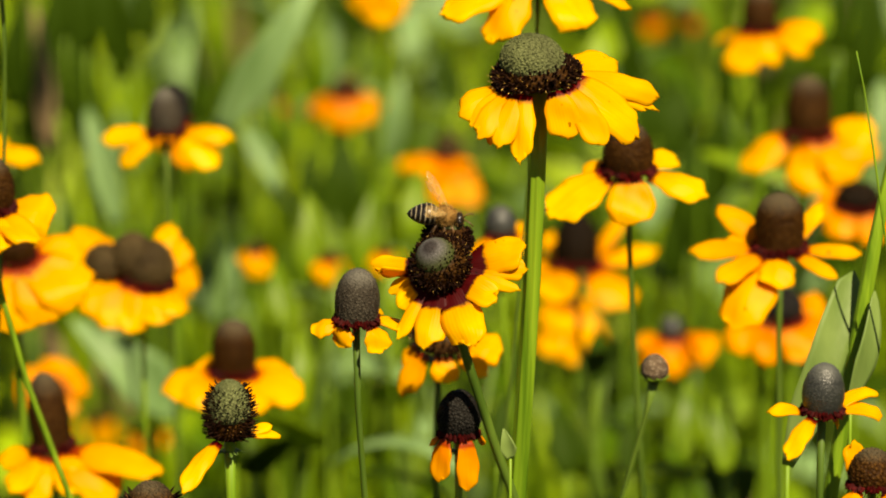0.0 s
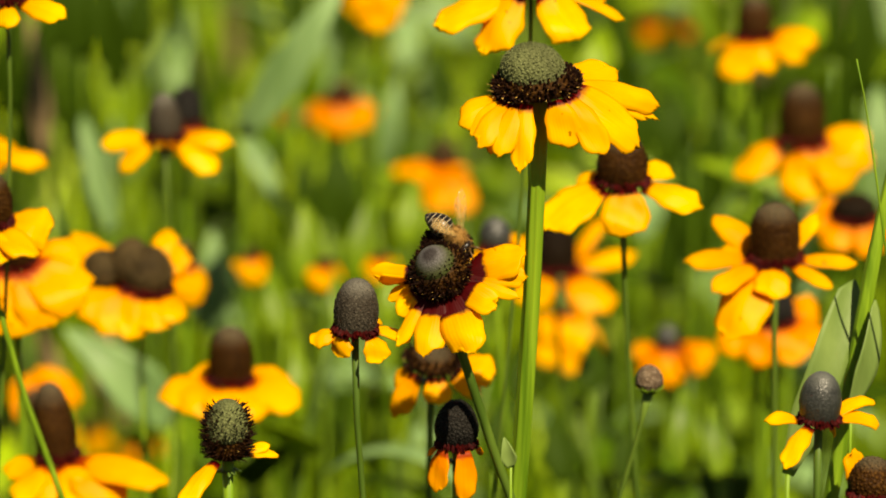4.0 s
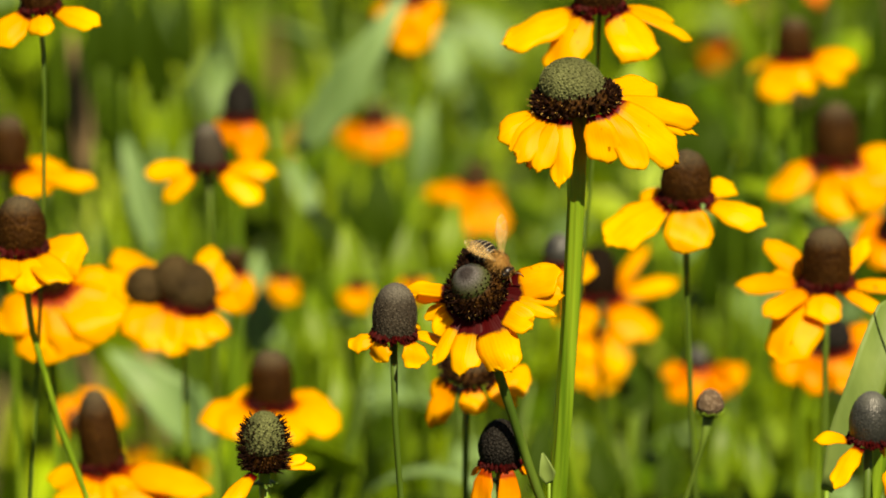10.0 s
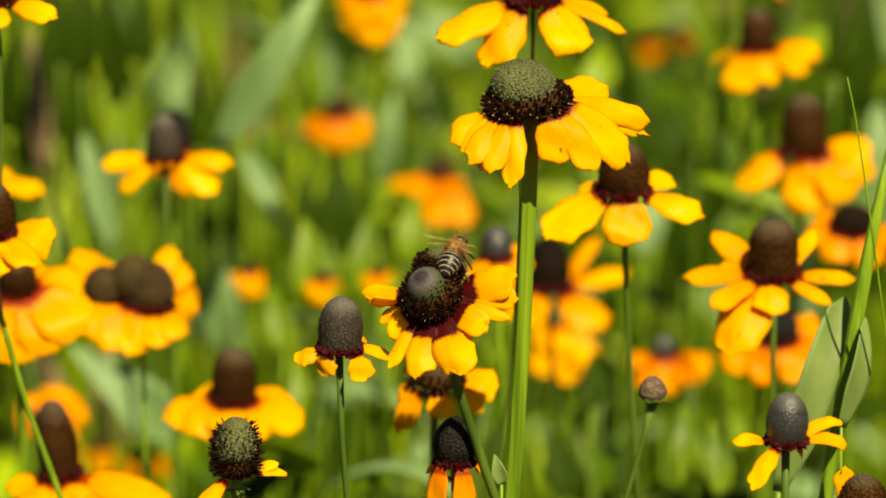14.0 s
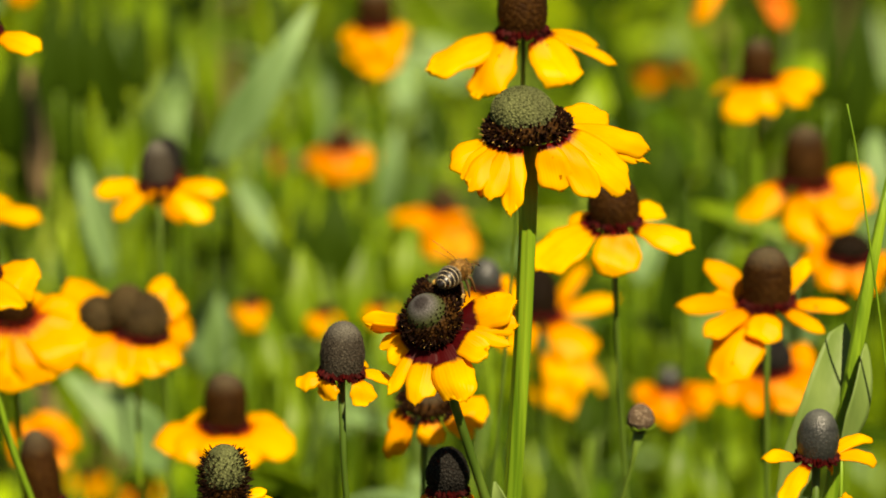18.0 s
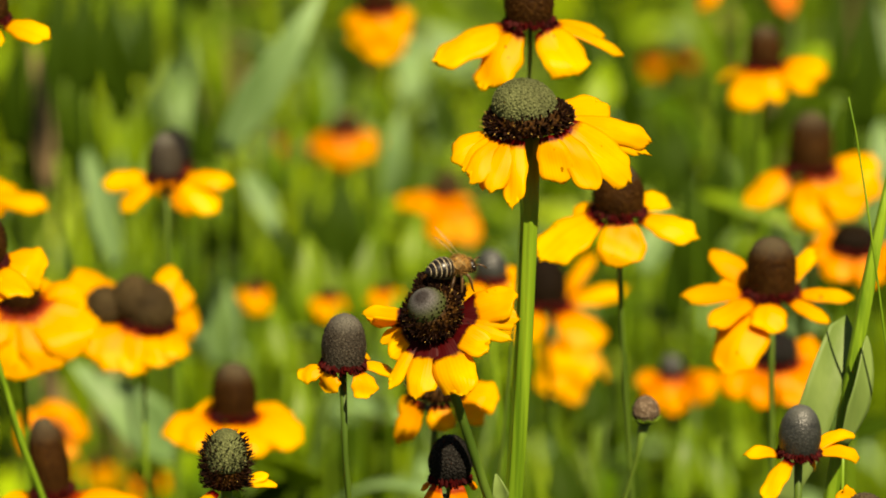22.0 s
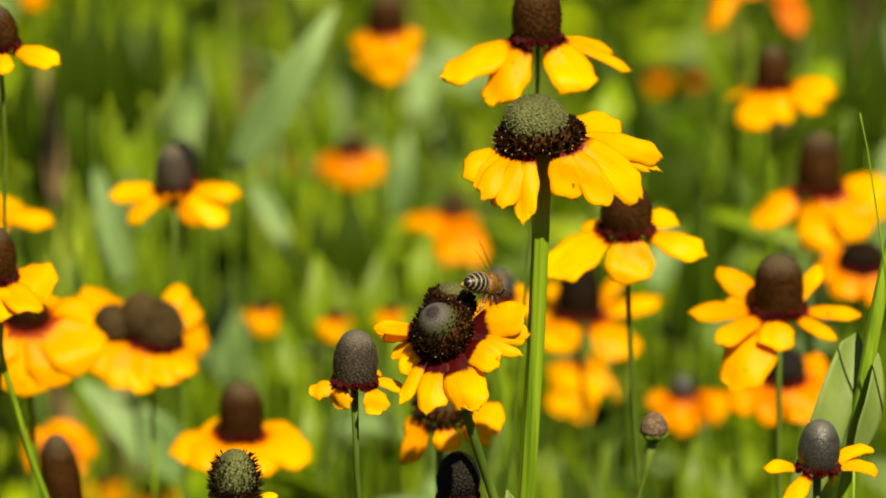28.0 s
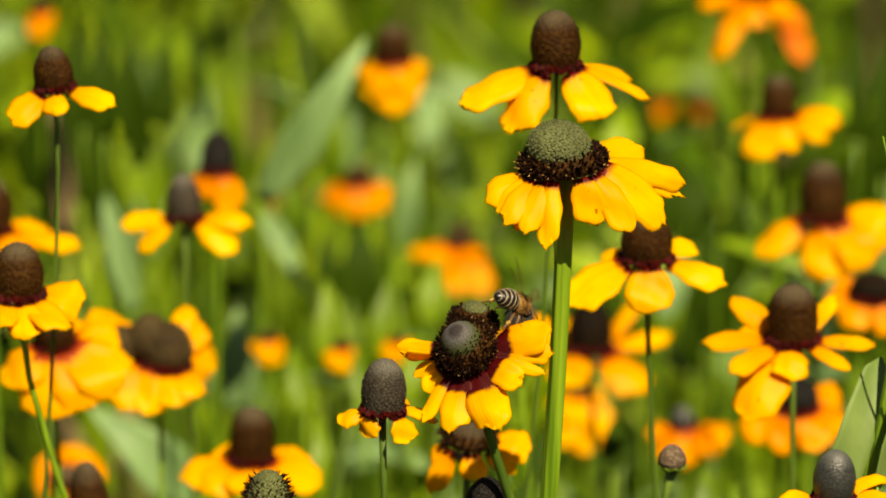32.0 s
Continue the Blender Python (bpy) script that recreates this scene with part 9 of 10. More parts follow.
    walk(PLANTS['AF'], [
        (0, lean('AF', 0.8, -2.9)), (1, lean('AF', 0.6, -3.0)), (2, lean('AF', 1.2, -2.0)), (3, lean('AF', 1.1, -2.0)),
        (6, lean('AF', 2.8, 1.0)), (7, lean('AF', -3.0, 5.0)), (8, lean('AF', 7.8, 3.2)), (9, lean('AF', 8.1, 1.3)),
        (10, lean('AF', 10.1, -3.1)), (11, lean('AF', 5.9, -2.0)), (12, lean('AF', 0.6, -1.6)), (13, lean('AF', 0.5, -2.5)),
        (14, lean('AF', 1.1, -3.3)), (17, lean('AF', 2.2, -1.4)), (18, lean('AF', 2.9, -2.9)), (19, lean('AF', 2.1, -3.0)),
        (20, lean('AF', 3.1, -2.7)), (21, lean('AF', 4.0, -3.1)), (22, lean('AF', 1.5, -2.2)), (23, lean('AF', 1.2, -2.3)),
        (24, lean('AF', 0.9, -2.1)), (25, lean('AF', -0.2, -1.9)), (28, lean('AF', -0.8, -1.6)), (29, lean('AF', -0.8, -1.0)),
        (30, lean('AF', -2.1, -1.5)), (31, lean('AF', -2.5, -2.0)), (32, lean('AF', -3.5, -1.5)),
    ])
    walk(PLANTS['AF2'], [
        (0, lean('AF2', -1.2, -2.9)), (1, lean('AF2', -1.8, -3.2)), (2, lean('AF2', -1.6, -2.4)), (3, lean('AF2', -2.1, -2.6)),
        (6, lean('AF2', -1.5, -0.1)), (7, lean('AF2', -1.2, 1.4)), (8, lean('AF2', 7.2, 3.6)), (9, lean('AF2', -3.2, 1.3)),
        (10, lean('AF2', -3.7, -1.5)), (11, lean('AF2', -1.8, -0.3)), (12, lean('AF2', -0.9, 0.2)), (13, lean('AF2', -2.1, 0.1)),
        (14, lean('AF2', -2.5, 0.0)), (17, lean('AF2', -2.3, -0.2)), (18, lean('AF2', -1.3, -1.0)), (19, lean('AF2', -1.9, -0.4)),
        (20, lean('AF2', -0.9, -0.4)), (21, lean('AF2', -0.0, -1.2)), (22, lean('AF2', -2.3, -0.6)), (23, lean('AF2', -2.4, -1.1)),
        (24, lean('AF2', -2.5, -1.1)), (25, lean('AF2', -3.4, -1.2)), (28, lean('AF2', -3.4, -1.7)), (29, lean('AF2', -3.2, -1.5)),
        (30, lean('AF2', -4.3, -2.3)), (31, lean('AF2', -4.5, -3.1)), (32, lean('AF2', -5.3, -2.8)),
    ])
    walk(PLANTS['AH'], [
        (0, lean('AH', 1.0, -0.7)), (1, lean('AH', 0.3, 0.7)), (2, lean('AH', 1.3, -0.4)), (3, lean('AH', 0.3, 0.3)),
        (6, lean('AH', 3.3, -0.3)), (7, lean('AH', -1.3, 1.0)), (8, lean('AH', 0.6, 3.4)), (9, lean('AH', -6.2, 2.4)),
        (10, lean('AH', -2.3, -0.3)), (11, lean('AH', 0.7, 0.7)), (12, lean('AH', -0.0, 0.7)), (13, lean('AH', 0.0, -0.0)),
        (14, lean('AH', 0.0, 1.0)), (17, lean('AH', 1.3, -0.3)), (18, lean('AH', 2.0, -0.7)), (19, lean('AH', 2.0, 1.4)),
        (20, lean('AH', 1.3, -0.3)), (21, lean('AH', 3.9, 0.4)), (22, lean('AH', 1.0, 1.0)), (23, lean('AH', 1.0, -0.0)),
        (24, lean('AH', 1.3, 1.0)), (25, lean('AH', 1.0, -0.0)), (28, lean('AH', 0.3, 0.0)), (29, lean('AH', 1.9, 0.4)),
        (30, lean('AH', 1.0, -0.7)), (31, lean('AH', 1.9, -1.4)), (32, lean('AH', -1.0, -1.0)),
    ])
    walk(PLANTS['AG'], [
        (0, lean('AG', 0.4, 0.9)), (1, lean('AG', 1.3, 1.6)), (2, lean('AG', 1.1, 1.6)), (3, lean('AG', 1.3, 1.4)),
        (6, lean('AG', 16.0, 5.4)), (7, lean('AG', 16.9, 5.0)), (8, lean('AG', 14.5, 8.8)), (9, lean('AG', 11.4, 7.7)),
        (10, lean('AG', 7.8, 9.6)), (11, lean('AG', 0.9, 2.5)), (12, lean('AG', 3.8, 0.7)), (13, lean('AG', 0.0, -0.0)),
        (14, lean('AG', 1.3, 0.5)), (17, lean('AG', 0.9, -0.0)), (18, lean('AG', 0.4, 0.9)), (19, lean('AG', 0.2, -0.2)),
        (20, lean('AG', 0.4, 1.1)), (21, lean('AG', 0.0, 0.5)), (22, lean('AG', 0.7, -0.0)), (23, lean('AG', 0.2, 1.4)),
        (24, lean('AG', 0.0, 0.5)), (25, lean('AG', 0.7, 1.8)), (28, lean('AG', 0.2, 1.6)), (29, lean('AG', 0.0, -0.0)),
        (30, lean('AG', 0.9, 1.2)), (31, lean('AG', 4.9, 4.2)), (32, lean('AG', 7.0, 11.0)),
    ])
    walk(PLANTS['AW'], [
        (0, lean('AW', 0.0, -0.4)), (1, lean('AW', 0.9, -0.5)), (2, lean('AW', 0.9, -0.0)), (3, lean('AW', 0.7, -0.2)),
        (6, lean('AW', 12.2, 2.1)), (7, lean('AW', 8.9, 3.9)), (8, lean('AW', 11.6, 5.8)), (9, lean('AW', 6.4, 2.9)),
        (10, lean('AW', 5.7, 3.6)), (11, lean('AW', 0.6, -0.3)), (12, lean('AW', 3.1, 1.1)), (13, lean('AW', 0.0, -0.0)),
        (14, lean('AW', 1.1, -0.0)), (17, lean('AW', 0.9, 0.0)), (18, lean('AW', 0.4, -0.2)), (19, lean('AW', 0.0, -0.7)),
        (20, lean('AW', 0.7, -0.0)), (21, lean('AW', 0.2, -0.7)), (22, lean('AW', 0.4, -0.7)), (23, lean('AW', 0.2, -0.2)),
        (24, lean('AW', 0.0, -0.7)), (25, lean('AW', 0.4, -0.0)), (28, lean('AW', 0.2, -0.7)), (29, lean('AW', 0.0, -0.7)),
        (30, lean('AW', 0.4, -0.0)), (31, lean('AW', 1.5, 0.4)), (32, lean('AW', -0.0, 0.9)),
    ])
    walk(PLANTS['I2'], [
        (0, lean('I2', 0.2, 1.0)), (1, lean('I2', 0.9, 0.7)), (2, lean('I2', 0.9, 1.0)), (3, lean('I2', 0.4, 0.7)),
        (6, lean('I2', -2.8, 1.9)), (7, lean('I2', -4.1, 3.6)), (8, lean('I2', -1.8, 1.2)), (9, lean('I2', 0.0, 0.5)),
        (10, lean('I2', 0.4, 0.2)), (11, lean('I2', -0.7, -0.0)), (12, lean('I2', 2.7, 0.7)), (13, lean('I2', 0.0, -0.0)),
        (14, lean('I2', 1.4, -0.0)), (17, lean('I2', 0.9, 0.7)), (18, lean('I2', 0.0, 0.7)), (19, lean('I2', 0.0, 0.5)),
        (20, lean('I2', 0.0, 1.2)), (21, lean('I2', 0.0, 0.2)), (22, lean('I2', 0.4, 0.5)), (23, lean('I2', 0.0, 1.0)),
        (24, lean('I2', 0.2, 0.2)), (25, lean('I2', 0.2, 0.7)), (28, lean('I2', 0.0, 0.2)), (29, lean('I2', 0.2, 0.7)),
        (30, lean('I2', 0.7, 1.0)), (31, lean('I2', 1.8, 0.7)), (32, lean('I2', 0.5, 1.0)),
    ])
    walk(PLANTS['I3'], [
        (0, lean('I3', 0.3, 1.2)), (1, lean('I3', 1.1, 0.9)), (2, lean('I3', 1.1, 1.2)), (3, lean('I3', 0.5, 0.9)),
        (6, lean('I3', -3.4, 2.3)), (7, lean('I3', -5.0, 4.4)), (8, lean('I3', -2.2, 1.4)), (9, lean('I3', 0.0, 0.6)),
        (10, lean('I3', 0.5, 0.3)), (11, lean('I3', -0.8, -0.0)), (12, lean('I3', 3.3, 0.9)), (13, lean('I3', 0.0, -0.0)),
        (14, lean('I3', 1.7, -0.0)), (17, lean('I3', 1.1, 0.9)), (18, lean('I3', 0.0, 0.9)), (19, lean('I3', 0.0, 0.6)),
        (20, lean('I3', 0.0, 1.5)), (21, lean('I3', 0.0, 0.3)), (22, lean('I3', 0.5, 0.6)), (23, lean('I3', 0.0, 1.2)),
        (24, lean('I3', 0.3, 0.3)), (25, lean('I3', 0.3, 0.9)), (28, lean('I3', 0.0, 0.3)), (29, lean('I3', 0.3, 0.9)),
        (30, lean('I3', 0.8, 1.2)), (31, lean('I3', 2.2, 0.9)), (32, lean('I3', 0.6, 1.2)),
    ])
    walk(PLANTS['I4'], [
        (0, lean('I4', 0.3, 1.2)), (1, lean('I4', 1.1, 0.9)), (2, lean('I4', 1.1, 1.2)), (3, lean('I4', 0.5, 0.9)),
        (6, lean('I4', -3.4, 2.3)), (7, lean('I4', -5.0, 4.4)), (8, lean('I4', -2.2, 1.4)), (9, lean('I4', 0.0, 0.6)),
        (10, lean('I4', 0.5, 0.3)), (11, lean('I4', -0.8, -0.0)), (12, lean('I4', 3.3, 0.9)), (13, lean('I4', 0.0, -0.0)),
        (14, lean('I4', 1.7, -0.0)), (17, lean('I4', 1.1, 0.9)), (18, lean('I4', 0.0, 0.9)), (19, lean('I4', 0.0, 0.6)),
        (20, lean('I4', 0.0, 1.5)), (21, lean('I4', 0.0, 0.3)), (22, lean('I4', 0.5, 0.6)), (23, lean('I4', 0.0, 1.2)),
        (24, lean('I4', 0.3, 0.3)), (25, lean('I4', 0.3, 0.9)), (28, lean('I4', 0.0, 0.3)), (29, lean('I4', 0.3, 0.9)),
        (30, lean('I4', 0.8, 1.2)), (31, lean('I4', 2.2, 0.9)), (32, lean('I4', 0.6, 1.2)),
    ])
    walk(PLANTS['AT'], [
        (0, lean('AT', -0.7, -1.3)), (1, lean('AT', -1.0, -1.6)), (2, lean('AT', -0.8, -1.0)), (3, lean('AT', -1.0, -1.3)),
        (6, lean('AT', -0.3, 0.3)), (7, lean('AT', 0.0, 1.3)), (8, lean('AT', 6.1, 2.8)), (9, lean('AT', -1.2, 1.0)),
        (10, lean('AT', -1.5, -1.0)), (11, lean('AT', 0.0, -0.3)), (12, lean('AT', 0.7, -0.0)), (13, lean('AT', 0.0, -0.0)),
        (14, lean('AT', -0.2, -0.0)), (17, lean('AT', 0.2, -0.0)), (18, lean('AT', 1.0, -0.5)), (19, lean('AT', 0.7, -0.0)),
        (20, lean('AT', 1.5, -0.0)), (21, lean('AT', 2.2, -0.5)), (22, lean('AT', 0.7, -0.0)), (23, lean('AT', 0.7, -0.3)),
        (24, lean('AT', 0.7, -0.3)), (25, lean('AT', 0.2, -0.3)), (28, lean('AT', 0.5, -0.5)), (29, lean('AT', 0.7, -0.3)),
        (30, lean('AT', 0.0, -0.8)), (31, lean('AT', 0.0, -1.3)), (32, lean('AT', -0.5, -1.0)),
    ])
    walk(PLANTS['AU'], [
        (0, lean('AU', -0.8, -1.4)), (1, lean('AU', -1.1, -1.7)), (2, lean('AU', -0.8, -1.1)), (3, lean('AU', -1.1, -1.4)),
        (6, lean('AU', -0.3, 0.3)), (7, lean('AU', 0.0, 1.4)), (8, lean('AU', 6.5, 3.0)), (9, lean('AU', -1.3, 1.1)),
        (10, lean('AU', -1.6, -1.1)), (11, lean('AU', 0.0, -0.3)), (12, lean('AU', 0.8, -0.0)), (13, lean('AU', 0.0, -0.0)),
        (14, lean('AU', -0.3, -0.0)), (17, lean('AU', 0.2, -0.0)), (18, lean('AU', 1.0, -0.6)), (19, lean('AU', 0.8, -0.0)),
        (20, lean('AU', 1.6, -0.0)), (21, lean('AU', 2.3, -0.6)), (22, lean('AU', 0.8, -0.0)), (23, lean('AU', 0.8, -0.3)),
        (24, lean('AU', 0.8, -0.3)), (25, lean('AU', 0.3, -0.3)), (28, lean('AU', 0.5, -0.6)), (29, lean('AU', 0.8, -0.3)),
        (30, lean('AU', 0.0, -0.8)), (31, lean('AU', 0.0, -1.4)), (32, lean('AU', -0.5, -1.1)),
    ])
    walk(PLANTS['AV'], [
        (0, lean('AV', 0.8, -0.5)), (1, lean('AV', 0.3, 0.6)), (2, lean('AV', 1.0, -0.3)), (3, lean('AV', 0.2, 0.3)),
        (6, lean('AV', 2.6, -0.3)), (7, lean('AV', -1.0, 0.8)), (8, lean('AV', 0.5, 2.7)), (9, lean('AV', -5.0, 1.9)),
        (10, lean('AV', -1.9, -0.3)), (11, lean('AV', 0.5, 0.5)), (12, lean('AV', -0.0, 0.6)), (13, lean('AV', 0.0, -0.0)),
        (14, lean('AV', 0.0, 0.8)), (17, lean('AV', 1.0, -0.3)), (18, lean('AV', 1.6, -0.6)), (19, lean('AV', 1.6, 1.1)),
        (20, lean('AV', 1.0, -0.3)), (21, lean('AV', 3.1, 0.3)), (22, lean('AV', 0.8, 0.8)), (23, lean('AV', 0.8, -0.0)),
        (24, lean('AV', 1.0, 0.8)), (25, lean('AV', 0.8, -0.0)), (28, lean('AV', 0.3, 0.0)), (29, lean('AV', 1.6, 0.3)),
        (30, lean('AV', 0.8, -0.5)), (31, lean('AV', 1.6, -1.1)), (32, lean('AV', -0.8, -0.8)),
    ])
    walk(PLANTS['T'], [
        (0, lean('T', 0.0, 0.5)), (0.5, lean('T', -0.7, -0.0)), (1, lean('T', -0.2, 0.2)), (1.5, lean('T', -0.2, 0.2)),
        (2, lean('T', -0.4, 0.4)), (2.5, lean('T', -0.2, 0.4)), (3, lean('T', -0.0, 0.2)), (3.5, lean('T', -0.5, -0.0)),
        (5.5, lean('T', 2.1, -1.5)), (6, lean('T', 2.4, -3.1)), (6.5, lean('T', 3.3, -4.2)), (7, lean('T', 2.3, -4.2)),
        (7.5, lean('T', 1.4, -4.7)), (8, lean('T', 2.4, -4.5)), (8.5, lean('T', 5.7, -5.3)), (9, lean('T', 7.1, -7.1)),
        (9.5, lean('T', 5.9, -3.8)), (10, lean('T', 3.8, -0.0)), (10.5, lean('T', 2.3, 1.8)), (11, lean('T', 1.0, 1.6)),
        (11.5, lean('T', -0.4, -0.4)), (12, lean('T', -1.1, -1.1)), (12.5, lean('T', -0.9, -1.1)), (13, lean('T', 0.0, -0.0)),
        (13.5, lean('T', -0.4, 1.6)), (14, lean('T', 0.4, 1.1)), (14.5, lean('T', -1.0, 0.4)), (16.5, lean('T', -0.4, 0.7)),
        (17, lean('T', -0.7, 1.3)), (17.5, lean('T', -1.4, 0.7)), (18, lean('T', -1.4, 0.9)), (18.5, lean('T', -1.4, 0.2)),
        (19, lean('T', -1.0, 0.4)), (19.5, lean('T', -1.6, 0.4)), (20, lean('T', -1.4, 0.7)), (20.5, lean('T', -1.2, 0.7)),
        (21, lean('T', -0.7, 0.4)), (21.5, lean('T', -1.2, 0.2)), (22, lean('T', -1.7, 0.2)), (22.5, lean('T', -1.6, 0.9)),
        (23, lean('T', -1.4, 1.1)), (23.5, lean('T', -1.2, 1.1)), (24, lean('T', -1.2, 0.5)), (24.5, lean('T', -1.2, 0.2)),
        (25, lean('T', -1.6, 0.5)), (25.5, lean('T', -1.7, 0.7)), (27.5, lean('T', -1.6, 0.7)), (28, lean('T', -1.9, 0.5)),
        (28.5, lean('T', -1.4, 0.7)), (29, lean('T', -1.2, 0.7)), (29.5, lean('T', -1.4, 0.7)), (30, lean('T', -1.9, 0.5)),
        (30.5, lean('T', -1.4, 0.3)), (31, lean('T', -0.9, 0.4)), (31.5, lean('T', -0.2, 0.2)), (32, lean('T', 0.0, -0.0)),
    ])
    walk(PLANTS['l1'], [
        (0, lean('l1', 0.1, -3.5)), (1, lean('l1', -1.8, -5.1)), (2, lean('l1', -2.8, -2.4)), (3, lean('l1', -1.2, -1.8)),
        (6, lean('l1', 24.9, -1.9)), (7, lean('l1', 22.1, 2.5)), (8, lean('l1', 21.9, 1.6)), (9, lean('l1', 17.4, -1.5)),
        (10, lean('l1', 11.7, -0.7)), (11, lean('l1', 5.8, -0.3)), (12, lean('l1', 4.7, 0.3)), (13, lean('l1', 0.0, -0.0)),
        (14, lean('l1', 1.1, -0.9)), (17, lean('l1', -0.3, -0.6)), (18, lean('l1', 0.2, 1.5)), (19, lean('l1', 0.6, 1.9)),
        (20, lean('l1', -0.1, 0.2)), (21, lean('l1', 0.0, 0.2)), (22, lean('l1', 1.2, 2.7)), (23, lean('l1', 0.8, 3.3)),
        (24, lean('l1', 0.1, -0.1)), (25, lean('l1', 0.8, 0.1)), (28, lean('l1', 1.7, 2.8)), (29, lean('l1', 1.1, 2.9)),
        (30, lean('l1', 1.1, 0.3)), (31, lean('l1', 4.0, 0.7)), (32, lean('l1', 6.6, 1.8)),
    ])
    walk(PLANTS['l2'], [
        (0, lean('l2', 0.8, -0.6)), (1, lean('l2', 0.3, 0.6)), (2, lean('l2', 1.1, -0.3)), (3, lean('l2', 0.3, 0.3)),
        (6, lean('l2', 2.8, -0.3)), (7, lean('l2', -1.1, 0.9)), (8, lean('l2', 0.5, 2.9)), (9, lean('l2', -5.3, 2.0)),
        (10, lean('l2', -2.0, -0.3)), (11, lean('l2', 0.6, 0.6)), (12, lean('l2', -0.0, 0.6)), (13, lean('l2', 0.0, -0.0)),
        (14, lean('l2', 0.0, 0.9)), (17, lean('l2', 1.1, -0.3)), (18, lean('l2', 1.7, -0.6)), (19, lean('l2', 1.7, 1.2)),
        (20, lean('l2', 1.1, -0.3)), (21, lean('l2', 3.3, 0.3)), (22, lean('l2', 0.8, 0.9)), (23, lean('l2', 0.8, -0.0)),
        (24, lean('l2', 1.1, 0.9)), (25, lean('l2', 0.8, -0.0)), (28, lean('l2', 0.3, 0.0)), (29, lean('l2', 1.7, 0.3)),
        (30, lean('l2', 0.8, -0.6)), (31, lean('l2', 1.7, -1.2)), (32, lean('l2', -0.8, -0.9)),
    ])
    walk(PLANTS['l3'], [
        (0, lean('l3', 0.5, 1.1)), (1, lean('l3', 1.6, 1.9)), (2, lean('l3', 1.3, 1.9)), (3, lean('l3', 1.6, 1.6)),
        (6, lean('l3', -2.1, 1.9)), (7, lean('l3', -3.9, 4.0)), (8, lean('l3', 0.0, -0.6)), (9, lean('l3', 1.8, 0.5)),
        (10, lean('l3', 2.3, -1.1)), (11, lean('l3', -1.5, -0.5)), (12, lean('l3', 4.4, 0.8)), (13, lean('l3', 0.0, -0.0)),
        (14, lean('l3', 1.6, 0.5)), (17, lean('l3', 1.0, -0.0)), (18, lean('l3', 0.5, 1.1)), (19, lean('l3', 0.3, -0.3)),
        (20, lean('l3', 0.5, 1.3)), (21, lean('l3', 0.0, 0.5)), (22, lean('l3', 0.8, -0.0)), (23, lean('l3', 0.3, 1.6)),
        (24, lean('l3', 0.0, 0.5)), (25, lean('l3', 0.8, 2.1)), (28, lean('l3', 0.3, 1.9)), (29, lean('l3', 0.0, -0.0)),
        (30, lean('l3', 1.0, 1.4)), (31, lean('l3', 2.3, 0.5)), (32, lean('l3', 0.8, 1.6)),
    ])
    walk(PLANTS['l4'], [
        (0, lean('l4', 0.2, 1.1)), (1, lean('l4', 1.0, 0.8)), (2, lean('l4', 1.0, 1.0)), (3, lean('l4', 0.5, 0.8)),
        (6, lean('l4', -3.0, 2.1)), (7, lean('l4', -4.5, 3.9)), (8, lean('l4', -2.0, 1.3)), (9, lean('l4', 0.0, 0.5)),
        (10, lean('l4', 0.5, 0.3)), (11, lean('l4', -0.7, -0.0)), (12, lean('l4', 3.0, 0.8)), (13, lean('l4', 0.0, -0.0)),
        (14, lean('l4', 1.5, -0.0)), (17, lean('l4', 1.0, 0.8)), (18, lean('l4', 0.0, 0.8)), (19, lean('l4', 0.0, 0.5)),
        (20, lean('l4', 0.0, 1.3)), (21, lean('l4', 0.0, 0.3)), (22, lean('l4', 0.5, 0.5)), (23, lean('l4', 0.0, 1.0)),
        (24, lean('l4', 0.2, 0.3)), (25, lean('l4', 0.2, 0.8)), (28, lean('l4', 0.0, 0.3)), (29, lean('l4', 0.2, 0.8)),
        (30, lean('l4', 0.7, 1.1)), (31, lean('l4', 2.0, 0.8)), (32, lean('l4', 0.5, 1.0)),
    ])
    walk(PLANTS['l5'], [
        (0, lean('l5', 0.2, 0.9)), (1, lean('l5', 0.8, 0.7)), (2, lean('l5', 0.8, 0.9)), (3, lean('l5', 0.4, 0.7)),
        (6, lean('l5', -2.6, 1.8)), (7, lean('l5', -3.8, 3.3)), (8, lean('l5', -1.7, 1.1)), (9, lean('l5', 0.0, 0.4)),
        (10, lean('l5', 0.4, 0.2)), (11, lean('l5', -0.6, -0.0)), (12, lean('l5', 2.5, 0.7)), (13, lean('l5', 0.0, -0.0)),
        (14, lean('l5', 1.3, -0.0)), (17, lean('l5', 0.8, 0.7)), (18, lean('l5', 0.0, 0.7)), (19, lean('l5', 0.0, 0.4)),
        (20, lean('l5', 0.0, 1.1)), (21, lean('l5', 0.0, 0.2)), (22, lean('l5', 0.4, 0.4)), (23, lean('l5', 0.0, 0.9)),
        (24, lean('l5', 0.2, 0.2)), (25, lean('l5', 0.2, 0.7)), (28, lean('l5', 0.0, 0.2)), (29, lean('l5', 0.2, 0.7)),
        (30, lean('l5', 0.6, 0.9)), (31, lean('l5', 1.7, 0.7)), (32, lean('l5', 0.4, 0.9)),
    ])
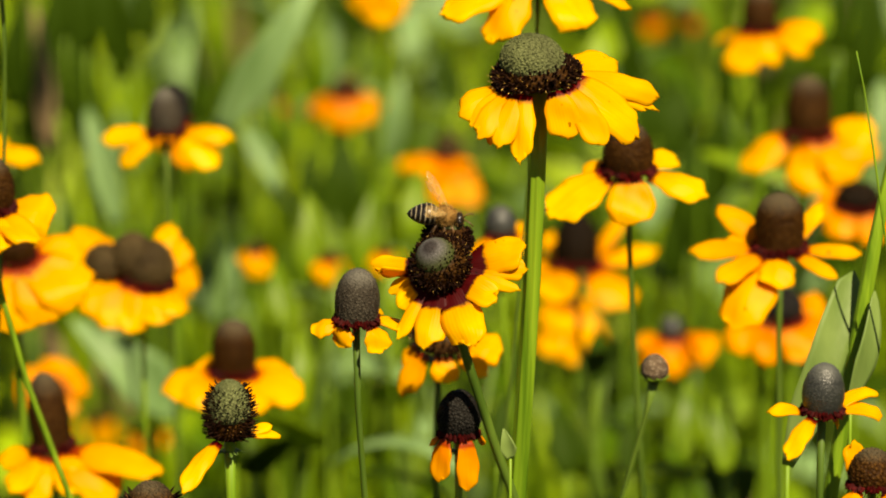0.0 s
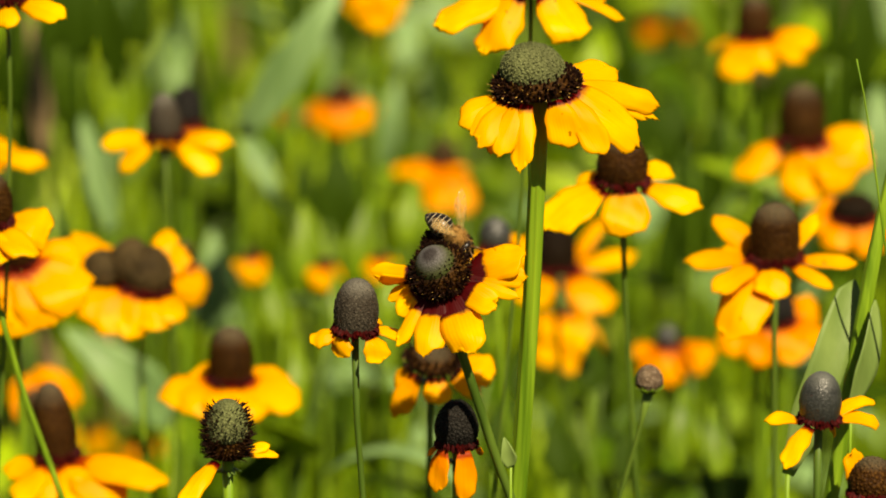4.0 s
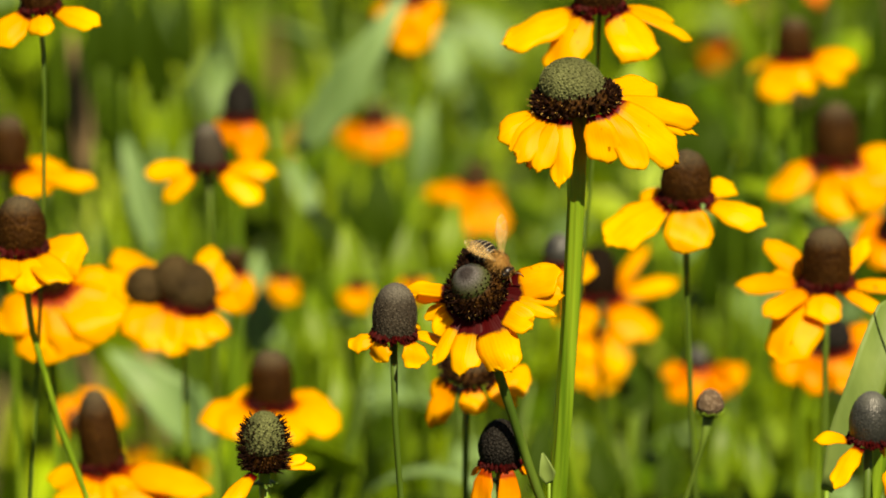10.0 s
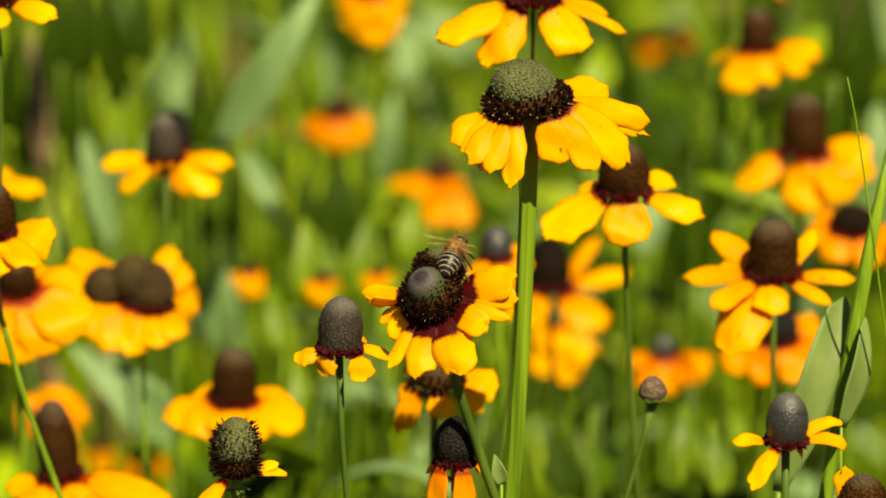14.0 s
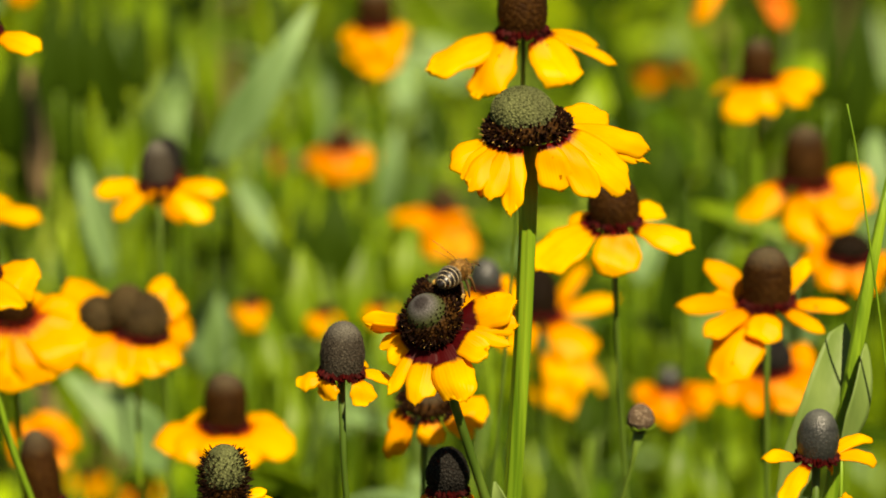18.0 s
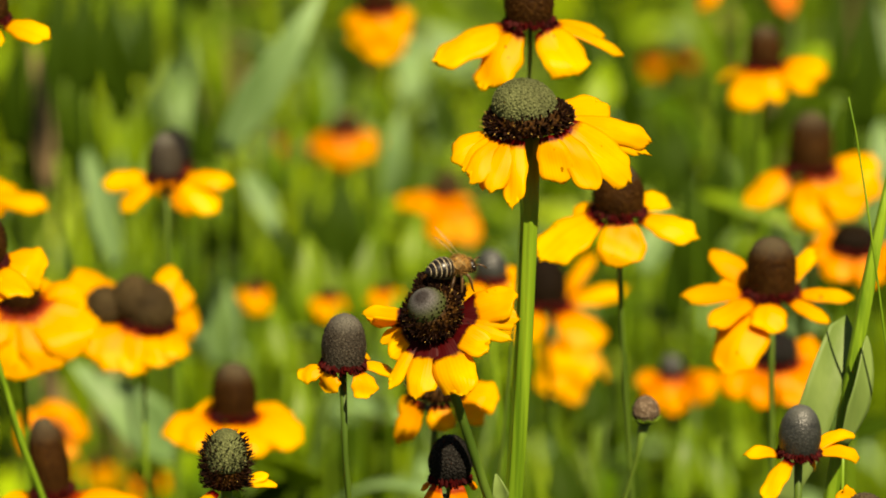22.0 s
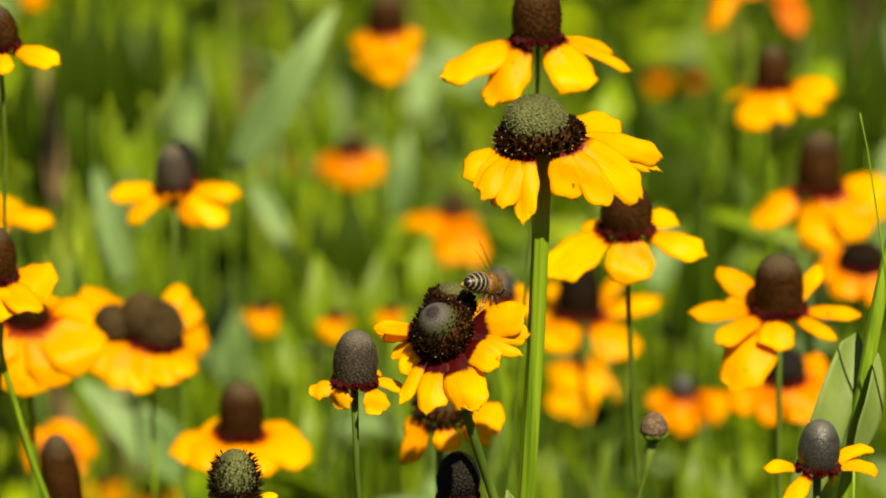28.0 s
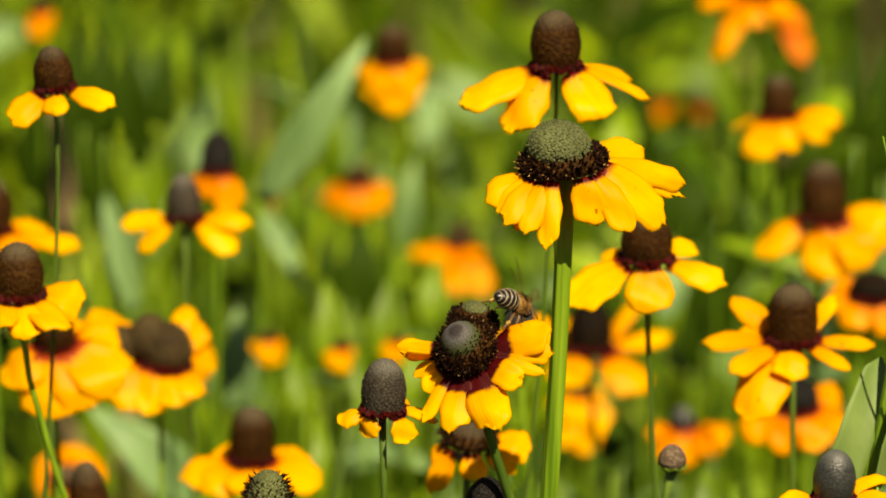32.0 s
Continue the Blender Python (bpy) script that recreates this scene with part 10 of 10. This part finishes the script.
    walk(PLANTS['r1'], [
        (0, lean('r1', -0.7, -0.0)), (0.5, lean('r1', -0.3, -0.3)), (1, lean('r1', -0.2, -0.4)), (1.5, lean('r1', -0.5, -0.2)),
        (2, lean('r1', -0.8, 0.0)), (2.5, lean('r1', -0.8, -0.0)), (3, lean('r1', -0.2, -0.0)), (3.5, lean('r1', 0.3, -0.2)),
        (5.5, lean('r1', 0.2, 0.2)), (6, lean('r1', 0.7, 0.2)), (6.5, lean('r1', 2.7, -0.2)), (7, lean('r1', 1.9, -0.0)),
        (7.5, lean('r1', -2.9, -0.3)), (8, lean('r1', -4.9, -0.2)), (8.5, lean('r1', -3.7, -0.0)), (9, lean('r1', -2.4, -0.0)),
        (9.5, lean('r1', 0.0, 0.4)), (10, lean('r1', -0.2, 0.9)), (10.5, lean('r1', 0.0, 0.2)), (11, lean('r1', -2.0, -0.5)),
        (11.5, lean('r1', -2.4, -0.5)), (12, lean('r1', -0.3, -0.0)), (12.5, lean('r1', 0.3, 0.5)), (13, lean('r1', 0.0, -0.0)),
        (13.5, lean('r1', -1.0, -0.4)), (14, lean('r1', -1.7, -0.4)), (14.5, lean('r1', -1.7, -0.4)), (16.5, lean('r1', -1.5, -0.3)),
        (17, lean('r1', -1.9, -0.3)), (17.5, lean('r1', -2.0, -0.2)), (18, lean('r1', -1.0, -0.0)), (18.5, lean('r1', -1.0, -0.5)),
        (19, lean('r1', -1.5, -0.7)), (19.5, lean('r1', -2.0, -0.7)), (20, lean('r1', -1.7, -0.2)), (20.5, lean('r1', -1.0, -0.2)),
        (21, lean('r1', -0.5, -0.5)), (21.5, lean('r1', -1.4, -0.9)), (22, lean('r1', -2.0, -0.7)), (22.5, lean('r1', -2.2, -0.4)),
        (23, lean('r1', -1.5, -0.2)), (23.5, lean('r1', -0.7, -0.2)), (24, lean('r1', -1.0, -0.7)), (24.5, lean('r1', -1.7, -0.7)),
        (25, lean('r1', -1.9, -0.4)), (25.5, lean('r1', -1.5, -0.2)), (27.5, lean('r1', -1.7, -0.2)), (28, lean('r1', -1.7, -0.4)),
        (28.5, lean('r1', -1.7, -0.3)), (29, lean('r1', -1.5, -0.3)), (29.5, lean('r1', -1.5, -0.2)), (30, lean('r1', -1.5, -0.3)),
        (30.5, lean('r1', -1.0, -0.2)), (31, lean('r1', -0.7, -0.4)), (31.5, lean('r1', 0.0, -0.0)), (32, lean('r1', 1.0, 0.4)),
    ])
    walk(PLANTS['r2'], [
        (0, lean('r2', -0.7, -0.0)), (0.5, lean('r2', -0.3, -0.3)), (1, lean('r2', -0.2, -0.4)), (1.5, lean('r2', -0.5, -0.2)),
        (2, lean('r2', -0.8, 0.0)), (2.5, lean('r2', -0.8, -0.0)), (3, lean('r2', -0.2, -0.0)), (3.5, lean('r2', 0.3, -0.2)),
        (5.5, lean('r2', 0.2, 0.2)), (6, lean('r2', 0.7, 0.2)), (6.5, lean('r2', 2.7, -0.2)), (7, lean('r2', 1.8, -0.0)),
        (7.5, lean('r2', -2.9, -0.3)), (8, lean('r2', -4.9, -0.2)), (8.5, lean('r2', -3.7, -0.0)), (9, lean('r2', -2.3, -0.0)),
        (9.5, lean('r2', 0.0, 0.4)), (10, lean('r2', -0.2, 0.9)), (10.5, lean('r2', 0.0, 0.2)), (11, lean('r2', -2.0, -0.5)),
        (11.5, lean('r2', -2.3, -0.5)), (12, lean('r2', -0.3, -0.0)), (12.5, lean('r2', 0.3, 0.5)), (13, lean('r2', 0.0, -0.0)),
        (13.5, lean('r2', -1.0, -0.4)), (14, lean('r2', -1.7, -0.4)), (14.5, lean('r2', -1.7, -0.4)), (16.5, lean('r2', -1.5, -0.3)),
        (17, lean('r2', -1.8, -0.3)), (17.5, lean('r2', -2.0, -0.2)), (18, lean('r2', -1.0, -0.0)), (18.5, lean('r2', -1.0, -0.5)),
        (19, lean('r2', -1.5, -0.7)), (19.5, lean('r2', -2.0, -0.7)), (20, lean('r2', -1.7, -0.2)), (20.5, lean('r2', -1.0, -0.2)),
        (21, lean('r2', -0.5, -0.5)), (21.5, lean('r2', -1.3, -0.9)), (22, lean('r2', -2.0, -0.7)), (22.5, lean('r2', -2.2, -0.4)),
        (23, lean('r2', -1.5, -0.2)), (23.5, lean('r2', -0.7, -0.2)), (24, lean('r2', -1.0, -0.7)), (24.5, lean('r2', -1.7, -0.7)),
        (25, lean('r2', -1.8, -0.4)), (25.5, lean('r2', -1.5, -0.2)), (27.5, lean('r2', -1.7, -0.2)), (28, lean('r2', -1.7, -0.4)),
        (28.5, lean('r2', -1.7, -0.3)), (29, lean('r2', -1.5, -0.3)), (29.5, lean('r2', -1.5, -0.2)), (30, lean('r2', -1.5, -0.3)),
        (30.5, lean('r2', -1.0, -0.2)), (31, lean('r2', -0.7, -0.4)), (31.5, lean('r2', 0.0, -0.0)), (32, lean('r2', 1.0, 0.4)),
    ])
    walk(PLANTS['b1'], [
        (0, lean('b1', -0.7, -0.0)), (0.5, lean('b1', -0.3, -0.3)), (1, lean('b1', -0.2, -0.3)), (1.5, lean('b1', -0.5, -0.2)),
        (2, lean('b1', -0.8, 0.0)), (2.5, lean('b1', -0.8, -0.0)), (3, lean('b1', -0.2, -0.0)), (3.5, lean('b1', 0.3, -0.2)),
        (5.5, lean('b1', 0.2, 0.2)), (6, lean('b1', 0.7, 0.2)), (6.5, lean('b1', 2.6, -0.2)), (7, lean('b1', 1.8, -0.0)),
        (7.5, lean('b1', -2.8, -0.3)), (8, lean('b1', -4.7, -0.2)), (8.5, lean('b1', -3.6, -0.0)), (9, lean('b1', -2.3, -0.0)),
        (9.5, lean('b1', 0.0, 0.3)), (10, lean('b1', -0.2, 0.9)), (10.5, lean('b1', 0.0, 0.2)), (11, lean('b1', -2.0, -0.5)),
        (11.5, lean('b1', -2.3, -0.5)), (12, lean('b1', -0.3, -0.0)), (12.5, lean('b1', 0.3, 0.5)), (13, lean('b1', 0.0, -0.0)),
        (13.5, lean('b1', -1.0, -0.3)), (14, lean('b1', -1.6, -0.3)), (14.5, lean('b1', -1.6, -0.3)), (16.5, lean('b1', -1.5, -0.3)),
        (17, lean('b1', -1.8, -0.3)), (17.5, lean('b1', -2.0, -0.2)), (18, lean('b1', -1.0, -0.0)), (18.5, lean('b1', -1.0, -0.5)),
        (19, lean('b1', -1.5, -0.7)), (19.5, lean('b1', -2.0, -0.7)), (20, lean('b1', -1.6, -0.2)), (20.5, lean('b1', -1.0, -0.2)),
        (21, lean('b1', -0.5, -0.5)), (21.5, lean('b1', -1.3, -0.8)), (22, lean('b1', -2.0, -0.7)), (22.5, lean('b1', -2.1, -0.3)),
        (23, lean('b1', -1.5, -0.2)), (23.5, lean('b1', -0.7, -0.2)), (24, lean('b1', -1.0, -0.7)), (24.5, lean('b1', -1.6, -0.7)),
        (25, lean('b1', -1.8, -0.3)), (25.5, lean('b1', -1.5, -0.2)), (27.5, lean('b1', -1.6, -0.2)), (28, lean('b1', -1.6, -0.3)),
        (28.5, lean('b1', -1.6, -0.3)), (29, lean('b1', -1.5, -0.3)), (29.5, lean('b1', -1.5, -0.2)), (30, lean('b1', -1.5, -0.3)),
        (30.5, lean('b1', -1.0, -0.2)), (31, lean('b1', -0.7, -0.3)), (31.5, lean('b1', 0.0, -0.0)), (32, lean('b1', 1.0, 0.3)),
    ])
    walk(PLANTS['g1'], [
        (0, lean('g1', -0.7, -0.0)), (0.5, lean('g1', -0.3, -0.3)), (1, lean('g1', -0.2, -0.4)), (1.5, lean('g1', -0.5, -0.2)),
        (2, lean('g1', -0.8, 0.0)), (2.5, lean('g1', -0.8, -0.0)), (3, lean('g1', -0.2, -0.0)), (3.5, lean('g1', 0.3, -0.2)),
        (5.5, lean('g1', 0.2, 0.2)), (6, lean('g1', 0.7, 0.2)), (6.5, lean('g1', 2.7, -0.2)), (7, lean('g1', 1.8, -0.0)),
        (7.5, lean('g1', -2.9, -0.3)), (8, lean('g1', -4.9, -0.2)), (8.5, lean('g1', -3.7, -0.0)), (9, lean('g1', -2.3, -0.0)),
        (9.5, lean('g1', 0.0, 0.4)), (10, lean('g1', -0.2, 0.9)), (10.5, lean('g1', 0.0, 0.2)), (11, lean('g1', -2.0, -0.5)),
        (11.5, lean('g1', -2.3, -0.5)), (12, lean('g1', -0.3, -0.0)), (12.5, lean('g1', 0.3, 0.5)), (13, lean('g1', 0.0, -0.0)),
        (13.5, lean('g1', -1.0, -0.4)), (14, lean('g1', -1.7, -0.4)), (14.5, lean('g1', -1.7, -0.4)), (16.5, lean('g1', -1.5, -0.3)),
        (17, lean('g1', -1.8, -0.3)), (17.5, lean('g1', -2.0, -0.2)), (18, lean('g1', -1.0, -0.0)), (18.5, lean('g1', -1.0, -0.5)),
        (19, lean('g1', -1.5, -0.7)), (19.5, lean('g1', -2.0, -0.7)), (20, lean('g1', -1.7, -0.2)), (20.5, lean('g1', -1.0, -0.2)),
        (21, lean('g1', -0.5, -0.5)), (21.5, lean('g1', -1.3, -0.9)), (22, lean('g1', -2.0, -0.7)), (22.5, lean('g1', -2.2, -0.4)),
        (23, lean('g1', -1.5, -0.2)), (23.5, lean('g1', -0.7, -0.2)), (24, lean('g1', -1.0, -0.7)), (24.5, lean('g1', -1.7, -0.7)),
        (25, lean('g1', -1.8, -0.4)), (25.5, lean('g1', -1.5, -0.2)), (27.5, lean('g1', -1.7, -0.2)), (28, lean('g1', -1.7, -0.4)),
        (28.5, lean('g1', -1.7, -0.3)), (29, lean('g1', -1.5, -0.3)), (29.5, lean('g1', -1.5, -0.2)), (30, lean('g1', -1.5, -0.3)),
        (30.5, lean('g1', -1.0, -0.2)), (31, lean('g1', -0.7, -0.4)), (31.5, lean('g1', 0.0, -0.0)), (32, lean('g1', 1.0, 0.4)),
    ])
    walk(PLANTS['g2'], [
        (0, lean('g2', -0.7, -0.0)), (0.5, lean('g2', -0.3, -0.3)), (1, lean('g2', -0.2, -0.3)), (1.5, lean('g2', -0.5, -0.2)),
        (2, lean('g2', -0.8, 0.0)), (2.5, lean('g2', -0.8, -0.0)), (3, lean('g2', -0.2, -0.0)), (3.5, lean('g2', 0.3, -0.2)),
        (5.5, lean('g2', 0.2, 0.2)), (6, lean('g2', 0.7, 0.2)), (6.5, lean('g2', 2.6, -0.2)), (7, lean('g2', 1.8, -0.0)),
        (7.5, lean('g2', -2.8, -0.3)), (8, lean('g2', -4.8, -0.2)), (8.5, lean('g2', -3.6, -0.0)), (9, lean('g2', -2.3, -0.0)),
        (9.5, lean('g2', 0.0, 0.3)), (10, lean('g2', -0.2, 0.9)), (10.5, lean('g2', 0.0, 0.2)), (11, lean('g2', -2.0, -0.5)),
        (11.5, lean('g2', -2.3, -0.5)), (12, lean('g2', -0.3, -0.0)), (12.5, lean('g2', 0.3, 0.5)), (13, lean('g2', 0.0, -0.0)),
        (13.5, lean('g2', -1.0, -0.3)), (14, lean('g2', -1.6, -0.3)), (14.5, lean('g2', -1.6, -0.3)), (16.5, lean('g2', -1.5, -0.3)),
        (17, lean('g2', -1.8, -0.3)), (17.5, lean('g2', -2.0, -0.2)), (18, lean('g2', -1.0, -0.0)), (18.5, lean('g2', -1.0, -0.5)),
        (19, lean('g2', -1.5, -0.7)), (19.5, lean('g2', -2.0, -0.7)), (20, lean('g2', -1.6, -0.2)), (20.5, lean('g2', -1.0, -0.2)),
        (21, lean('g2', -0.5, -0.5)), (21.5, lean('g2', -1.3, -0.8)), (22, lean('g2', -2.0, -0.7)), (22.5, lean('g2', -2.1, -0.3)),
        (23, lean('g2', -1.5, -0.2)), (23.5, lean('g2', -0.7, -0.2)), (24, lean('g2', -1.0, -0.7)), (24.5, lean('g2', -1.6, -0.7)),
        (25, lean('g2', -1.8, -0.3)), (25.5, lean('g2', -1.5, -0.2)), (27.5, lean('g2', -1.6, -0.2)), (28, lean('g2', -1.6, -0.3)),
        (28.5, lean('g2', -1.6, -0.3)), (29, lean('g2', -1.5, -0.3)), (29.5, lean('g2', -1.5, -0.2)), (30, lean('g2', -1.5, -0.3)),
        (30.5, lean('g2', -1.0, -0.2)), (31, lean('g2', -0.7, -0.3)), (31.5, lean('g2', 0.0, -0.0)), (32, lean('g2', 1.0, 0.3)),
    ])
    walk(honey_bee, [
        (0, settle((-0.0015, 0.0006, 0.6201), (0.99, 0.06, -0.15))), (0.5, settle((-0.0017, 0.0004, 0.6188), (0.95, 0.01, -0.32))),
        (1, settle((-0.0001, 0.0005, 0.6197), (0.93, -0.00, -0.37))), (1.5, settle((-0.0013, 0.0005, 0.6196), (0.90, -0.02, -0.44))),
        (2, settle((-0.0006, 0.0006, 0.6199), (0.88, -0.03, -0.48))), (2.5, settle((0.0001, 0.0005, 0.6195), (0.85, -0.04, -0.52))),
        (3, settle((-0.0000, 0.0004, 0.6192), (0.83, -0.06, -0.55))), (3.5, settle((0.0019, 0.0002, 0.6185), (0.82, -0.11, -0.56))),
        (5.5, settle((0.0008, -0.0029, 0.6196), (0.25, -0.79, -0.56))), (6, settle((0.0025, -0.0030, 0.6194), (0.11, -0.81, -0.58))),
        (6.5, settle((0.0051, -0.0032, 0.6168), (0.10, -0.83, -0.54))), (7, settle((0.0048, -0.0035, 0.6155), (0.03, -0.84, -0.55))),
        (8, settle((-0.0025, -0.0031, 0.6151), (0.31, -0.78, -0.55))), (9, settle((-0.0002, -0.0032, 0.6169), (0.43, -0.73, -0.53))),
        (10, settle((0.0019, -0.0035, 0.6184), (0.70, -0.54, -0.46))), (11, settle((0.0010, -0.0040, 0.6164), (0.96, -0.17, -0.22))),
        (12, settle((0.0035, -0.0032, 0.6174), (0.86, 0.50, 0.07))), (13, settle((0.0043, -0.0028, 0.6180), (0.45, 0.80, 0.40))),
        (14, settle((0.0022, -0.0022, 0.6179), (0.30, 0.85, 0.43))), (17, settle((0.0013, -0.0017, 0.6189), (0.30, 0.94, 0.16))),
        (18, settle((0.0032, -0.0014, 0.6196), (0.50, 0.86, 0.09))), (19, settle((0.0021, -0.0012, 0.6185), (0.61, 0.79, 0.11))),
        (20, settle((0.0033, -0.0011, 0.6187), (0.66, 0.75, 0.05))), (21, settle((0.0042, -0.0009, 0.6185), (0.76, 0.65, 0.03))),
        (22, settle((0.0014, -0.0003, 0.6184), (0.86, 0.52, -0.02))), (23, settle((0.0016, 0.0002, 0.6193), (0.95, 0.26, -0.18))),
        (24, settle((0.0045, 0.0001, 0.6182), (0.77, 0.56, -0.29))), (25, settle((0.0037, 0.0006, 0.6185), (0.70, 0.64, -0.34))),
        (28, settle((0.0059, 0.0004, 0.6184), (0.62, 0.71, -0.35))), (29, settle((0.0065, 0.0005, 0.6192), (0.61, 0.70, -0.36))),
        (30, settle((0.0069, 0.0004, 0.6189), (0.61, 0.69, -0.40))), (31, settle((0.0078, 0.0005, 0.6193), (0.61, 0.69, -0.40))),
        (32, settle((0.0097, 0.0004, 0.6202), (0.56, 0.66, -0.50))),
    ])


HOMES = {k: v.location.copy() for k, v in PLANTS.items()}
motions()
